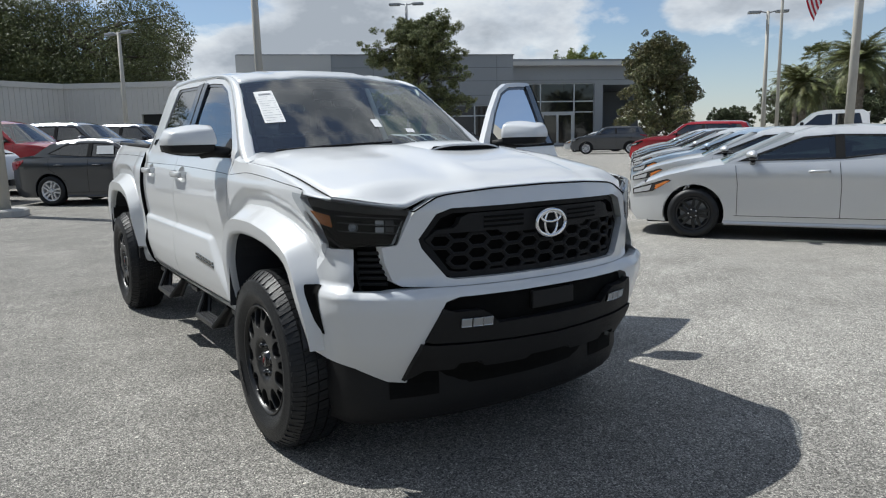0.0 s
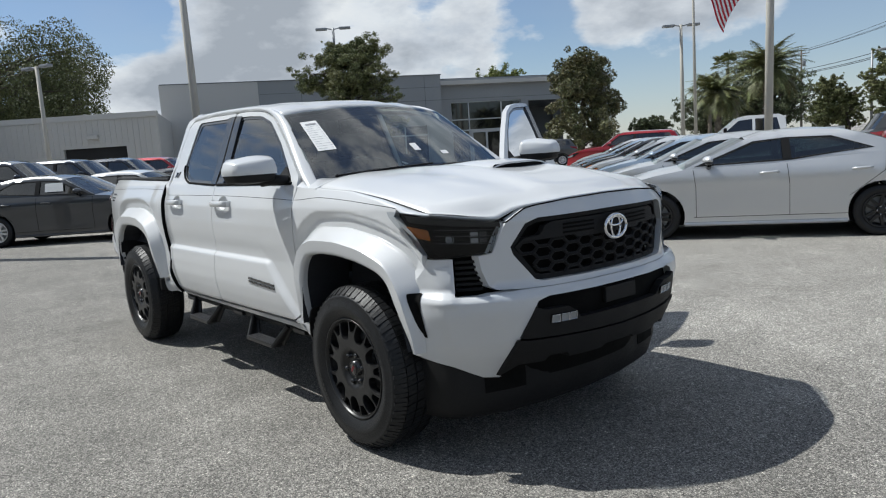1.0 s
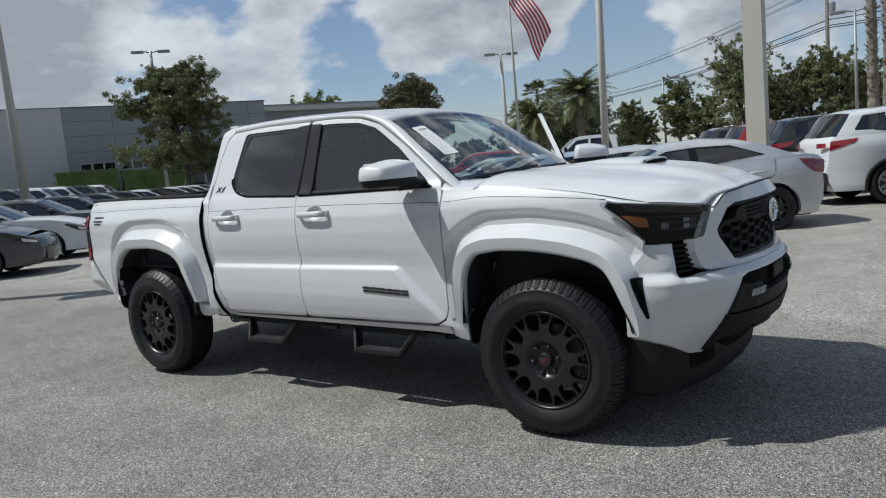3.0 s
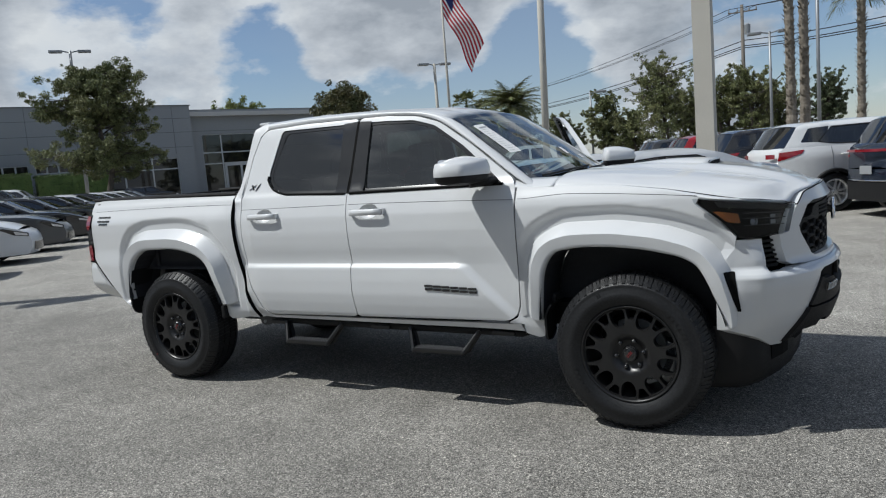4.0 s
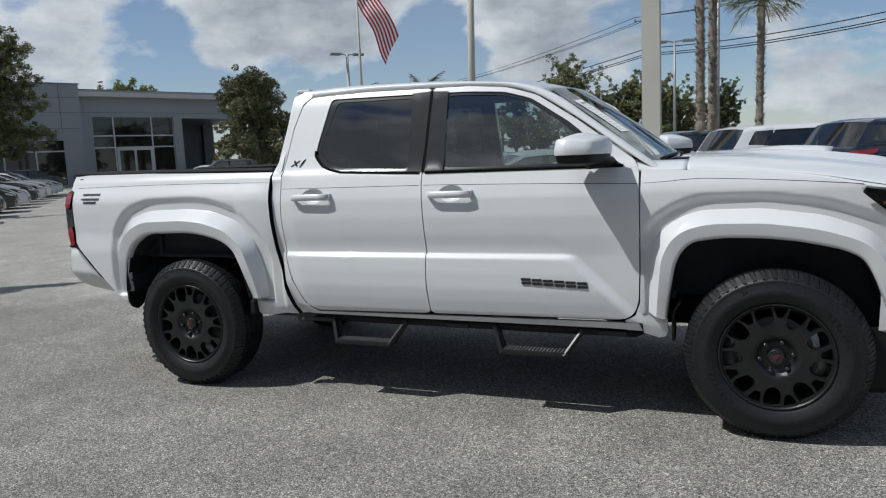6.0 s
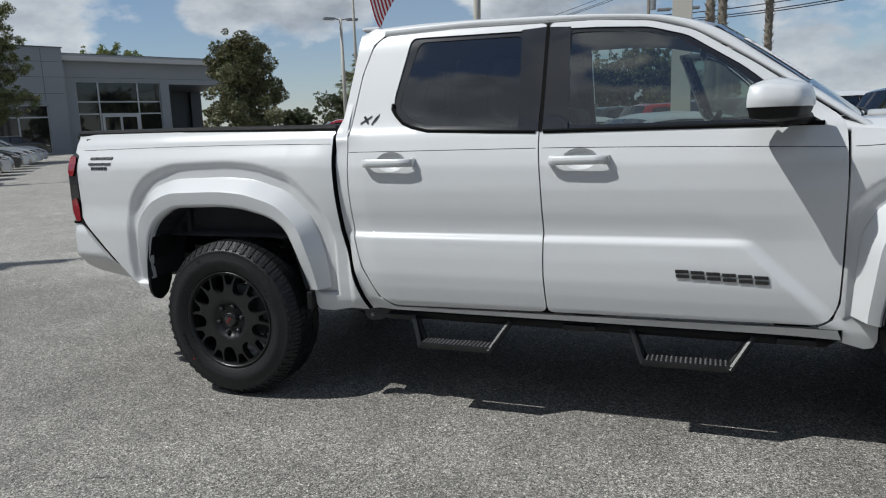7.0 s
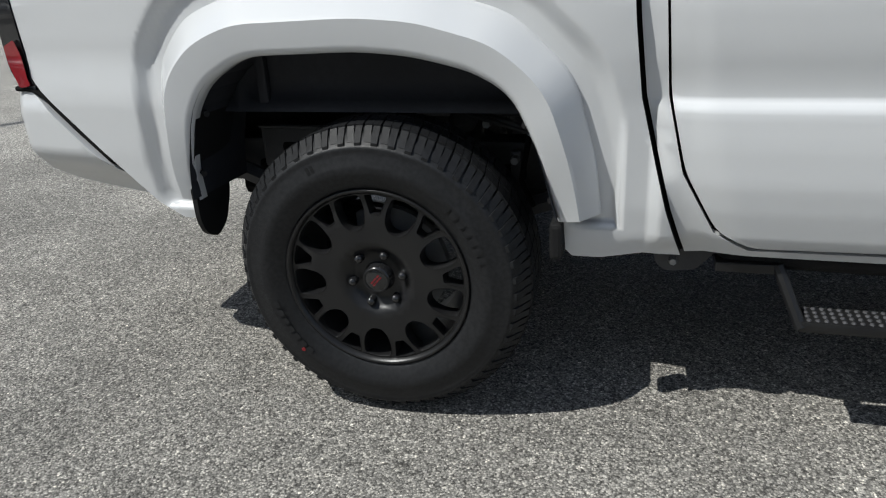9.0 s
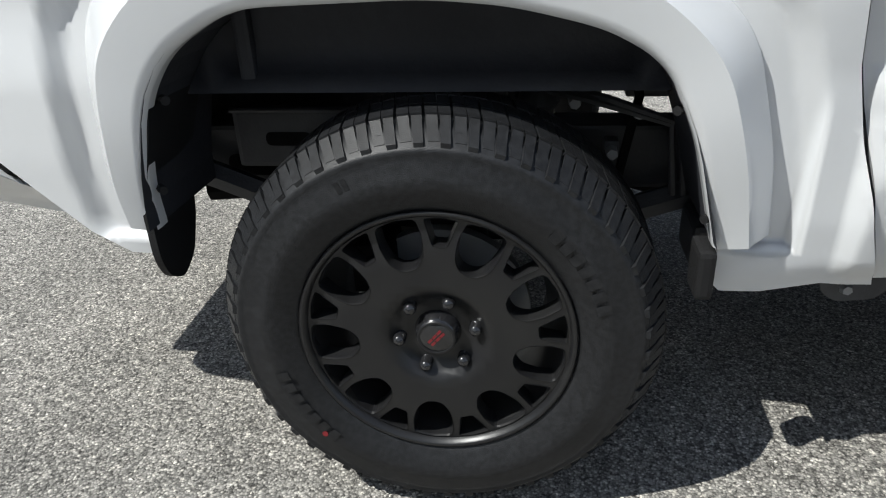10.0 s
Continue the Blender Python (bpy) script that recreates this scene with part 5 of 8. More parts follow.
    part("number_plate", box(xr - 0.085, xr - 0.075, -0.16, 0.16, 0.72, 0.86, 0.002), "plate", car, "blank plate")
    if roof_rails:
        for s in (-1, 1):
            part("roof_rail", tube([(c["roof_f"] - 0.2, s * 0.56, rz + 0.01), (c["roof_f"] - 0.35, s * 0.56, rz + 0.06), (c["roof_r"] + 0.15, s * 0.56, rz + 0.05), (c["roof_r"], s * 0.56, rz)], 0.016, 6), "satin_black", car)
    return car


def car_pose(fx, fy, rx, ry, side, kind):
    """From where the two wheels on one side touch the ground; side: 1 left, -1 right."""
    h = math.atan2(fy - ry, fx - rx)
    mid = Vector(((fx + rx) / 2, (fy + ry) / 2, 0))
    left = Vector((-math.sin(h), math.cos(h), 0))
    c = mid - left * side * (CAR[kind]["hw"] - 0.10)
    return at_xy(c.x, c.y, 0, h)


silver = car_pose(0.444, 5.89, 2.755, 7.287, 1, "sedan")
build_car("sedan", "silver_paint", "silver compact sedan with black wheels parked at the lot's edge", silver, "sedans in the row", "satin_black", 5)
row_step = Vector((-1.85, 2.06, 0))
protos = {}


def park(kind, paint, label, m, group="", rim="alloy", rails=False):
    """The first car of a kind and colour is built, the others are copies."""
    key = (kind, paint)
    if key in protos:
        c = copy_thing(protos[key], m)
        c.scale = m.to_scale()
        return tagged(c, label, "car", group)
    protos[key] = build_car(kind, paint, label, m, group, rim, 5, rails)
    return protos[key]


row = "sedans in the row"
for k, (pt, lab) in enumerate((("silver_paint", "silver sedan parked beside its twin"), ("lightblue_paint", "pale blue sedan in the parked row"), ("silver_paint", "silver sedan parked beside its twin"),
                               ("grey_paint", "dark grey sedan in the parked row"), ("lightblue_paint", "pale blue sedan in the parked row"), ("silver_paint", "silver sedan parked beside its twin"))):
    park("sedan", pt, lab, Matrix.Translation(row_step * (k + 1)) @ silver, row)
park("suv", "red_paint", "bright red crossover at the end of the parked row", Matrix.Translation(row_step * 7.0) @ silver, "", "satin_black")

# the long row of parked cars behind the pickup
camry = car_pose(-9.93, 1.81, -11.72, -0.32, -1, "saloon")
cm = build_car("saloon", "grey_paint", "dark grey sedan with silver wheels and a paper in its window", camry, "cars in the long row", "alloy", 5)
protos["saloon", "grey_paint"] = cm
long_step = Vector((-0.707, 0.707, 0)) * 3.2
long_row = "cars in the long row"
for k, tone in enumerate(("white", "grey", "black", "black", "black", "silver", "black", "silver", "silver", "white", "silver")):
    pt, kind, lab = tone + "_paint", "saloon", ("dark grey" if tone == "grey" else tone) + " sedan in the long row"
    k += 1
    park(kind, pt, lab, Matrix.Translation(long_step * k) @ camry, long_row)
back = Matrix.Translation(Vector((-0.64, -0.77, 0)) * 5.6) @ camry
back_row = "cars in the back row"
tall = Matrix.Diagonal((1.08, 1.06, 1.19, 1.0))
for k, tone in enumerate(("white", "red", "navy", "navy", "navy", "red", "black", "white", "white", "black", "white")):
    park("suv", tone + "_paint", tone + " full-size sport utility in the back row", Matrix.Translation(long_step * k) @ back @ tall, back_row, "alloy")
far_back = Matrix.Translation(Vector((-0.64, -0.77, 0)) * 16.0) @ camry
for k, kind, pt, lab in ((0, "suv", "silver_paint", "silver crossover by the workshop"), (1, "saloon", "white_paint", "white sedan by the workshop"), (2, "saloon", "silver_paint", "silver sedan by the workshop"), (3, "suv", "white_paint", "white crossover by the workshop"), (4, "suv", "red_paint", "red crossover by the workshop"), (5, "suv", "black_paint", "black crossover by the workshop")):
    park(kind, pt, lab, Matrix.Translation(long_step * k) @ far_back, "cars by the workshop", "alloy")

# crossovers on the road side, seen from behind
road = car_pose(3.96 + 2.69 * 0.856, 10.8 + 2.69 * 0.517, 3.96, 10.8, -1, "suv")
road_step = Vector((1.42, -2.35, 0))
road_row = "crossovers by the road"
park("suv", "white_paint", "white crossover with black lower trim seen from behind", road, road_row, "alloy")
park("suv", "navy_paint", "dark navy crossover with a wide red tail lamp", Matrix.Translation(road_step + Vector((0.42, 0.85, 0))) @ road, road_row, "alloy")
for k, pt, lab in ((-1, "black_paint", "black crossover by the road"), (-2, "red_paint", "red crossover by the road"), (-3, "grey_paint", "grey crossover by the road"), (2, "white_paint", "white crossover by the road")):
    park("suv", pt, lab, Matrix.Translation(road_step * k) @ road, road_row)
park("suv", "grey_paint", "dark grey crossover standing before the showroom", at_xy(-26.0, 32.0, 0, radians(222)), "", "alloy")
park("suv", "black_paint", "black crossover parked at the showroom window", at_xy(-49.0, 37.5, 0, radians(60)), "", "alloy")
park("sedan", "silver_paint", "silver sedan near the showroom canopy", at_xy(-30.5, 35.5, 0, radians(215)))

# papers in windows
for ob, x, y0, z in ((cm, -0.02, -0.835, 1.20),):
    part("window_paper", grid_surface([[(x - 0.25, y0 - 0.0, z - 0.08), (x + 0.15, y0, z - 0.08)], [(x - 0.25, y0 + 0.06, z + 0.10), (x + 0.13, y0 + 0.06, z + 0.10)]]), "paper", ob, "white paper sheet in the window")


def build_far_pickup():
    """A plain white crew-cab pickup whose cab shows above the sedans."""
    t = thing("parked_pickup", "white crew-cab pickup behind the parked sedans", "pickup truck", at_xy(-7.9, 24.6, 0, radians(211)))
    low = [(2.75, 0.45), (2.8, 0.9), (2.7, 1.15), (1.45, 1.28), (-1.05, 1.30), (-1.08, 1.36), (-2.9, 1.36), (-2.95, 0.6), (-2.3, 0.5)] + [(-1.75 + 0.48 * math.sin(a), 0.42 + 0.48 * math.cos(a)) for a in np.linspace(-1.5, 1.5, 11)] + [(-1.0, 0.45), (1.35, 0.45)] + [(1.85 + 0.48 * math.sin(a), 0.42 + 0.48 * math.cos(a)) for a in np.linspace(-1.5, 1.5, 11)]
    cab = [(1.40, 1.27), (0.62, 1.90), (0.3, 1.96), (-0.85, 1.95), (-1.03, 1.85), (-1.08, 1.28)]
    w1 = rounded([(1.12, 1.34), (0.58, 1.80), (0.10, 1.84), (0.10, 1.34)], 0.03, 3)
    w2 = rounded([(0.0, 1.34), (0.0, 1.84), (-0.75, 1.84), (-0.86, 1.36)], 0.03, 3)
    for s in (-1, 1):
        part("body_side", sheet(low, lambda x, z: (x, s * (0.99 - 0.10 * max(0, abs(x) - 2.3) ** 2), z), 0.12, (), (0, -s * 0.06, 0)), "white_paint", t)
        fr = part("cab_side", sheet(cab, lambda x, z: (x, s * (0.95 - 0.34 * (z - 1.27)), z), 0.1, [w1, w2], (0, -s * 0.04, 0)), "white_paint", t)
        for w in (w1, w2):
            part("side_window", sheet(w, lambda x, z: (x, s * (0.94 - 0.34 * (z - 1.27)), z), 0.2), "glass_dark", fr)
        for x in (1.85, -1.75):
            simple_wheel("wheel", t, x, s * 0.85, 0.40, 0.26, "alloy", 6, s > 0)
        part("door_mirror", box(1.0, 1.12, min(s * 0.98, s * 1.2), max(s * 0.98, s * 1.2), 1.32, 1.56, 0.03), "black_plastic", t)
    rows = [[(x, (0.95 - 0.34 * (z - 1.27)) * q, z + 0.03 * (1 - q * q)) for q in np.linspace(-1, 1, 9)] for x, z in cab[1:5]]
    part("roof", grid_surface(rows), "white_paint", t, smooth=True)
    part("windscreen", grid_surface([[(1.40 - 0.78 * v + 0.1 * (1 - q * q), (0.95 - 0.21 * v) * q, 1.27 + 0.63 * v) for q in np.linspace(-1, 1, 9)] for v in (0, 0.5, 1)]), "glass_screen", t, smooth=True)
    part("hood", grid_surface([[(x, 0.97 * q, z + 0.04 * (1 - q * q)) for q in np.linspace(-1, 1, 9)] for x, z in ((2.78, 0.95), (2.7, 1.15), (2.1, 1.22), (1.42, 1.28))]), "white_paint", t, smooth=True)
    part("nose", grid_surface([[(2.8, 0.95 * q, z) for q in (-1, 0, 1)] for z in (0.45, 1.0)]), "black_plastic", t)
    part("cab_back", grid_surface([[(-1.06, q, z) for q in (-0.8, 0, 0.8)] for z in (0.9, 1.9)]), "white_paint", t)
    part("bed_floor", box(-2.9, -1.1, -0.9, 0.9, 0.85, 0.9), "void", t)
    part("tailgate", box(-2.97, -2.9, -0.95, 0.95, 0.6, 1.36, 0.02), "white_paint", t)
    # near-black block, shade under the pickup put into its colour
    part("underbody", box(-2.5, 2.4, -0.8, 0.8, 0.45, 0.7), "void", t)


build_far_pickup()

from mathutils.bvhtree import BVHTree

# ---- the white pickup ----
CY = 0.035                                   # its middle line
truck = thing("pickup_truck", "white lifted crew-cab pickup with black wheels and side steps", "pickup truck", Matrix.Translation((0, CY, 0)))
TYRE_R, HUB_Z, HUB_X = 0.402, 0.399, (0.0, 3.35)

door_flat = smooth_table([(0.40, 0.79), (0.47, 0.806), (0.52, 0.826), (0.60, 0.834), (0.85, 0.836), (0.95, 0.846), (1.05, 0.848), (1.15, 0.836), (1.21, 0.818), (1.26, 0.800), (1.30, 0.786), (1.33, 0.762)], 0.012)
door_swell = smooth_table([(0.40, 0.0), (0.49, 0.006), (0.53, 0.020), (0.655, 0.034), (0.672, 0.035), (0.75, 0.033), (0.825, 0.025), (0.838, 0.020), (0.850, 0.002), (0.858, -0.001), (0.90, -0.003), (0.98, 0.0), (1.4, 0.0)], 0.004)
wing_prof = smooth_table([(0.40, 0.80), (0.50, 0.83), (0.70, 0.845), (0.90, 0.850), (1.0, 0.853), (1.10, 0.852), (1.165, 0.847), (1.20, 0.836), (1.24, 0.814), (1.27, 0.797), (1.31, 0.788), (1.35, 0.77)], 0.014)
LEVELS = (0.655, 0.672, 0.75, 0.825, 0.838, 0.846, 0.852, 0.860, 0.90)
BED_LEVELS = (1.10, 1.115, 1.13, 1.145, 1.16, 1.175, 1.19, 1.205, 1.22, 1.24, 1.26, 1.285)
house_prof = smooth_table([(1.29, 0.788), (1.33, 0.762), (1.40, 0.732), (1.55, 0.672), (1.70, 0.612), (1.76, 0.583), (1.80, 0.545)], 0.012)


F_OUT = [(2.776, 0.568), (2.778, 0.62), (2.793, 0.885), (2.845, 0.985), (2.925, 1.037), (3.015, 1.072), (3.29, 1.077), (3.545, 1.043), (3.73, 0.975), (3.845, 0.84), (3.875, 0.65), (3.86, 0.55)]
F_IN = [(2.872, 0.545), (2.876, 0.60), (2.908, 0.815), (2.94, 0.882), (2.985, 0.926), (3.12, 0.946), (3.28, 0.945), (3.44, 0.93), (3.61, 0.895), (3.69, 0.855), (3.735, 0.77), (3.80, 0.59), (3.81, 0.55)]
R_OUT = [(-0.585, 0.60), (-0.595, 0.68), (-0.575, 0.95), (-0.48, 1.058), (-0.33, 1.110), (0.0, 1.118), (0.16, 1.105), (0.35, 1.045), (0.49, 0.915), (0.545, 0.72), (0.56, 0.58)]
R_IN = [(-0.50, 0.585), (-0.497, 0.66), (-0.46, 0.82), (-0.405, 0.90), (-0.29, 0.965), (0.0, 0.972), (0.13, 0.96), (0.27, 0.925), (0.355, 0.875), (0.41, 0.76), (0.455, 0.59), (0.46, 0.57)]


def resample(pts, n):
    p = np.array(rounded_open(pts))
    d = np.r_[0, np.cumsum(np.hypot(*np.diff(p, axis=0).T))]
    t = np.linspace(0, d[-1], n)
    return np.stack([np.interp(t, d, p[:, 0]), np.interp(t, d, p[:, 1])], 1)


def rounded_open(pts, r=0.05, n=4):
    out = [pts[0]]
    for i in range(1, len(pts) - 1):
        p, a, b = Vector(pts[i]), Vector(pts[i - 1]), Vector(pts[i + 1])
        u, v = a - p, b - p
        ri = min(r, 0.45 * u.length, 0.45 * v.length)
        s, e = p + u.normalized() * ri, p + v.normalized() * ri
        out += [tuple((1 - q) ** 2 * s + 2 * q * (1 - q) * p + q * q * e) for q in (k / n for k in range(n + 1))]
    return out + [pts[-1]]


R_EDGE, F_EDGE = resample(R_OUT, 420), resample(F_OUT, 420)


def moat_depth(x, z):
    """How far the body is sunk along the outer edge of the flares."""
    if z < 0.55:
        return 0.0
    edge = R_EDGE if x < 1.6 else F_EDGE
    d = math.sqrt(float(((edge - np.array((x, z))) ** 2).sum(1).min()))
    return 0.026 * (1 - smoothstep(0.035, 0.085, d))


GAP = [(0.602, 1.33), (0.608, 1.20), (0.624, 1.02), (0.643, 0.86), (0.675, 0.73), (0.710, 0.60), (0.752, 0.475)]
gap_x = lerp_table([(z, x) for x, z in reversed(GAP)])


def truck_y(x, z):
    """Half the truck's width at a place of its flank."""
    q = smoothstep(2.50, 2.86, x) if x > 1.6 else 1 - smoothstep(0.45, 0.70, x)
    # the lower swell of the doors ends in a slant before the front wing
    cut = 2.40 + max(-0.1, 0.838 - z) * 1.05
    swell = (1 - smoothstep(cut - 0.035, cut + 0.05, x)) * smoothstep(0.66, 0.70, x)
    y = (1 - q) * door_flat(z) + q * wing_prof(z) + swell * door_swell(z)
    w = smoothstep(1.265, 1.315, z)
    y = y * (1 - w) + w * house_prof(z)
    if x < -0.4:
        y -= 0.075 * min(1.3, (-0.4 - x) / 0.65) ** 1.5 - 0.02 * smoothstep(0.98, 0.82, z) * smoothstep(-0.4, -0.6, x)
    if 0.35 < x < 0.75 and z < 1.30:                     # the bed's front corner swells towards the flare
        y += 0.012 * math.sin(math.pi * (x - 0.35) / 0.4)
    if 0.59 < x < 1.0 and x > gap_x(z):                   # the cab's rear corner draws in behind the bed's edge
        y -= 0.024 * (1 - smoothstep(gap_x(z), gap_x(z) + 0.16, x)) * (1 - smoothstep(1.22, 1.32, z))
    if x < 0.60 or 2.75 < x < 3.9:
        y -= moat_depth(x, z)
    if x > 3.5:
        y -= 0.02 * (x - 3.5) / 0.35
    return y


def flank(s, off=0.0):
    return lambda x, z: (x, s * (truck_y(x, z) + off), z)


def flare(s, outer, inner, crest):
    """A wheel-arch flare: a step up from the body, a slanted face, a flat face, and a lip turned in."""
    n = 84
    a, b = resample(outer, n), resample(inner, n)
    rows = []
    for (x0, z0), (x1, z1) in zip(a, b):
        row = []
        y0 = truck_y(x0, z0)
        c = crest - 0.035 * smoothstep(0.80, 0.50, z1)
        c = max(c, y0 + 0.02)
        step_up = min(y0 + 0.020, c - 0.01)
        for q, yy in ((0.0, y0 - 0.012), (0.03, step_up - 0.004), (0.06, step_up), (0.42, c - 0.010), (0.47, c - 0.002), (0.86, c - 0.007), (0.93, c - 0.009), (0.985, c - 0.016), (1.0, c - 0.028), (1.0, c - 0.05)):
            row.append((x0 + (x1 - x0) * q, s * yy, z0 + (z1 - z0) * q))
        rows.append(row)
    bm = grid_surface(rows)
    bm.verts.index_update()
    k = len(rows[0])
    for f in bm.faces:
        f.smooth = True
    for e in bm.edges:
        i, j = e.verts[0].index, e.verts[1].index
        if i % k == j % k and i % k in (2, 3, 4, 8):
            e.smooth = False
    bmesh.ops.recalc_face_normals(bm, faces=bm.faces[:])
    return bm


# front skin: s runs along the plan curve from the middle of the nose, z is height
NOSE = [(0.0, 4.232, 0.0), (0.2, 4.221, 0.2), (0.384, 4.186, 0.38), (0.482, 4.149, 0.47), (0.581, 4.104, 0.555), (0.685, 4.05, 0.64), (0.813, 3.97, 0.74), (0.905, 3.90, 0.80), (0.997, 3.82, 0.845), (1.119, 3.70, 0.865), (1.4, 3.42, 0.87)]
nose_x = smooth_table([(s, x) for s, x, y in NOSE], 0.05)
nose_y = smooth_table([(s, y) for s, x, y in NOSE], 0.05)
bump_z = smooth_table([(0.38, -0.10), (0.45, -0.05), (0.52, 0.0), (0.575, 0.03), (0.65, 0.055), (0.725, 0.078), (0.775, 0.075), (0.795, 0.05), (0.815, 0.0), (1.3, 0.0)], 0.005)
bump_s = lerp_table([(0, 0.55), (0.45, 0.58), (0.58, 0.85), (0.86, 0.85), (0.96, 0.4), (1.04, 0.0), (2, 0)])


def nose(off=0.0, plain=False):
    def place(s, z):
        a = abs(s)
        e = 0.004
        tx, ty = nose_x(a + e) - nose_x(max(0, a - e)), nose_y(a + e) - nose_y(max(0, a - e))
        L = math.hypot(tx, ty) or 1.0
        nx, ny = ty / L, -tx / L
        d = off + (0 if plain else bump_z(z) * bump_s(a))
        if not plain:
            d += 0.024 * smoothstep(0.79, 0.83, a) * (1 - smoothstep(0.85, 0.97, a)) * smoothstep(0.74, 0.83, z) * (1 - smoothstep(0.83, 0.955, z))
            d -= 0.016 * smoothstep(0.88, 1.0, a) * smoothstep(0.78, 0.95, z)
        if z > 1.10 and not plain:
            d -= 0.5 * (z - 1.10)
        sg = 1 if s >= 0 else -1
        return (nose_x(a) + nx * d, sg * (nose_y(a) + ny * d), z)
    return place


def sym(poly):
    """A closed outline from its right half, listed from the middle above to the middle below."""
    return poly + [(-s, z) for s, z in reversed(poly) if abs(s) > 1e-6]


FRONT_FLARE = {}
HOOD_EDGE = smooth_table([(2.9, 1.268), (2.97, 1.262), (3.3, 1.246), (3.55, 1.212), (3.85, 1.153), (4.3, 1.10)], 0.05)


def build_truck_sides():
    for s in (-1, 1):
        # bed side with the arch cut out
        arch = [tuple(p) for p in resample(R_OUT, 40)]
        cut = [(x + 0.03 * (0.02 - x) / 0.6, z - 0.03) for x, z in arch]
        gap_bed = [(x - 0.0055, z) for x, z in GAP]
        outline = [(-1.100, 1.349), (-0.2, 1.343), (0.595, 1.326)] + gap_bed[1:] + [(0.66, 0.478), (0.56, 0.462), (0.492, 0.464), (0.476, 0.482), (0.470, 0.585)] + [p for p in reversed(cut) if p[1] > 0.62] + [(-0.515, 0.60), (-0.507, 0.535), (-0.525, 0.518), (-0.585, 0.520), (-0.66, 0.56), (-1.005, 0.865), (-1.035, 0.90), (-1.055, 1.235), (-1.095, 1.255)]
        bed = part("bed_side", sheet(outline, flank(s), 0.014, (), (0, -s * 0.03, 0), levels=BED_LEVELS), "white_paint", truck)
        part("wheel_arch_flare", flare(s, R_OUT, R_IN, 0.918), "white_paint", truck)
        part("bed_rail", tube([(-1.095, s * (truck_y(-1.07, 1.33) - 0.016), 1.356), (-0.3, s * (truck_y(-0.3, 1.33) - 0.018), 1.351), (0.60, s * (truck_y(0.6, 1.31) - 0.018), 1.336)], 0.016, 8), "black_plastic", truck, "black plastic bed rail cap")
        # taillight
        tl = [(-1.10, 1.252), (-1.055, 1.24), (-1.04, 0.90), (-1.01, 0.868), (-1.075, 0.862), (-1.12, 0.93), (-1.125, 1.22)]
        lamp = part("taillight", sheet(rounded(tl, 0.02, 3), flank(s, 0.004), 0.04, (), (0, -s * 0.09, 0)), "gloss_black", truck, "dark taillight with red lenses")
        part("lens", sheet(rounded([(-1.116, 1.240), (-1.062, 1.230), (-1.054, 1.195), (-1.062, 1.150), (-1.082, 1.120), (-1.120, 1.135)], 0.015, 3), flank(s, 0.012), 0.03), "red_lens", lamp)
        part("lens", sheet(rounded([(-1.062, 1.005), (-1.048, 0.96), (-1.038, 0.90), (-1.028, 0.880), (-1.074, 0.872), (-1.108, 0.94), (-1.112, 0.985)], 0.01, 3), flank(s, 0.012), 0.03), "red_lens", lamp)
        # cab corner and pillar behind the rear door
        gap_cab = [(x + 0.0055, z) for x, z in GAP]
        corner = [(0.665, 1.77), (0.655, 1.60), (0.63, 1.38)] + gap_cab + [(0.80, 0.482), (2.60, 0.474), (2.75, 0.470), (2.735, 0.512), (0.895, 0.500), (0.815, 0.545), (0.735, 0.69), (0.695, 0.86), (0.678, 1.07),
                                                                             (0.668, 1.30), (0.70, 1.58), (0.74, 1.72), (0.79, 1.762), (1.2, 1.772), (1.2, 1.785), (0.72, 1.795)]
        part("cab_corner", sheet(corner, flank(s), 0.035, (), (0, -s * 0.03, 0), levels=LEVELS), "white_paint", truck)
        # black seal down the gap and over the bed's front edge
        rows = []
        for x, z in dense(GAP, 0.05, False):
            yb = truck_y(x - 0.007, z)
            rows.append([(x - 0.0048, s * (yb - 0.002), z), (x - 0.0046, s * (yb - 0.035), z), (x + 0.010, s * (yb - 0.045), z)])
        part("gap_seal", grid_surface(rows), "void", truck, "black rubber seal between cab and bed")
        rows = []
        for x in np.linspace(2.68, 2.955, 13):
            lift = 0.022 * smoothstep(2.84, 2.70, x)
            yo = truck_y(x, 1.262) - 0.001
            rows.append([(x, s * yo, 1.263), (x, s * 0.793, 1.267 + 0.5 * lift), (x, s * 0.765, 1.277 + 0.8 * lift), (x, s * 0.735, 1.289 + 0.8 * lift), (x, s * 0.70, 1.300 + 0.6 * lift), (x, s * 0.66, 1.308 + 0.3 * lift)])
        part("cowl_corner", thicken(grid_surface(rows), 0.015), "white_paint", truck, smooth=True)
        # front wing
        arch = [tuple(p) for p in resample(F_OUT, 40)]
        cut = [(x + 0.03 * (3.33 - x) / 0.6, z - 0.03) for x, z in arch]
        wing = [(2.747, 1.27), (2.97, 1.258), (3.30, 1.242), (3.55, 1.205), (3.70, 1.168), (3.685, 1.14), (3.80, 1.04), (3.86, 0.975)] + [(3.85, 0.93)] + [p for p in reversed(cut) if p[1] > 0.62] + [(2.866, 0.60), (2.870, 0.475), (2.858, 0.446), (2.83, 0.438), (2.754, 0.460), (2.752, 0.514), (2.672, 0.515), (2.668, 0.523), (2.717, 0.550), (2.740, 0.616), (2.745, 0.80), (2.746, 1.06)]
        part("front_wing", sheet(wing, flank(s), 0.014, (), (0, -s * 0.03, 0), levels=BED_LEVELS), "white_paint", truck)
        rows = []
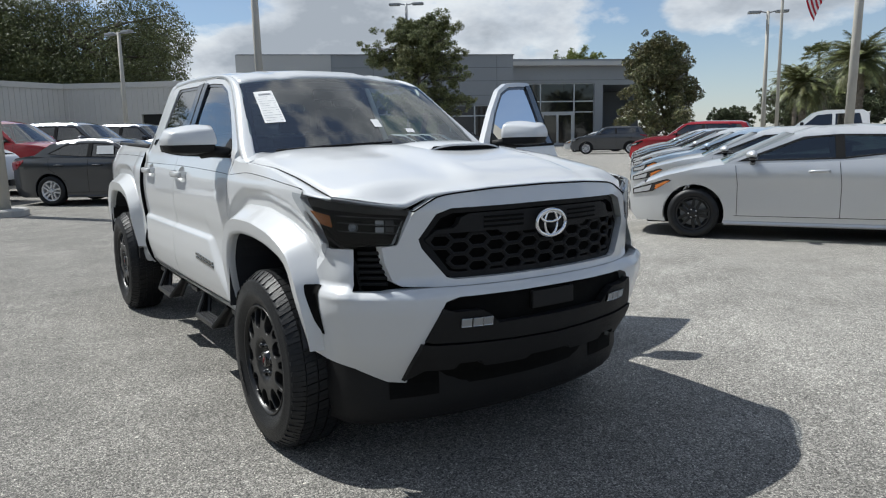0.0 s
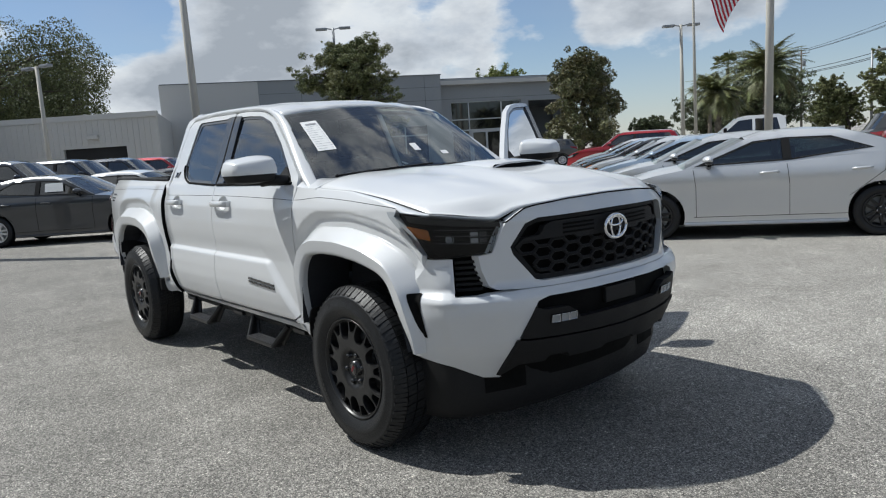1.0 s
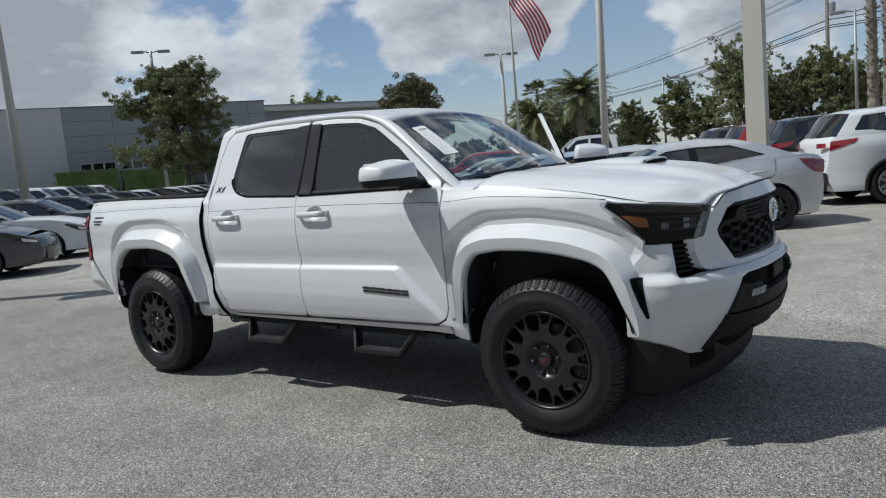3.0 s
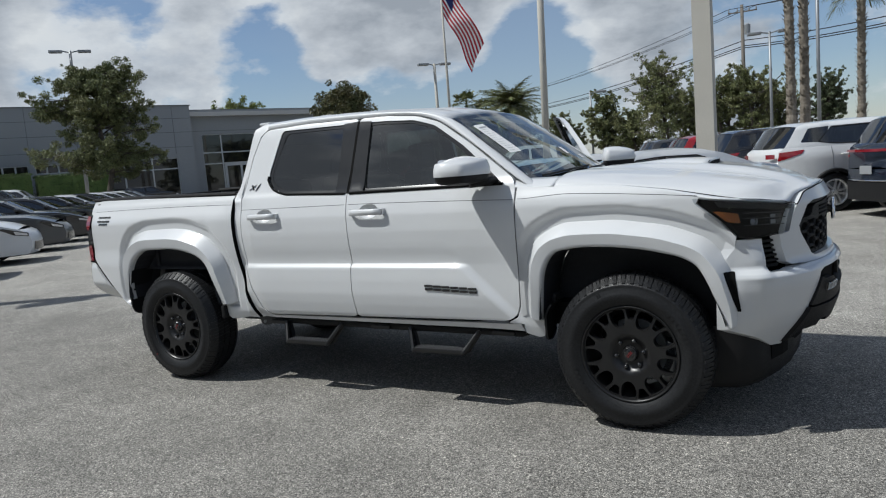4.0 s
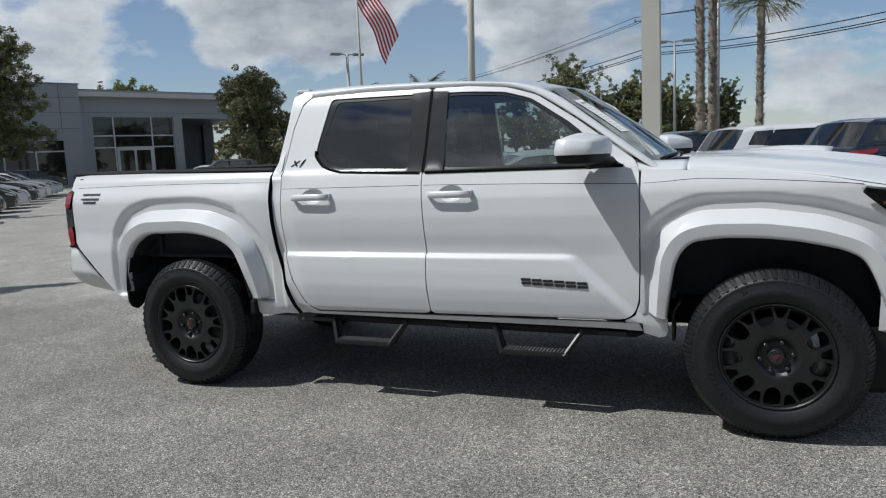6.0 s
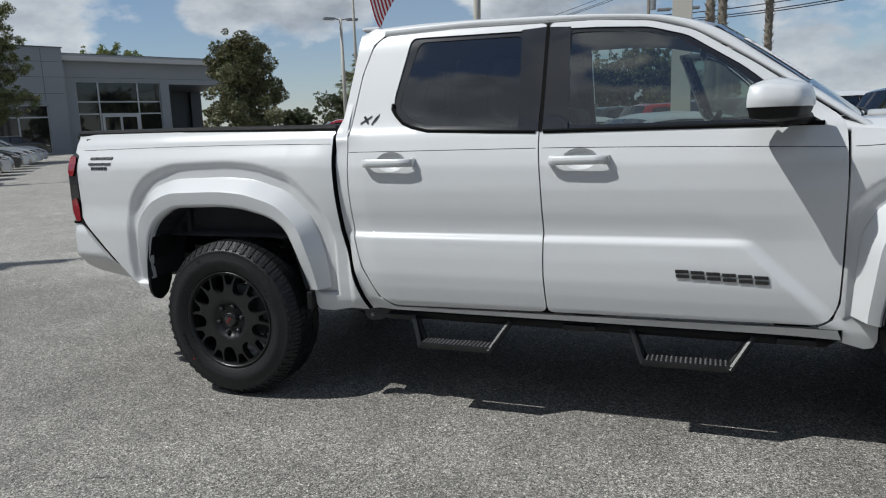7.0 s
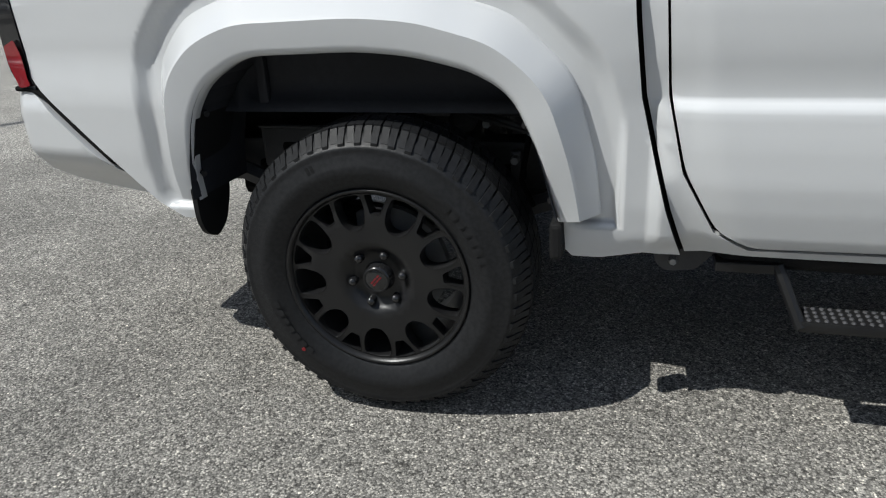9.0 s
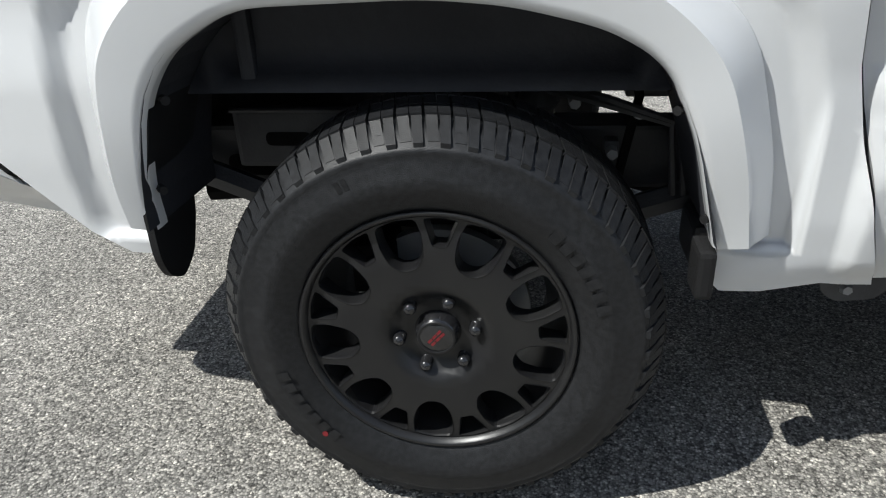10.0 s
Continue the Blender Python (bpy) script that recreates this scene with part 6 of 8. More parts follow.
        for x, yo, zo in [(x, truck_y(x, z) - 0.002, z) for x, z in dense([(2.96, 1.2585), (3.30, 1.2425), (3.55, 1.2055), (3.70, 1.168)], 0.07, False)] + [(3.76, 0.856, 1.158), (3.82, 0.843, 1.150), (3.86, 0.823, 1.143), (3.89, 0.797, 1.138)]:
            xi = x if x < 3.7 else 3.70 + (x - 3.70) * 0.86
            yi, zi = 0.790, HOOD_EDGE(xi) - 0.001
            if x < 3.70:
                row = [(x, s * (yo + 0.001), zo - 0.006), (x, s * yo, zo)]
            else:
                row = [(x - 0.035, s * (yo - 0.035), zo - 0.004), (x, s * yo, zo + 0.002)]
            for q in (0.3, 0.65, 1.0):
                row.append((x + (xi - x) * q, s * (yo + (yi - yo) * q), zo + (zi - zo) * q + 0.006 * math.sin(math.pi * q)))
            row.append((xi, s * (yi - 0.001), zi - 0.025))
            rows.append(row)
        part("wing_top", grid_surface(rows), "white_paint", truck, smooth=True)
        part("hood_seam", tube([(x, s * 0.7875, HOOD_EDGE(x) - 0.0005) for x in np.linspace(2.96, 3.86, 24)], 0.0034, 6), "void", truck)
        FRONT_FLARE[s] = part("wheel_arch_flare", flare(s, F_OUT, F_IN, 0.925), "white_paint", truck)
        # trim fixings in the arches
        for x, z in ((-0.447, 0.82), (-0.487, 0.66), (0.392, 0.80), (0.452, 0.62)):
            part("trim_clip", tube([(x, s * 0.86, z), (x + (0.012 if x < 0 else -0.012), s * 0.872, z)], 0.008, 8), "black_plastic", truck)
        # waist crease: its shade drawn as a thin dark line from tail to headlight
        for x0, x1, zf in ((-1.02, 0.59, lambda x: 1.262 + 0.008 * math.sin((x + 1.02) * 1.9)), (0.68, 1.57, lambda x: 1.222), (1.60, 2.73, lambda x: 1.222 - 0.020 * ((x - 1.60) / 1.13) ** 1.5), (2.76, 3.69, lambda x: 1.204 + 0.020 * smoothstep(2.76, 3.05, x) - 0.048 * ((x - 2.76) / 0.93) ** 1.8)):
            pts = [(x, s * (truck_y(x, zf(x)) - 0.001), zf(x)) for x in np.linspace(x0, x1, 26)]
            part("crease_shade", tube(pts, 0.0019, 5), "void", truck)
        # inner liners: an arch strip, an inner wall above the tyre, and at the rear a hanging flap
        for xc in HUB_X:
            out = R_IN if xc == 0 else F_IN
            pts = resample(out, 30)
            rows = [[(x, s * y, z + (0.01 if y > 0.7 else 0.0)) for y in (0.905, 0.62)] for x, z in pts]
            part("wheel_liner", grid_surface(rows), "liner", truck)
            if xc:
                part("liner_wall", sheet([tuple(p) for p in pts] + [(pts[-1][0], 0.5), (pts[0][0], 0.5)], lambda x, z: (x, s * 0.60, z), 0.2), "liner", truck)
                continue
            high = [tuple(p) for p in pts if p[1] > 0.80]
            part("liner_wall", sheet([(high[0][0], 0.802)] + high + [(high[-1][0], 0.802)], lambda x, z: (x, s * (0.712 + 0.05 * smoothstep(0.84, 0.80, z)), z), 0.05), "liner", truck)
            for x0 in (-0.36,):
                part("bed_rib", box(x0, x0 + 0.03, min(s * 0.705, s * 0.735), max(s * 0.705, s * 0.735), 0.81, 0.955, 0.008), "liner", truck)
        flap = rounded([(0.888, 0.83), (0.888, 0.53), (0.868, 0.485), (0.82, 0.458), (0.765, 0.485), (0.725, 0.56), (0.69, 0.83)], 0.02, 3)
        part("mud_guard", sheet(flap, lambda y, z: (-0.502 + 0.045 * smoothstep(0.62, 0.84, z), s * y, z), 0.04, (), (-0.014, 0, 0)), "black_plastic", truck, "black plastic mud guard")
        flap = rounded([(0.882, 0.64), (0.882, 0.47), (0.862, 0.436), (0.80, 0.430), (0.74, 0.46), (0.72, 0.64)], 0.02, 3)
        part("mud_guard", sheet(flap, lambda y, z: (2.892 + 0.03 * smoothstep(0.58, 0.64, z), s * y, z), 0.04, (), (0.012, 0, 0)), "black_plastic", truck, "black plastic mud guard")
        # added box, mostly hidden, blocks light that would notch the ground shadow
        part("shadow_block", box(0.47, 0.74, min(s * 0.55, s * 0.69), max(s * 0.55, s * 0.69), 0.425, 0.52, 0.012), "running_gear", truck)
        part("liner_tab", box(0.440, 0.472, min(s * 0.80, s * 0.875), max(s * 0.80, s * 0.875), 0.468, 0.56, 0.010), "black_plastic", truck)
        # badges as plain raised shapes
        def bars(x0, z0, lean, strokes, off, mat_name, label, tall, wide):
            """Plain raised bars within a slanted field."""
            for u0, u1, v0, v1 in strokes:
                quad = [(x0 + wide * u + lean * v * tall, z0 + tall * v) for u, v in ((u0, v0), (u1, v0), (u1, v1), (u0, v1))]
                part("badge", sheet(quad, flank(s, off), 0.03, (), (0, -s * (off + 0.002), 0)), mat_name, truck, label)
        for k in range(6):
            bars(2.150 + 0.058 * k, 0.700 - 0.0028 * k, -0.16, ((0.0, 0.93, 0.60, 1.0), (0.0, 0.93, 0.0, 0.40)), 0.006, "gloss_black", "black raised badge bar", 0.032, 0.054)
        for k in range(3):
            bars(-0.950 + 0.062 * k, 1.184, 0.25, ((0.0, 0.93, 0.72, 1.0), (0.0, 0.93, 0.0, 0.28)), 0.005, "running_gear", "dark raised badge bar", 0.042, 0.060)
        bars(-0.925, 1.160, 0.1, [(0.21 * k, 0.21 * k + 0.15, 0.0, 1.0) for k in range(5)], 0.004, "gloss_black", "black raised badge bar", 0.014, 0.130)
        for x0, z0, x1, z1, wd in ((0.722, 1.355, 0.770, 1.383, 0.008), (0.738, 1.384, 0.758, 1.355, 0.007), (0.780, 1.356, 0.796, 1.383, 0.020)):
            part("badge", sheet([(x0, z0 - wd / 2), (x1, z1 - wd / 2), (x1 + wd, z1 + wd / 2), (x0 + wd, z0 + wd / 2)], flank(s, 0.006), 0.03, (), (0, -s * 0.008, 0)), "gloss_black", truck, "black raised badge stroke")


build_truck_sides()


def build_door(s, front):
    """A door: skin with the window hole, black surround, pane, handle, inner trim; the front one carries the mirror."""
    if front:
        top = [(1.588, 1.756), (1.80, 1.752), (2.02, 1.730), (2.19, 1.678), (2.42, 1.530), (2.715, 1.315)]
        outline = top + [(2.735, 1.27), (2.740, 1.06), (2.738, 0.78), (2.733, 0.62), (2.712, 0.557), (2.66, 0.530), (1.624, 0.520), (1.612, 0.69), (1.612, 0.85), (1.601, 1.05), (1.585, 1.24)]
        hole = [(1.600, 1.292), (1.592, 1.728), (1.80, 1.722), (2.01, 1.706), (2.165, 1.660), (2.38, 1.520), (2.645, 1.300)]
        pane = [(1.700, 1.312), (1.682, 1.706), (1.80, 1.703), (2.00, 1.688), (2.145, 1.645), (2.33, 1.525), (2.50, 1.385), (2.53, 1.312)]
        hx = 1.76
    else:
        outline = [(0.684, 1.07), (0.674, 1.30), (0.706, 1.58), (0.746, 1.715), (0.795, 1.756), (1.15, 1.766), (1.582, 1.756), (1.579, 1.24), (1.595, 1.05), (1.606, 0.85), (1.606, 0.69), (1.618, 0.520), (0.900, 0.508), (0.820, 0.551), (0.741, 0.694), (0.701, 0.86)]
        hole = [(0.935, 1.738), (1.566, 1.728), (1.561, 1.292), (1.07, 1.310), (0.945, 1.345), (0.885, 1.405), (0.882, 1.46)]
        pane = [(0.978, 1.716), (1.472, 1.708), (1.490, 1.312), (1.08, 1.331), (0.965, 1.365), (0.915, 1.415), (0.912, 1.46)]
        hx = 0.90
    outline, hole, pane = rounded(outline, 0.03, 3), rounded(hole, 0.03, 3), rounded(pane, 0.03, 3)
    hz = 1.172
    cup_rim = [(hx + 0.072 * math.cos(a), hz + 0.004 + 0.044 * math.sin(a)) for a in (2 * math.pi * k / 28 for k in range(28))]
    door = part("front_door" if front else "rear_door", sheet(outline, flank(s), 0.016 if front else 0.024, [hole, cup_rim], (0, -s * 0.035, 0), levels=LEVELS), "white_paint", truck)
    part("window_trim", sheet(hole, flank(s, -0.007), 0.05, [pane], (0, -s * 0.02, 0)), "gloss_black", door, "black window surround")
    gl = part("side_window", sheet(pane, lambda x, z: (x, s * (0.752 - 0.40 * (z - 1.33) - 0.12 * (z - 1.52) ** 2), z), 0.06), "glass_front" if front else "glass_dark", door, "tinted side window")
    gl.visible_shadow = True
    post = [(1.5885, 1.294), (1.592, 1.738), (1.684, 1.732), (1.702, 1.294)] if front else [(1.468, 1.735), (1.578, 1.740), (1.576, 1.294), (1.488, 1.294)]
    part("door_pillar", sheet(post, flank(s, 0.003), 0.05, (), (0, -s * 0.02, 0)), "gloss_black", door, "black door pillar trim")
    if front:
        part("pillar_seal", sheet([(1.577, 1.292), (1.577, 1.744), (1.593, 1.744), (1.593, 1.292)], flank(s, 0.0045), 0.05), "void", door, "black rubber seal between the doors")
    # a dark weather strip along the waist
    sill = [(1.60, 1.291), (2.66, 1.291)] if front else [(1.565, 1.290), (1.07, 1.308), (0.99, 1.326), (0.938, 1.348), (0.90, 1.384), (0.881, 1.410), (0.880, 1.435)]
    part("weather_strip", tube([(x, s * (truck_y(x, z) + 0.001), z) for x, z in dense(sill, 0.06, False)], 0.0095 if front else 0.008, 6), "void", door)
    # handle over a shallow cup
    y = truck_y(hx, hz)
    rows = []
    for r in (1.02, 0.97, 0.85, 0.65, 0.4, 0.15, 0.01):
        ring = [(hx + 0.072 * r * math.cos(a), hz + 0.004 + 0.044 * r * math.sin(a)) for a in (2 * math.pi * k / 28 for k in range(29))]
        rows.append([(x, s * (truck_y(x, z) - 0.001 - 0.030 * math.sqrt(max(0, 1 - min(1, r) ** 2))), z) for x, z in ring])
    cup = grid_surface(rows)
    part("handle_cup", cup, "white_paint", door, smooth=True)
    bm = bmesh.new()
    path = [(hx - 0.128, y - 0.004), (hx - 0.122, y + 0.030), (hx - 0.10, y + 0.038), (hx + 0.06, y + 0.040), (hx + 0.112, y + 0.034), (hx + 0.118, y - 0.004)]
    rows = []
    for px, py in path:
        rows.append([(px, s * (py + 0.010 * math.cos(a)), hz + 0.019 * math.sin(a)) for a in (2 * math.pi * k / 12 for k in range(13))])
    grid_surface(rows, bm)
    part("door_handle", bm, "white_paint", door, smooth=True)
    part("handle_end", box(hx + 0.108, hx + 0.124, min(s * (y - 0.01), s * (y + 0.030)), max(s * (y - 0.01), s * (y + 0.030)), hz - 0.019, hz + 0.019, 0.005), "silver_paint", door)
    # inner trim
    inner = [(p[0] * 0.97 + 0.03 * (2.15 if front else 1.15), p[1]) for p in outline if p[1] < 1.30]
    part("door_card", sheet(inner, flank(s, -0.055), 0.12, (), (0, -s * 0.03, 0)), "interior", door)
    if front:
        # mirror: a wide white shell over a black foot
        cx, cy, cz = 2.470, s * 0.955, 1.370
        bm = bmesh.new()
        bmesh.ops.create_cube(bm, size=2.0)
        bmesh.ops.subdivide_edges(bm, edges=bm.edges[:], cuts=7, use_grid_fill=True)
        for v in bm.verts:
            p = v.co.normalized() * max(abs(v.co.x), abs(v.co.y), abs(v.co.z)) * 0.50 * 1.20 + v.co * 0.42
            top = 1.0 - 0.25 * max(0, p.z) * (1 if s * p.y * s > 0.2 else 0.6)
            v.co = Vector((cx + 0.01 + p.x * (0.122 if p.x > 0 else 0.078) - 0.04 * p.y, cy + s * p.y * 0.13, cz + 0.002 + p.z * (0.082 if p.z > 0 else 0.072) - 0.016 * p.y * max(0, p.z) - 0.020 * max(0, p.x) * max(0, p.z)))
        keep = bm.copy()
        bmesh.ops.bisect_plane(bm, geom=bm.verts[:] + bm.edges[:] + bm.faces[:], plane_co=(cx, cy, cz - 0.016), plane_no=(0, 0, 1), clear_inner=True)
        mir = part("door_mirror", bm, "white_paint", door, "white mirror shell with a black foot", smooth=True)
        bmesh.ops.bisect_plane(keep, geom=keep.verts[:] + keep.edges[:] + keep.faces[:], plane_co=(cx, cy, cz - 0.018), plane_no=(0, 0, 1), clear_outer=True)
        for v in keep.verts:
            v.co = Vector((cx, cy, cz)) + (v.co - Vector((cx, cy, cz))) * 0.97
        part("mirror_foot", keep, "black_plastic", door, smooth=True)
        bm = bmesh.new()
        add_tube(bm, [(cx + 0.04, cy - s * 0.06, cz - 0.055), (2.575, s * 0.83, 1.318), (2.60, s * 0.775, 1.312)], [0.036, 0.028, 0.026], 10)
        part("mirror_arm", bm, "black_plastic", door, smooth=True)
        tri = rounded([(2.44, 1.305), (2.52, 1.385), (2.655, 1.296)], 0.01, 3)
        part("mirror_base", sheet(tri, flank(s, 0.002), 0.05, (), (0, -s * 0.02, 0)), "black_plastic", door)
        part("mirror_glass", sheet(rounded([(cy - 0.10, cz - 0.06), (cy - 0.10, cz + 0.075), (cy + 0.10, cz + 0.075), (cy + 0.10, cz - 0.06)], 0.03, 4), lambda u, v: (cx - 0.064, u, v), 0.1), "chrome", door)
    return door


for s in (-1, 1):
    build_door(s, False)
    d = build_door(s, True)
    if s > 0:
        hinge = Matrix.Translation((2.74, 0.80, 0))
        d.matrix_local = hinge @ Matrix.Rotation(radians(-64), 4, "Z") @ hinge.inverted()


def build_cab():
    n = 14
    # roof with a gentle crown and two shallow channels
    edge = [(0.672, 1.772), (0.70, 1.797), (0.95, 1.803), (1.2, 1.800), (1.58, 1.785), (2.03, 1.750), (2.14, 1.722), (2.25, 1.690)]
    rows = []
    for x, z in dense(edge, 0.08, False):
        w = house_prof(z - 0.035) - 0.028
        row = []
        for k in range(-n, n + 1):
            q = k / n
            zz = z + 0.045 * (1 - abs(q) ** 2.6) - 0.010 * math.exp(-((abs(q) - 0.55) / 0.08) ** 2) - 0.014 * (abs(q) > 0.98)
            row.append((x + 0.048 * (1 - q * q) * smoothstep(1.9, 2.25, x) - 0.03 * (1 - q * q) * (x < 0.68), w * q, zz))
        rows.append(row)
    part("roof", thicken(grid_surface(rows), 0.02), "white_paint", truck, smooth=True)
    # rear roof lip
    part("roof_lip", box(0.625, 0.72, -0.49, 0.49, 1.800, 1.822, 0.010), "white_paint", truck)
    for s in (-1, 1):
        # cant rail between door top and roof, and the screen pillar
        top = [(0.79, 1.766), (1.2, 1.777), (1.58, 1.767), (1.80, 1.763), (2.02, 1.745), (2.12, 1.718), (2.20, 1.690), (2.43, 1.542), (2.73, 1.325)]
        scr = [(0.79, 1.800, 0.553), (1.2, 1.80, 0.553), (1.58, 1.79, 0.56), (1.80, 1.777, 0.563), (2.03, 1.755, 0.575), (2.16, 1.732, 0.580), (2.275, 1.692, 0.592), (2.52, 1.512, 0.632), (2.80, 1.300, 0.712)]
        A = np.array([(x, truck_y(x, z - 0.006) - 0.0015, z - 0.006) for x, z in top] + [(2.80, 0.775, 1.272)])
        B = np.array([(x, y, z) for x, z, y in scr] + [(2.87, 0.718, 1.255)])
        d = np.r_[0, np.cumsum(np.linalg.norm(np.diff(A, axis=0), axis=1))]
        ts = np.linspace(0, d[-1], 64)
        A, B = [np.stack([np.interp(ts, d, P[:, k]) for k in range(3)], 1) for P in (A, B)]
        for P in (A, B):
            for r in range(6):
                P[1:-1] = (P[:-2] + 2 * P[1:-1] + P[2:]) / 4
        rows = []
        for a, b in zip(A, B):
            c = (a + b) / 2 + np.array((0.006, 0.020, 0.016))
            curve = [(1 - q) ** 2 * a + 2 * q * (1 - q) * c + q * q * b for q in (0, 0.15, 0.35, 0.55, 0.75, 0.9, 1.0)]
            pts = [a + np.array((0, -0.03, -0.004))] + curve + [b + np.array((-0.02, -0.02, -0.02))]
            rows.append([(p[0], s * p[1], p[2]) for p in pts])
        part("screen_pillar", grid_surface(rows), "white_paint", truck, smooth=True)
    # windscreen
    rows = []
    for k in range(11):
        v = k / 10
        row = []
        for j in range(-12, 13):
            q = j / 12
            bx, bz, bw = 2.890 - 0.100 * q * q, 1.316 - 0.018 * q * q, 0.712
            tx, tz, tw = 2.322 - 0.050 * q * q, 1.732 - 0.04 * q * q, 0.592
            row.append((bx + (tx - bx) * v, (bw + (tw - bw) * v) * q, bz + (tz - bz) * v + 0.012 * math.sin(math.pi * v)))
        rows.append(row)
    ws = part("windscreen", grid_surface(rows), "glass_screen", truck, "tinted windscreen with paper sticker", smooth=True)

    def on_screen(q, v, lift=0.006):
        bx, bz, bw = 2.890 - 0.100 * q * q, 1.316 - 0.018 * q * q, 0.712
        tx, tz, tw = 2.322 - 0.050 * q * q, 1.732 - 0.04 * q * q, 0.592
        p = Vector((bx + (tx - bx) * v, (bw + (tw - bw) * v) * q, bz + (tz - bz) * v + 0.012 * math.sin(math.pi * v)))
        return p + Vector((0.57, 0, 0.8)) * lift

    band_rows = [[on_screen(q, v, -0.004) for q in np.linspace(-1, 1, 25)] for v in (0.0, 0.035, 0.07)]
    part("screen_border", grid_surface(band_rows), "void", ws)
    band_rows = [[on_screen(q, v, -0.004) for q in np.linspace(-1, 1, 25)] for v in (0.95, 1.0)]
    part("screen_border", grid_surface(band_rows), "void", ws)
    for s in (-1, 1):
        band_rows = [[on_screen(s * q, v, -0.004) for v in np.linspace(0, 1, 12)] for q in (0.955, 1.0)]
        part("screen_border", grid_surface(band_rows), "void", ws)
    # window sticker: a tall sheet with lines of small print
    st = part("window_sticker", grid_surface([[on_screen(-0.90 + 0.165 * a + 0.03 * (1 - b), 0.36 + 0.46 * b, 0.003) for a in (0, 0.25, 0.5, 0.75, 1.0)] for b in np.linspace(0, 1, 9)]), "paper", ws, "white price sheet with lines of print")
    for r in range(12):
        v0 = 0.385 + 0.034 * r
        hgt = 0.020 if r == 11 else 0.0045
        for a0, a1 in ((0.08, 0.55 + 0.1 * ((r * 7) % 3)), (0.78, 0.92)) if r < 11 else ((0.2, 0.85),):
            b0 = (v0 - 0.36) / 0.46
            part("print_bar", grid_surface([[on_screen(-0.90 + 0.165 * a + 0.03 * (1 - b0), v0 + h, 0.0055) for a in (a0, (a0 + a1) / 2, a1)] for h in (0, hgt)]), "ink", st)
    for q0, v0, dq, dv in ((0.02, 0.25, 0.07, 0.10), (0.30, 0.18, 0.08, 0.05)):
        part("windscreen_tag", grid_surface([[on_screen(q0 + dq * a, v0 + dv * b, 0.003) for a in (0, 1)] for b in (0, 1)]), "paper", ws, "small white paper tag")
    # wipers and cowl
    part("cowl", grid_surface([[(2.80 + 0.115 * (1 - q * q) + 0.033 * r + (0.12 * abs(q) ** 2 * r / 6), 0.675 * q, 1.300 - 0.006 * r - 0.02 * q * q) for q in np.linspace(-1, 1, 21)] for r in range(7)]), "black_plastic", truck)
    for y0, y1 in ((-0.60, 0.05), (0.02, 0.58)):
        part("wiper", tube([on_screen(y0 / 0.71 + (y1 - y0) / 0.71 * q, 0.008 + 0.035 * q, 0.012) for q in (0, 0.3, 0.6, 1)], 0.006, 6), "black_plastic", truck)
    # cab back wall with its window
    bw = rounded([(-0.48, 1.40), (-0.46, 1.66), (0.46, 1.66), (0.48, 1.40)], 0.04, 4)
    wall = [(-0.80, 0.60), (-0.79, 1.29), (-0.56, 1.76), (-0.50, 1.79), (0.50, 1.79), (0.56, 1.76), (0.79, 1.29), (0.80, 0.60)]
    part("cab_back", sheet(wall, lambda y, z: (0.632 + 0.05 * smoothstep(1.3, 1.78, z), y, z), 0.12, [bw], (0.03, 0, 0)), "white_paint", truck)
    part("rear_window", sheet(bw, lambda y, z: (0.645 + 0.05 * smoothstep(1.3, 1.78, z), y, z), 0.2), "glass_dark", truck)
    part("antenna", box(0.80, 0.90, -0.02, 0.02, 1.845, 1.868, 0.009), "white_paint", truck, "small roof aerial fin")


build_cab()


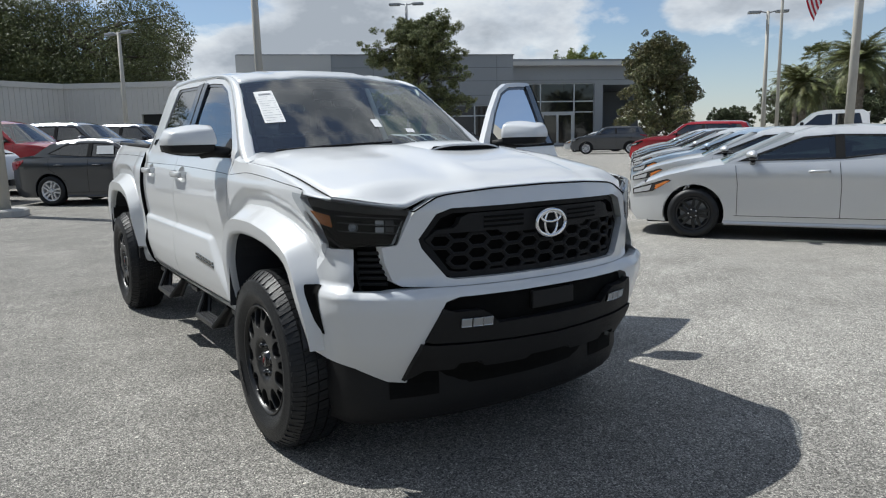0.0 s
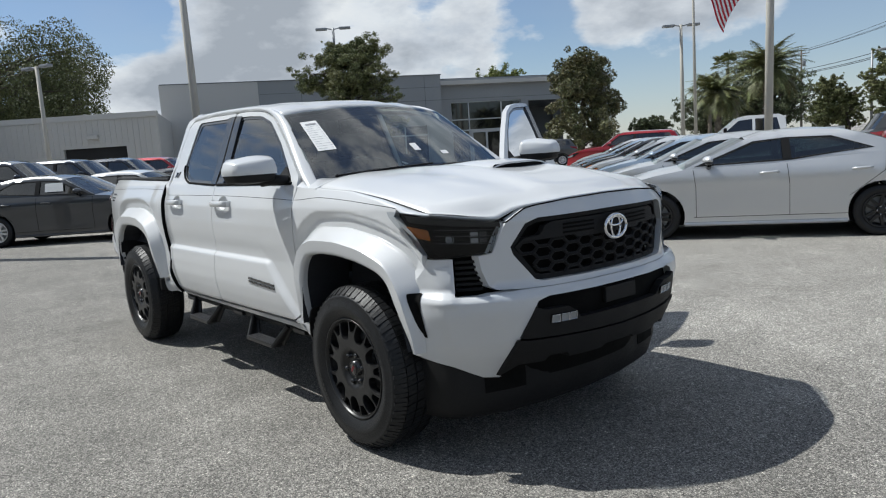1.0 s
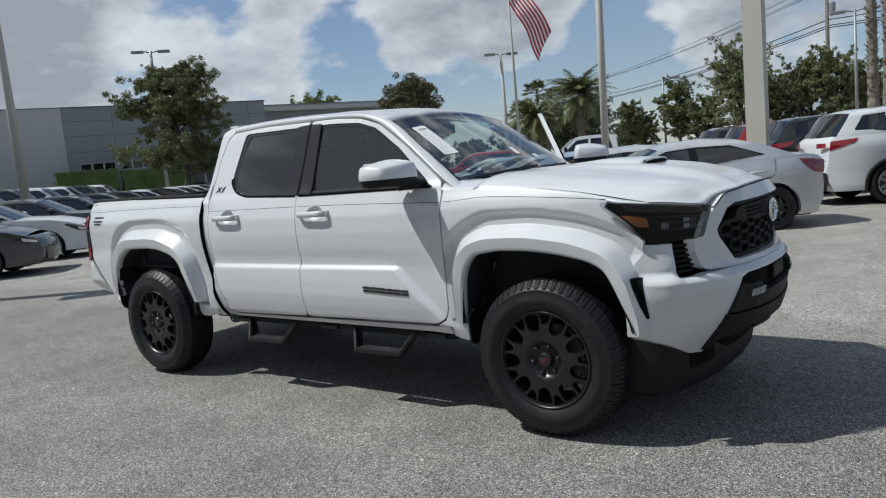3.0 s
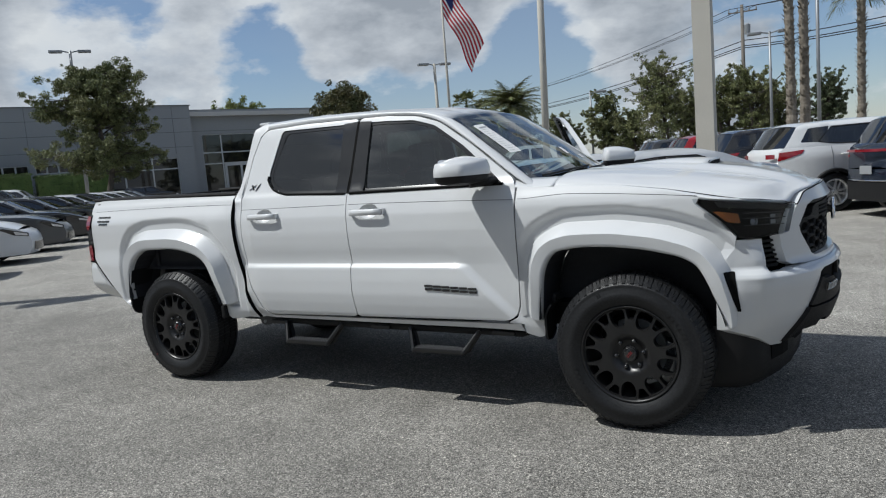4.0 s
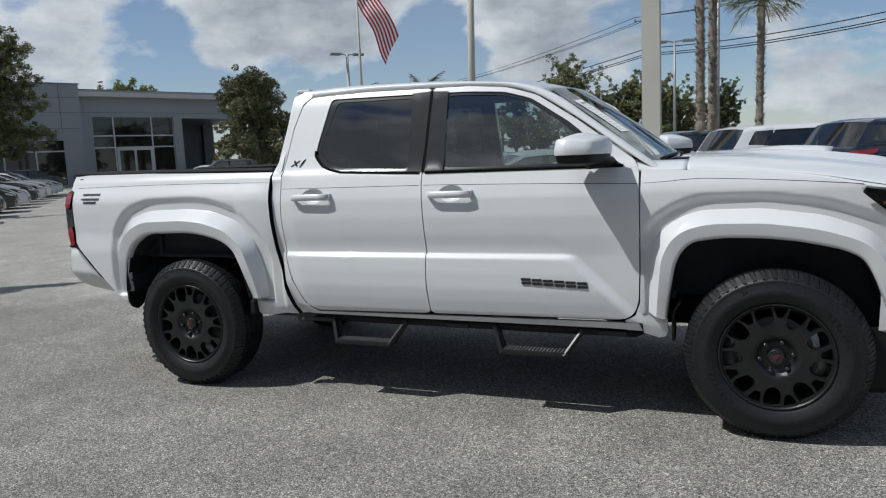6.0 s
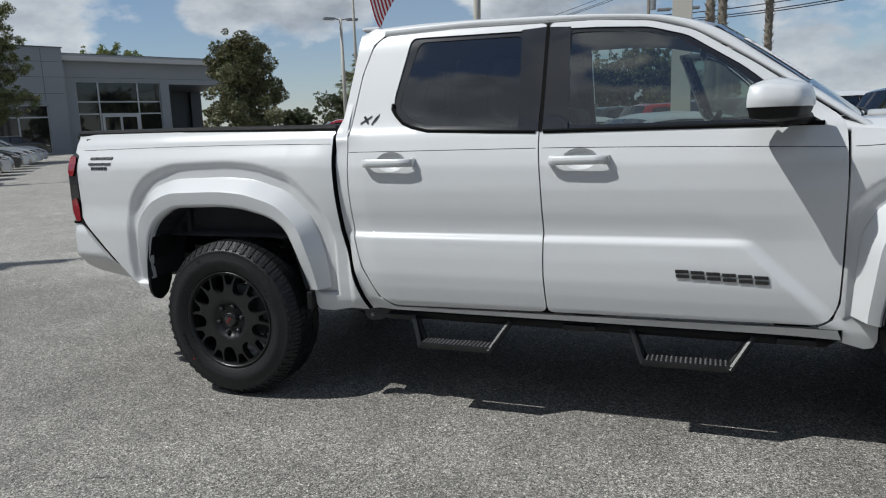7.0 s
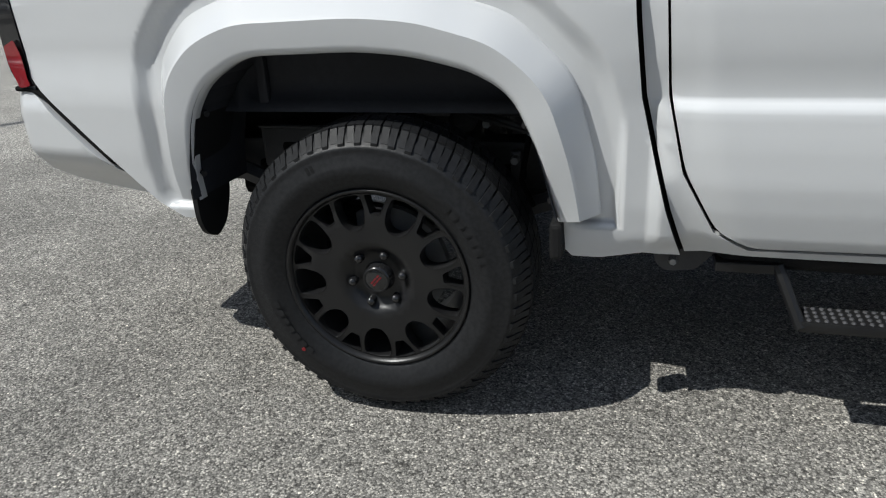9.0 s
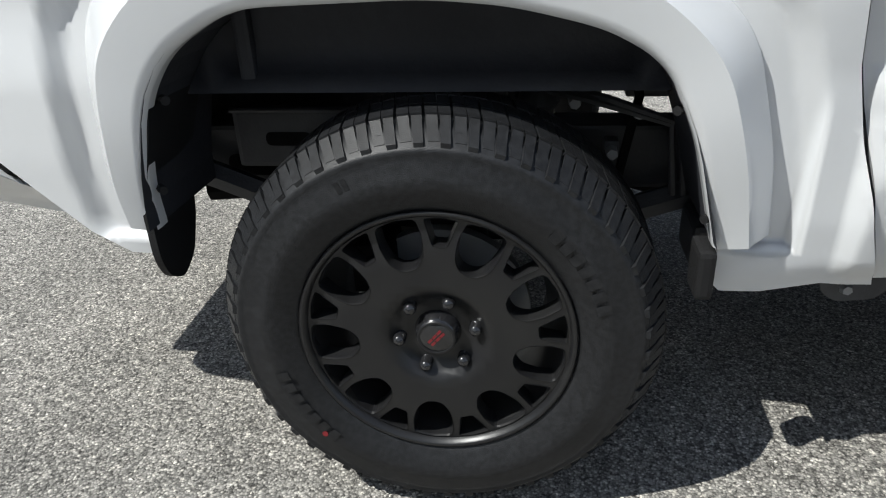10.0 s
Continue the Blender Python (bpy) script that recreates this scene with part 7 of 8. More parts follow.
def build_hood():
    xf = smooth_table([(0, 4.184), (0.3, 4.164), (0.45, 4.117), (0.51, 4.092), (0.57, 4.085), (0.64, 4.040), (0.70, 3.992), (0.74, 3.945), (0.785, 3.870), (1, 3.8)], 0.012)
    zf = smooth_table([(0, 1.180), (0.25, 1.174), (0.42, 1.161), (0.49, 1.150), (0.53, 1.132), (0.575, 1.112), (0.68, 1.125), (0.785, 1.150), (1, 1.15)], 0.02)
    edge_z = HOOD_EDGE
    mid_z = smooth_table([(2.9, 1.330), (3.1, 1.335), (3.35, 1.334), (3.6, 1.315), (3.85, 1.278), (4.02, 1.232), (4.12, 1.200), (4.185, 1.177), (4.4, 1.13)], 0.05)

    def spot(u, y):
        a = abs(y)
        x = 2.955 + 0.02 * (1 - (a / 0.785) ** 2) + (xf(a) - 2.975) * u
        g = lerp_table([(0, 1.0), (0.22, 1.02), (0.25, 1.0), (0.33, 0.74), (0.46, 0.70), (0.60, 0.52), (0.72, 0.22), (0.785, 0.0)])
        gg = (g(a - 0.02) + g(a) * 2 + g(min(0.785, a + 0.02))) / 4 if a < 0.74 else g(a)
        back = lerp_table([(0, 1.0), (0.50, 0.93), (0.62, 0.80), (0.70, 0.58), (0.75, 0.33), (0.785, 0.0)])
        k = 1 - smoothstep(0.0, 0.40, u)
        gg = gg * (1 - k) + k * max(gg, back(a))
        z = edge_z(x) + (mid_z(x) - edge_z(x)) * gg
        w = smoothstep(0.86, 1.0, u)
        z = z * (1 - w) + w * (zf(a) + (z - zf(a)) * (1 - w) * 0.8)
        return Vector((x, y, z))

    ys = [0.785 * (k / 22) for k in range(-22, 23)]
    us = [0, 0.02] + [0.02 + 0.98 * (k / 34) ** 0.9 for k in range(1, 35)]
    rows = [[spot(u, y) for y in ys] for u in us]
    rows.append([(p.x - 0.004, p.y, p.z - 0.006) for p in rows[-1]])
    rows.append([(p[0] - 0.03, p[1], p[2] - 0.010) for p in rows[-1]])
    rows.insert(0, [(p.x - 0.0, p.y, p.z - 0.03) for p in rows[0]])
    for r in rows:
        r.insert(0, Vector(r[0]) + Vector((0, 0.0, -0.03)))
        r.append(Vector(r[-1]) + Vector((0, 0, -0.03)))
    hood = part("hood", grid_surface(rows), "white_paint", truck, smooth=True)
    # seam along the grille surround
    seam = [(0.0, 1.176), (0.25, 1.171), (0.42, 1.159), (0.46, 1.154), (0.495, 1.146), (0.54, 1.123), (0.585, 1.097), (0.60, 1.098)]
    pl = nose(0.0015)
    line = [(-a, z) for a, z in reversed(dense(seam, 0.03, False))] + dense(seam, 0.03, False)[1:]
    part("hood_seam", tube([pl(a, z) for a, z in line], 0.0032, 6), "void", truck)
    # scoop: a raised shell with a dark mouth
    rows = []
    for k in range(13):
        u = k / 12
        x = 3.08 + 0.55 * u
        hgt = 0.024 * smoothstep(0, 0.8, u)
        row = []
        for j in range(-10, 11):
            q = j / 10
            y = 0.017 + q * (0.16 + 0.06 * u)
            base = mid_z(x) + 0.001
            row.append((x + 0.03 * u * (1 - q * q), y, base - 0.012 * abs(q) ** 4 + hgt * (1 - abs(q) ** 4)))
        rows.append(row)
    part("hood_scoop", thicken(grid_surface(rows), 0.008), "white_paint", hood, smooth=True)
    bm = sheet(rounded([(-0.20, -0.004), (-0.185, 0.019), (0.185, 0.019), (0.20, -0.004)], 0.008, 3), lambda y, z: (3.634 + 0.024 * (1 - (y / 0.2) ** 2), 0.017 + y, mid_z(3.64) + 0.000 + z), 0.05)
    part("scoop_mouth", bm, "void", hood)


build_hood()


def build_front():
    # white surround of the grille
    g_out = [(0.0, 1.173), (0.25, 1.168), (0.42, 1.156), (0.49, 1.146), (0.585, 1.095), (0.612, 1.055), (0.655, 0.970), (0.715, 0.962), (0.705, 0.90), (0.675, 0.828), (0.64, 0.812), (0.52, 0.808), (0.0, 0.808)]
    g_in = [(0.0, 1.110), (0.44, 1.105), (0.50, 1.085), (0.572, 0.99), (0.56, 0.955), (0.465, 0.842), (0.43, 0.832), (0.0, 0.832)]
    outer, hole = sym(g_out), sym(g_in)
    part("grille_surround", sheet(outer, nose(0.0), 0.03, [hole], (-0.045, 0, 0)), "white_paint", truck)
    # dark grille: frame, backing and a honeycomb of bars
    frame_in = sym([(0.0, 1.088), (0.43, 1.083), (0.48, 1.065), (0.545, 0.985), (0.45, 0.862), (0.42, 0.855), (0.0, 0.855)])
    grille = part("grille", sheet(hole, nose(-0.028, True), 0.04, [frame_in], (-0.03, 0, 0)), "black_plastic", truck, "black honeycomb grille")
    # near-black sheet paints the shaded depth behind the honeycomb
    part("grille_back_shade", sheet(hole, nose(-0.075, True), 0.08), "void", grille)
    bm = bmesh.new()
    place = nose(-0.032, True)
    cw, ch = 0.106, 0.052
    poly = np.array(frame_in)
    for c in range(-8, 9):
        for r in range(-1, 5):
            cx0, cz0 = c * cw * 0.76, 0.872 + r * ch + (ch / 2 if c % 2 else 0)
            ring = [(cx0 + dx * cw, cz0 + dz * ch) for dx, dz in ((0.5, 0.0), (0.26, 0.5), (-0.26, 0.5), (-0.5, 0.0), (-0.26, -0.5), (0.26, -0.5))]
            for p, q in zip(ring, ring[1:] + ring[:1]):
                m = ((p[0] + q[0]) / 2, (p[1] + q[1]) / 2)
                if not inside([m], poly)[0] or m[1] > 1.015:
                    continue
                add_tube(bm, [Vector(place(*p)), Vector(place(*q))], 0.0085, 5, False)
    ob = part("honeycomb", bm, "black_plastic", grille)
    ob["kind"] = "stuff"
    part("grille_bar", sheet(sym([(0.0, 1.083), (0.36, 1.080), (0.40, 1.064), (0.41, 1.040), (0.43, 1.026), (0.50, 1.020), (0.545, 0.985), (0.53, 0.965), (0.50, 1.005), (0.40, 1.008), (0.24, 1.010), (0.22, 0.996), (0.0, 0.996)]), nose(-0.020, True), 0.04, (), (-0.03, 0, 0)), "black_plastic", grille)
    for s in (-1, 1):
        for z in (1.045, 1.062, 1.025):
            part("grille_slot", tube([nose(-0.017, True)(s * q, z) for q in (0.12, 0.2, 0.30)], 0.0045, 5), "void", grille)
    # chrome oval badge
    em = bmesh.new()
    cz = 1.022
    for rx, rz, r in ((0.075, 0.052, 0.0085), (0.032, 0.050, 0.006)):
        add_tube(em, [(4.238, rx * math.cos(a), cz + rz * math.sin(a)) for a in (2 * math.pi * k / 36 for k in range(37))], r, 8)
    add_tube(em, [(4.238, 0.05 * math.cos(a), cz + 0.024 + 0.020 * math.sin(a)) for a in (2 * math.pi * k / 28 for k in range(29))], 0.006, 8)
    part("badge", em, "chrome", grille, "chrome oval badge", smooth=True)
    # painted bumper with the lower opening
    low_in = [(0.0, 0.775), (0.42, 0.772), (0.475, 0.755), (0.555, 0.60), (0.60, 0.50), (0.64, 0.405)]
    b_out = [(0.0, 0.806), (0.52, 0.806), (0.66, 0.800), (0.70, 0.795), (0.80, 0.795), (0.82, 0.80), (0.825, 0.955), (0.92, 0.955), (0.943, 0.958), (0.950, 0.940), (0.960, 0.915), (0.978, 0.895), (1.00, 0.87), (1.005, 0.62), (1.005, 0.53), (0.85, 0.475), (0.72, 0.41)]
    outline = b_out + list(reversed(low_in[1:])) + [(0.0, 0.775)]
    skin = part("front_bumper", sheet(sym(outline), nose(0.0), 0.022, (), (-0.05, 0, 0), levels=(0.70, 0.725, 0.760, 0.768, 0.775, 0.782, 0.789, 0.796)), "white_paint", truck)
    for s in (-1, 1):
        # headlight: dark housing, clear cover, amber marker, projector lamps
        hl = [(1.128, 1.166), (1.06, 1.160), (0.92, 1.149), (0.83, 1.141), (0.74, 1.129), (0.68, 1.121), (0.60, 1.106), (0.63, 1.045), (0.655, 0.972), (0.80, 0.962), (0.905, 0.958), (0.95, 0.985), (1.03, 1.065), (1.115, 1.138)]
        def front_side(off):
            q = nose(off, True)
            return lambda a, z: (lambda p: (p[0], s * p[1], p[2]))(q(a, z))
        lamp = part("headlight", sheet(rounded(hl, 0.01, 2), front_side(-0.05), 0.04, (), (0.03, 0, 0)), "void", truck, "smoked headlight with amber marker")
        part("lens", sheet(rounded(hl, 0.01, 2), front_side(0.004), 0.04, (), (-0.02, 0, 0)), "glass_lamp", lamp, "clear cover")
        part("turn_signal", sheet(rounded([(1.035, 1.098), (0.930, 1.080), (0.920, 1.034), (0.965, 1.044)], 0.008, 2), front_side(-0.02), 0.04, (), (-0.02, 0, 0)), "amber", lamp)
        for a in (0.835,):
            c = Vector(front_side(-0.035)(a, 1.035))
            bm = lathe([(0.0, 0.004), (0.010, 0.002), (0.015, -0.006), (0.016, 0.006), (0.018, 0.006), (0.018, -0.03)], 20)
            m = Matrix.Translation(c) @ Vector((1, -s * 0.6 * -1, 0)).to_track_quat("Y", "Z").to_matrix().to_4x4()
            bmesh.ops.transform(bm, matrix=m, verts=bm.verts[:])
            part("projector", bm, "clear_lens", lamp, smooth=True)
        for k in range(2):
            for r in range(2):
                a0, z0 = 0.668 + 0.040 * k, 1.016 + 0.026 * r
                part("lamp_cell", sheet([(a0, z0), (a0, z0 + 0.020), (a0 + 0.034, z0 + 0.020), (a0 + 0.034, z0)], front_side(-0.028), 0.05), "running_gear" if k == 0 else "clear_lens", lamp)
        for z0 in (1.008, 1.040, 1.066):
            part("lamp_rib", tube([front_side(-0.026)(q, z0 + 0.02 * max(0, (q - 0.62) / 0.4)) for q in (0.64, 0.72, 0.80, 0.90)], 0.0022, 5), "running_gear", lamp)
        part("inner_bezel", sheet([(0.64, 0.985), (0.62, 1.075), (0.93, 1.095), (0.93, 1.01), (0.90, 0.985)], front_side(-0.038), 0.05), "void", lamp)
        part("lamp_brow", sheet([(0.615, 1.080), (0.608, 1.098), (0.75, 1.118), (0.92, 1.136), (1.05, 1.148), (1.03, 1.118), (0.92, 1.104), (0.75, 1.088)], front_side(-0.012), 0.05), "gloss_black", lamp)
        # upright louvred vent below the headlight
        vv = [(0.825, 0.958), (0.712, 0.958), (0.700, 0.90), (0.672, 0.835), (0.68, 0.800), (0.72, 0.786), (0.815, 0.790)]
        vent = part("bumper_vent", sheet(vv, front_side(-0.05), 0.04), "void", truck, "black louvred vent")
        for k in range(6):
            z = 0.812 + 0.024 * k
            part("louvre", tube([front_side(-0.032)(q, z + 0.004) for q in (0.82, 0.77, 0.70)], 0.0085, 5), "black_plastic", vent)
        # lower black corner and fog lamp
        def low_side(off):
            q = nose(off)
            return lambda a, z: (lambda p: (p[0], s * p[1], p[2]))(q(a, z))
        fog = part("fog_lamp", sheet([(0.30, 0.652), (0.302, 0.690), (0.42, 0.690), (0.425, 0.652)], low_side(0.018), 0.03, (), (-0.02, 0, 0)), "gloss_black", truck, "clear square-cell fog lamp")
        for q in (0.304, 0.345, 0.386):
            part("lamp_cell", sheet([(q, 0.656), (q, 0.686), (q + 0.034, 0.686), (q + 0.034, 0.656)], low_side(0.021), 0.05), "pole_metal", fog)
            ring = [(q, 0.655), (q, 0.687), (q + 0.035, 0.687), (q + 0.035, 0.655), (q, 0.655)]
            part("cell_rim", tube([low_side(0.0225)(a, z) for a, z in ring], 0.0018, 5), "clear_lens", fog)
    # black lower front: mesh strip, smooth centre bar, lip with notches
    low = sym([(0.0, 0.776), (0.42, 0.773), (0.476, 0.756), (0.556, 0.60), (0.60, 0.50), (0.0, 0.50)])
    # flat near-black sheet stands in for the shade inside the lower opening
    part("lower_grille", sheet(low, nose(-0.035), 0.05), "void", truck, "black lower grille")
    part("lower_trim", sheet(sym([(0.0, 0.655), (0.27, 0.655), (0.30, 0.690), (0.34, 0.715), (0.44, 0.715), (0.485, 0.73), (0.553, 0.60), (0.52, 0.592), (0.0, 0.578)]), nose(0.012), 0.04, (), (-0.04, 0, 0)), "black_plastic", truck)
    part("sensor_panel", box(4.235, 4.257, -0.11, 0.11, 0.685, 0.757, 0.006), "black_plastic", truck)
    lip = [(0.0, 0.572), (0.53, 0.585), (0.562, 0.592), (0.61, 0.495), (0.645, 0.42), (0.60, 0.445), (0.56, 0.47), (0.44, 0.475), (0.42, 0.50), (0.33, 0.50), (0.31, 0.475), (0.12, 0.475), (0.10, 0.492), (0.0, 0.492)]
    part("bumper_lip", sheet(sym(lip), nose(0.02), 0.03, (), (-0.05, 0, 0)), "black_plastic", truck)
    # another dark sheet, painting the shade behind the lip's notches
    part("skid_gap_shade", sheet(sym([(0.0, 0.50), (0.60, 0.50), (0.66, 0.42), (0.60, 0.36), (0.0, 0.36)]), nose(-0.09), 0.06), "void", truck)
    # slim vents let into the ends of the bumper
    for s in (-1, 1):
        trees = [BVHTree.FromPolygons([v.co for v in ob.data.vertices], [tuple(p.vertices) for p in ob.data.polygons]) for ob in (skin, FRONT_FLARE[s])]

        def slot(x, z):
            ys = [h[0].y * s for h in (b.ray_cast(Vector((x, s * 1.5, z)), Vector((0, -s, 0))) for b in trees) if h[0] is not None]
            return (x, s * (max(ys + [0.82]) + 0.003), z)
        part("side_vent", sheet(rounded([(3.806, 0.815), (3.850, 0.812), (3.874, 0.62), (3.858, 0.62)], 0.006, 3), slot, 0.012), "void", truck, "slim black vent")
    # deep air dam set back under the bumper
    dam = [(4.07, 0.0), (4.05, 0.3), (4.01, 0.5), (3.97, 0.62), (3.93, 0.70), (3.87, 0.755), (3.75, 0.785), (3.62, 0.79)]
    rows = []
    for x, y in [(x, -y) for x, y in reversed(dense(dam, 0.05, False))] + dense(dam, 0.05, False)[1:]:
        k = 1 - 0.03 * (abs(y) > 0.6)
        rows.append([(x - 0.01, y, 0.53), (x, y, 0.44), (x + 0.005, y, 0.33), (x - 0.012, y * k, 0.245), (x - 0.05, y * 0.97, 0.212), (x - 0.12, y * 0.95, 0.205)])
    # dark patches laid on the dam paint the shade of its openings
    for s in (-1, 1):
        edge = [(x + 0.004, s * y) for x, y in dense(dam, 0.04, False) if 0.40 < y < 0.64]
        part("dam_opening_shade", thicken(grid_surface([[(x, y, 0.435), (x + 0.004, y, 0.39), (x + 0.003, y, 0.335)] for x, y in edge]), 0.004), "void", truck)
    part("air_dam", grid_surface(rows), "black_plastic", truck, smooth=True)


build_front()


def build_bed_and_under():
    # bed floor and inner walls, tailgate, rear bumper
    part("bed_floor", box(-1.03, 0.57, -0.70, 0.70, 0.80, 0.84), "black_plastic", truck, "black bed liner")
    for s in (-1, 1):
        part("bed_wall", box(-1.03, 0.57, min(s * 0.62, s * 0.70), max(s * 0.62, s * 0.70), 0.82, 1.325), "black_plastic", truck)
    part("bed_wall", box(0.53, 0.58, -0.62, 0.62, 0.82, 1.32), "black_plastic", truck)
    rows = [[(-1.115 - 0.012 * math.cos((z - 0.85) * 6), y, z) for y in np.linspace(-0.66, 0.66, 15)] for z in np.linspace(0.86, 1.33, 10)]
    part("tailgate", thicken(grid_surface(rows), 0.05), "white_paint", truck, smooth=True)
    part("bed_rail", box(-1.14, -1.06, -0.66, 0.66, 1.325, 1.352, 0.01), "black_plastic", truck)
    # rear bumper corners wrap round to the sloping cut of the bed
    for s in (-1, 1):
        poly = [(-1.185, 0.80), (-1.165, 0.866), (-1.045, 0.862), (-1.005, 0.835), (-0.672, 0.548), (-0.80, 0.545), (-1.03, 0.575), (-1.10, 0.62), (-1.165, 0.70)]

        def wrap(x, z):
            y = truck_y(max(x, -1.1), 0.80) + 0.014 - 0.10 * smoothstep(-1.08, -1.20, x) - 0.13 * smoothstep(0.70, 0.53, z) - 0.02 * smoothstep(0.80, 0.87, z)
            return (x, s * y, z)
        part("rear_bumper", sheet(rounded(poly, 0.03, 3), wrap, 0.03, (), (0, -s * 0.06, 0)), "white_paint", truck)
        pts = [(x, s * (truck_y(x, 0.80) - 0.004 - 0.10 * smoothstep(0.70, 0.53, z)), z) for x, z in ((-1.10, 0.868), (-1.035, 0.868), (-0.995, 0.848), (-0.90, 0.764), (-0.80, 0.676), (-0.70, 0.588), (-0.655, 0.545))]
        part("bumper_gap", tube(pts, 0.008, 8), "void", truck)
    part("rear_bumper", box(-1.20, -1.02, -0.68, 0.68, 0.60, 0.84, 0.04), "white_paint", truck)
    # frame, axles, exhaust and shadows of the running gear
    for s in (-1, 1):
        part("frame_rail", box(-1.0, 3.9, min(s * 0.40, s * 0.50), max(s * 0.40, s * 0.50), 0.52, 0.66, 0.01), "running_gear", truck)
        part("leaf_spring", tube([(-0.62, s * 0.55, 0.60), (-0.3, s * 0.55, 0.47), (0.0, s * 0.55, 0.44), (0.3, s * 0.55, 0.47), (0.62, s * 0.55, 0.58)], 0.03, 6), "running_gear", truck)
        for x0 in (-0.52, 0.18):
            part("frame_slot", sheet(rounded([(x0, 0.545), (x0, 0.595), (x0 + 0.15, 0.595), (x0 + 0.15, 0.545)], 0.022, 4), lambda x, z: (x, s * 0.503, z), 0.1), "void", truck)
        # bright metal bits added to stand for small glints in the dark arch
        for x0, z0 in ((-0.22, 0.88), (0.10, 0.86), (0.30, 0.80)):
            part("clip", tube([(x0, s * 0.585, z0), (x0 + 0.01, s * 0.57, z0 + 0.05)], 0.007, 6), "alloy", truck)
        part("shock_absorber", tube([(0.12, s * 0.52, 0.42), (0.20, s * 0.48, 0.85)], 0.035, 10), "running_gear", truck)
        part("brake_line", tube([(0.32, s * 0.58, 0.92), (0.36, s * 0.60, 0.75), (0.33, s * 0.60, 0.58), (0.36, s * 0.58, 0.50)], 0.009, 6), "void", truck)
        part("hanger_bracket", box(-0.47, -0.20, min(s * 0.52, s * 0.56), max(s * 0.52, s * 0.56), 0.585, 0.715, 0.012), "running_gear", truck)
        part("bracket_slot", sheet(rounded([(-0.40, 0.635), (-0.40, 0.665), (-0.30, 0.665), (-0.30, 0.635)], 0.014, 4), lambda x, z: (x, s * 0.5615, z), 0.1), "void", truck)
        part("bracket_rim", tube([(-0.47, s * 0.562, 0.712), (-0.20, s * 0.562, 0.712)], 0.006, 6), "running_gear", truck)
        part("spring_shackle", box(0.30, 0.33, min(s * 0.56, s * 0.60), max(s * 0.56, s * 0.60), 0.46, 0.66, 0.008), "running_gear", truck)
        for x0, z0 in ((0.315, 0.64), (0.315, 0.50), (0.24, 0.74), (0.36, 0.72)):
            part("bolt", tube([(x0, s * 0.59, z0), (x0, s * 0.625, z0)], [0.014, 0.011], 6), "pole_metal", truck)
        part("bump_stop", lathe([(0, 0.0), (0.03, 0.0), (0.042, 0.02), (0.03, 0.05), (0.038, 0.07), (0.03, 0.1), (0, 0.1)], 16, "z"), "running_gear", truck).location = (0.17, s * 0.60, 0.72)
        part("spring_clamp", box(-0.07, 0.07, min(s * 0.50, s * 0.60), max(s * 0.50, s * 0.60), 0.40, 0.50, 0.012), "running_gear", truck)
        for x0, x1 in ((0.10, 0.42), (0.16, 0.44)):
            part("hose", tube([(x0, s * 0.60, 0.78), ((x0 + x1) / 2, s * 0.64, 0.755), (x1, s * 0.62, 0.70), (x1 + 0.02, s * 0.60, 0.55)], 0.008, 6), "running_gear", truck)
    for x in HUB_X:
        part("axle", tube([(x, -0.70, HUB_Z), (x, 0.70, HUB_Z)], 0.045, 12), "running_gear", truck)
        part("differential", lathe([(0, -0.14), (0.12, -0.10), (0.15, 0), (0.12, 0.10), (0, 0.14)], 18), "running_gear", truck).location = (x, 0.05, HUB_Z)
    # near-black blocks put the shade of belly and engine bay into the colour
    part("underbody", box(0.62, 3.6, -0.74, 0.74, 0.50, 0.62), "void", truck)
    part("engine_bay_shade", box(2.95, 3.95, -0.56, 0.56, 0.60, 1.08), "void", truck)
    part("exhaust", tube([(2.2, -0.30, 0.42), (0.7, -0.32, 0.40), (0.3, -0.33, 0.52), (-0.6, -0.45, 0.50)], 0.04, 10), "void", truck)
    part("spare_wheel", lathe([(0.0, 0.50), (0.36, 0.50), (0.38, 0.55), (0.36, 0.70), (0.0, 0.70)], 30, "z"), "rubber", truck).location = (-0.62, 0, 0.02)


build_bed_and_under()


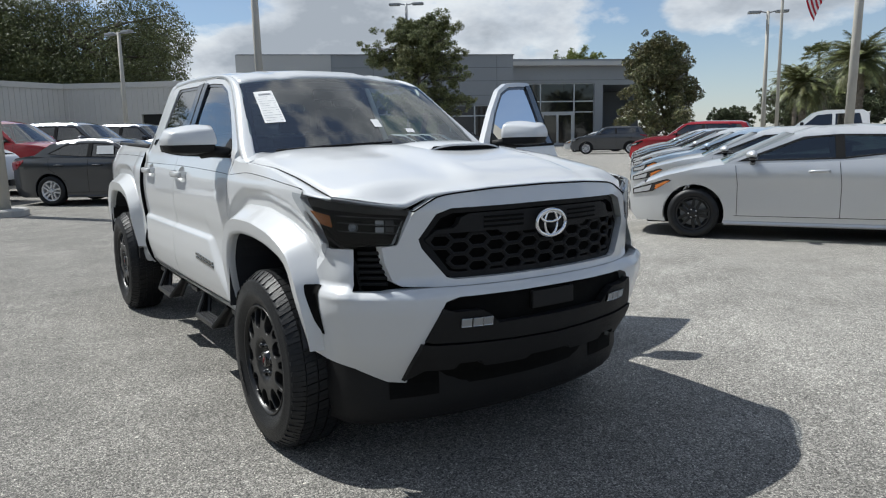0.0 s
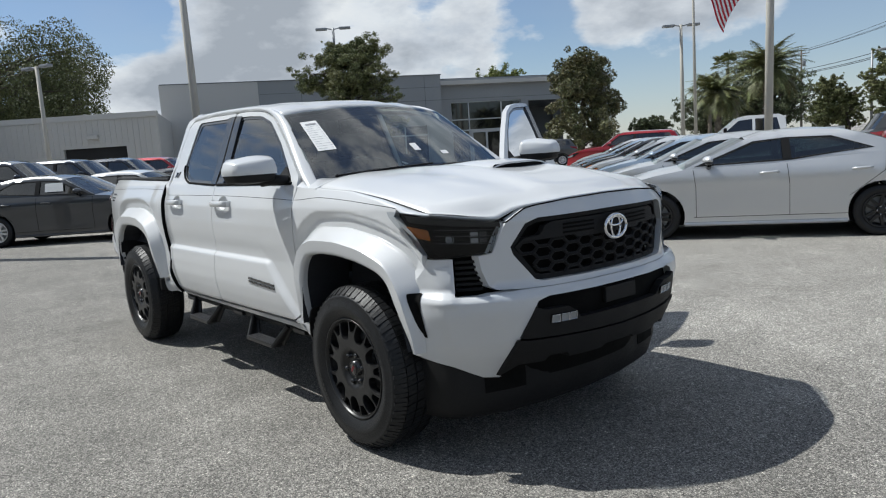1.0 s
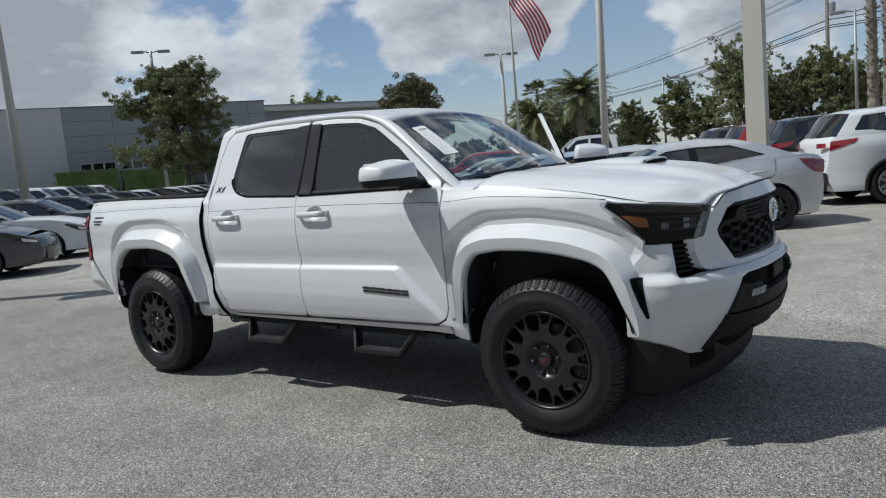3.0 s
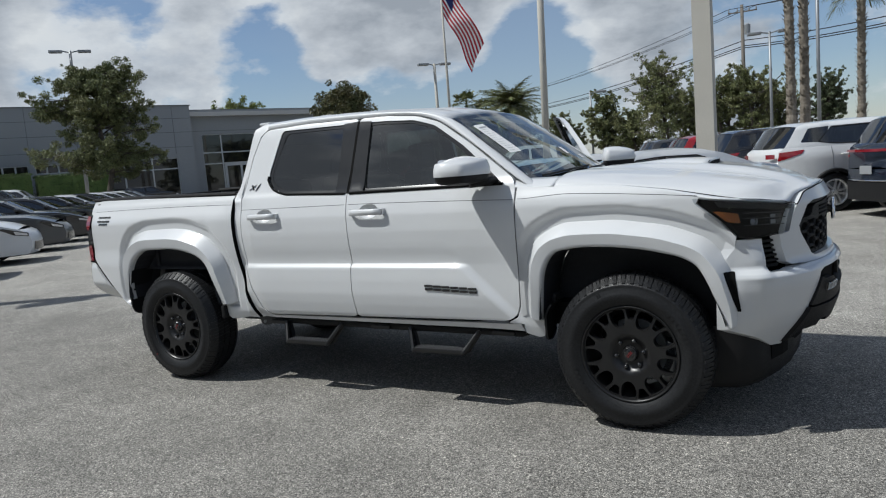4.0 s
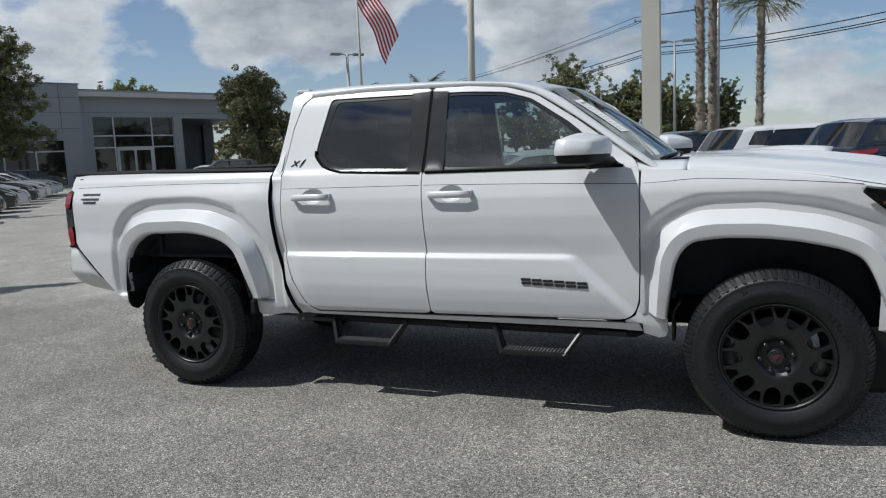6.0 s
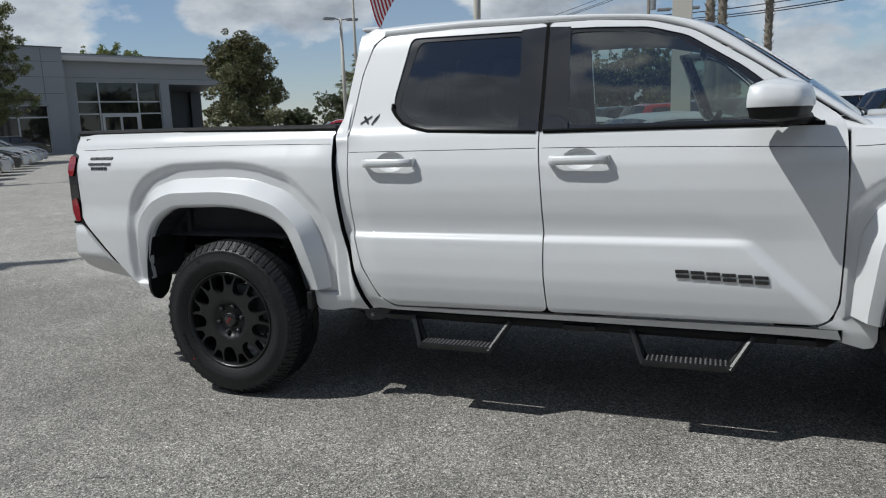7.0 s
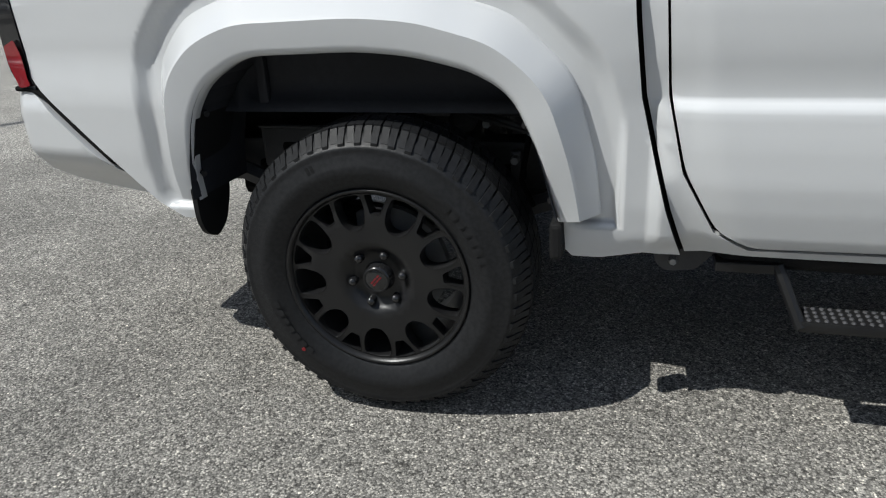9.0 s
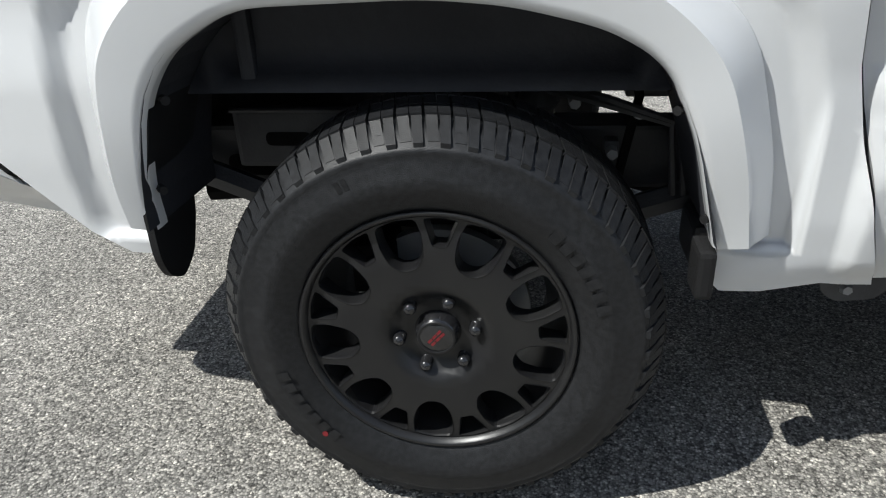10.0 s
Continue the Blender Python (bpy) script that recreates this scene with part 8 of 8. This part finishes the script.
def build_cabin():
    part("cabin_floor", box(0.70, 2.90, -0.72, 0.72, 0.60, 0.66), "interior", truck)
    rows = [[(x, 0.52 * q, 1.745 - 0.02 * q * q - 0.06 * smoothstep(1.9, 2.25, x)) for q in np.linspace(-1, 1, 7)] for x in np.linspace(0.74, 2.2, 9)]
    part("headliner", grid_surface(rows), "headliner", truck)
    rows = [[(2.60 + dx, 0.70 * q, z - 0.03 * q * q) for q in np.linspace(-1, 1, 15)] for dx, z in ((-0.22, 0.70), (-0.20, 1.00), (-0.16, 1.16), (-0.08, 1.235), (0.06, 1.262), (0.30, 1.29))]
    part("dashboard", grid_surface(rows), "interior", truck, smooth=True)
    part("screen", box(2.36, 2.385, -0.15, 0.15, 1.14, 1.30, 0.01), "gloss_black", truck)
    for sx, rear in ((1.78, False), (0.98, True)):
        for sy in (-0.38, 0.38):
            bm = bmesh.new()
            add_box(bm, sx - 0.26, sx + 0.27, sy - 0.26, sy + 0.26, 0.66, 0.90, 0.07)
            add_box(bm, sx - 0.38, sx - 0.20, sy - 0.25, sy + 0.25, 0.84, 1.40, 0.07, Matrix.Translation((0, 0, 0)))
            seat = part("seat", bm, "interior", truck, smooth=False)
            part("headrest", box(sx - 0.39, sx - 0.28, sy - 0.14, sy + 0.14, 1.42, 1.60, 0.05), "interior", seat)
    bm = bmesh.new()
    c = Vector((2.22, 0.38, 1.17))
    add_tube(bm, [c + Vector((0.075 * math.sin(a), 0.185 * math.cos(a), 0.175 * math.sin(a))) for a in (2 * math.pi * k / 28 for k in range(29))], 0.016, 8)
    for a in (0.1, math.pi - 0.1, -math.pi / 2):
        add_tube(bm, [c, c + Vector((0.075 * math.sin(a), 0.185 * math.cos(a), 0.175 * math.sin(a)))], 0.02, 6)
    part("steering_wheel", bm, "interior", truck)
    part("rear_view_mirror", box(2.20, 2.23, -0.12, 0.12, 1.60, 1.67, 0.012), "gloss_black", truck)


build_cabin()


def build_steps():
    for s in (-1, 1):
        bar = part("side_step_bar", tube([(0.80, s * 0.66, 0.47), (0.86, s * 0.755, 0.455), (1.2, s * 0.755, 0.450), (2.4, s * 0.755, 0.444), (2.70, s * 0.755, 0.442), (2.76, s * 0.66, 0.45)], 0.025, 12), "black_plastic", truck, "black tubular side step", smooth=True)
        part("end_bracket", sheet(rounded([(0.69, 0.47), (0.69, 0.425), (0.72, 0.402), (0.79, 0.410), (0.84, 0.47)], 0.015, 3), lambda x, z: (x, s * 0.752, z), 0.1, (), (0, -s * 0.008, 0)), "running_gear", bar)
        part("bolt", tube([(0.735, s * 0.75, 0.432), (0.735, s * 0.764, 0.432)], [0.013, 0.009], 6), "pole_metal", bar)
        for x in (0.90, 1.75, 2.60):
            part("bracket", box(x - 0.07, x + 0.07, min(s * 0.50, s * 0.80), max(s * 0.50, s * 0.80), 0.43, 0.455, 0.004), "satin_black", bar)
        for x0, x1 in ((1.015, 1.365), (2.015, 2.370)):
            z = 0.345
            tread = part("step_tread", box(x0, x1, min(s * 0.782, s * 0.868), max(s * 0.782, s * 0.868), z - 0.028, z, 0.008), "satin_black", bar, "ribbed metal step tread")
            nub = bmesh.new()
            for k in range(17):
                for r in range(4):
                    cx, cy = x0 + 0.025 + (x1 - x0 - 0.05) * k / 16, s * (0.795 + 0.020 * r)
                    add_tube(nub, [(cx, cy, z - 0.001), (cx, cy, z + 0.004)], [0.0065, 0.004], 6)
            ob = part("grip", nub, "tread_metal", tread)
            ob["kind"] = "stuff"
            for xa, xb in ((x0 - 0.045, x0 + 0.01), (x1 + 0.075, x1 - 0.01)):
                bm = bmesh.new()
                for y0, y1 in ((0.79, 0.860), (0.76, 0.790)):
                    add_tube(bm, [(xa, s * y0, 0.45), (xb, s * y1, z - 0.02)], 0.014, 8)
                grid_surface([[(xa, s * 0.80, 0.44), (xa, s * 0.76, 0.44)], [(xb, s * 0.86, z - 0.02), (xb, s * 0.79, z - 0.02)]], bm)
                part("step_leg", bm, "satin_black", bar)


build_steps()


def build_truck_wheel(x, s):
    """Tread blocks on a deep tyre; a black nine-spoke rim with pockets cut through, six nuts and a cap."""
    R, w = TYRE_R, 0.132
    rim = 0.2465
    grow = rim / 0.238
    prof = [(rim - 0.012, -w * 0.72), (rim, -w * 0.84), (rim + 0.012, -w * 0.90), (rim + 0.045, -w * 1.02), (rim + 0.066, -w * 1.045), (rim + 0.069, -w * 1.03), (rim + 0.092, -w * 1.03), (R - 0.052, -w * 0.985), (R - 0.047, -w * 1.0), (R - 0.040, -w * 0.955), (R - 0.021, -w * 0.78),
            (R - 0.009, -w * 0.55), (R - 0.009, w * 0.6), (R - 0.012, w * 0.84), (R - 0.04, w * 0.97), (rim + 0.07, w * 1.03), (rim, w * 0.84), (rim - 0.012, w * 0.72)]
    tyre = part("front_wheel" if x > 1 else "rear_wheel", lathe(prof, 96), "rubber", truck, "all-terrain tyre on a black nine-spoke rim", smooth=True)
    bm = bmesh.new()
    nb = 108
    for k in range(nb):
        a0 = 2 * math.pi * (k + 0.08 * (k % 2)) / nb
        out = -0.96 if k % 2 else -0.90
        for y0, y1, sh, wd, r0, r1 in ((out, -0.60, 0.0, 0.80 - 0.06 * (k % 2), R - 0.020, R - 0.003), (-0.57, -0.22, 0.35, 0.86, R - 0.012, R), (-0.17, 0.17, 0.7, 0.86, R - 0.012, R), (0.22, 0.57, 0.2, 0.86, R - 0.012, R), (0.62, 0.95, 0.5, 0.80, R - 0.022, R)):
            da = 2 * math.pi / nb
            vs = []
            for rr in (r0, r1):
                for yy, skew in ((y0, 0.0), (y1, 0.34)):
                    for e in (0.0, wd):
                        ang = a0 + da * (sh + e + skew)
                        r_ = rr - (0 if abs(yy) < 0.89 else 0.030 if rr == r1 else 0.026)
                        vs.append(bm.verts.new((r_ * math.cos(ang), yy * w, r_ * math.sin(ang))))
            for q in ((0, 1, 3, 2), (4, 6, 7, 5), (0, 4, 5, 1), (2, 3, 7, 6), (0, 2, 6, 4), (1, 5, 7, 3)):
                bm.faces.new([vs[i] for i in q])
    ob = part("tread_block", bm, "rubber", tyre)
    ob["kind"] = "stuff"
    # faint raised sidewall marks, plain shapes
    for a_mid, span, r0, r1 in ((0.55, 0.62, rim + 0.040, rim + 0.064), (0.55 + math.pi, 0.62, rim + 0.040, rim + 0.064), (2.0, 0.08, rim + 0.072, rim + 0.092)):
        n = max(2, int(span / 0.085))
        for k in range(n):
            aa = a_mid - span / 2 + span * (k + 0.12) / n
            ab = a_mid - span / 2 + span * (k + 0.82) / n
            rows = [[(rr * math.cos(q), -w * (1.046 if rr < rim + 0.069 else 1.034), rr * math.sin(q)) for q in np.linspace(aa, ab, 4)] for rr in (r0, r1)]
            part("sidewall_mark", grid_surface(rows), "rubber", tyre)
    # rim
    rimo = part("rim", lathe([(rim - 0.004, -w * 0.80), (rim + 0.004, -w * 0.885), (rim - 0.001, -w * 0.91), (rim - 0.006, -w * 0.89), (rim - 0.010, -w * 0.80), (rim - 0.022, -w * 0.6), (rim - 0.05, w * 0.1), (rim - 0.05, w * 0.75), (rim - 0.004, w * 0.8)], 72), "satin_black", tyre, "satin black alloy rim", smooth=True)
    disc = [((rim - 0.010) * math.cos(a), (rim - 0.012) * math.sin(a)) for a in (2 * math.pi * k / 72 for k in range(72))]
    holes = []

    def pol(r, a):
        return (r * grow * math.cos(a), r * grow * math.sin(a))
    for k in range(9):
        a = 2 * math.pi * k / 9 + 0.45
        holes.append(rounded([pol(0.223, a - 0.160), pol(0.226, a), pol(0.223, a + 0.160), pol(0.192, a + 0.198), pol(0.158, a + 0.190), pol(0.140, a + 0.11), pol(0.136, a), pol(0.140, a - 0.11), pol(0.158, a - 0.190), pol(0.192, a - 0.198)], 0.010, 3))
        b = a + math.pi / 9
        holes.append(rounded([pol(0.223, b - 0.130), pol(0.225, b), pol(0.223, b + 0.130), pol(0.176, b + 0.066), pol(0.176, b - 0.066)], 0.005, 3))

    def dish(u, v):
        r = math.hypot(u, v)
        return (u, -w * (0.80 + 0.07 * smoothstep(0.23, 0.16, r) - 0.22 * smoothstep(0.105, 0.06, r)), v)
    part("spokes", sheet(disc, dish, 0.016, holes, (0, 0.034, 0)), "satin_black", rimo)
    # sloping walls of the pockets
    bm = bmesh.new()
    for h in holes:
        mu, mv = sum(p[0] for p in h) / len(h), sum(p[1] for p in h) / len(h)
        rows = []
        for q, deep in ((1.0, -0.0012), (0.965, 0.003), (0.90, 0.034)):
            rows.append([Vector(dish(u, v)) + Vector(((mu - u) * (1 - q), deep, (mv - v) * (1 - q))) for u, v in h + h[:1]])
        grid_surface(rows, bm)
    for f in bm.faces:
        f.smooth = False
    part("pocket_wall", bm, "satin_black", rimo)
    for k in range(6):
        a = 2 * math.pi * k / 6 + 0.19
        m = Matrix.Translation((0.071 * math.cos(a), -w * 0.64, 0.071 * math.sin(a)))
        nut = lathe([(0, -0.030), (0.008, -0.028), (0.0125, -0.020), (0.0125, 0.0), (0.017, 0.002), (0.017, 0.03)], 12)
        bmesh.ops.transform(nut, matrix=m, verts=nut.verts[:])
        part("wheel_nut", nut, "gloss_black", rimo, smooth=True)
    part("centre_cap", lathe([(0, -w * 0.86), (0.030, -w * 0.86), (0.036, -w * 0.82), (0.044, -w * 0.62), (0.05, -w * 0.5)], 30), "gloss_black", rimo, smooth=True)
    cap = bmesh.new()
    for k in range(3):
        m = Matrix.Rotation(-0.85, 4, "Y") @ Matrix.Translation((-0.0125 + 0.0125 * k, 0, 0))
        for z0 in (-0.0065, 0.0015):
            add_box(cap, -0.0050, 0.0050, -w * 0.866, -w * 0.855, z0, z0 + 0.0048, 0, m)
    part("cap_mark", cap, "cap_red", rimo, "dull red plain mark")
    part("cap_ring", lathe([(0.029, -w * 0.858), (0.031, -w * 0.872), (0.034, -w * 0.866), (0.035, -w * 0.85)], 36), "satin_black", rimo, smooth=True)
    if x < 1:
        part("paint_dot", lathe([(0, -w * 1.049), (0.006, -w * 1.049), (0.006, -w * 1.03)], 10), "cap_red", tyre).location = ((rim + 0.062) * math.cos(3.91), 0, (rim + 0.062) * math.sin(3.91))
    part("brake_disc", lathe([(0.05, -0.01), (0.165, -0.01), (0.165, 0.015), (0.05, 0.015)], 40), "pole_metal", rimo)
    part("brake_caliper", box(-0.16, -0.08, -0.05, 0.05, 0.05, 0.15, 0.012), "void", rimo)
    tyre.location = (x, s * 0.80, HUB_Z)
    if s > 0:
        tyre.rotation_euler = (0, 0, math.pi)
    return tyre


for s in (-1, 1):
    for x in HUB_X:
        build_truck_wheel(x, s)
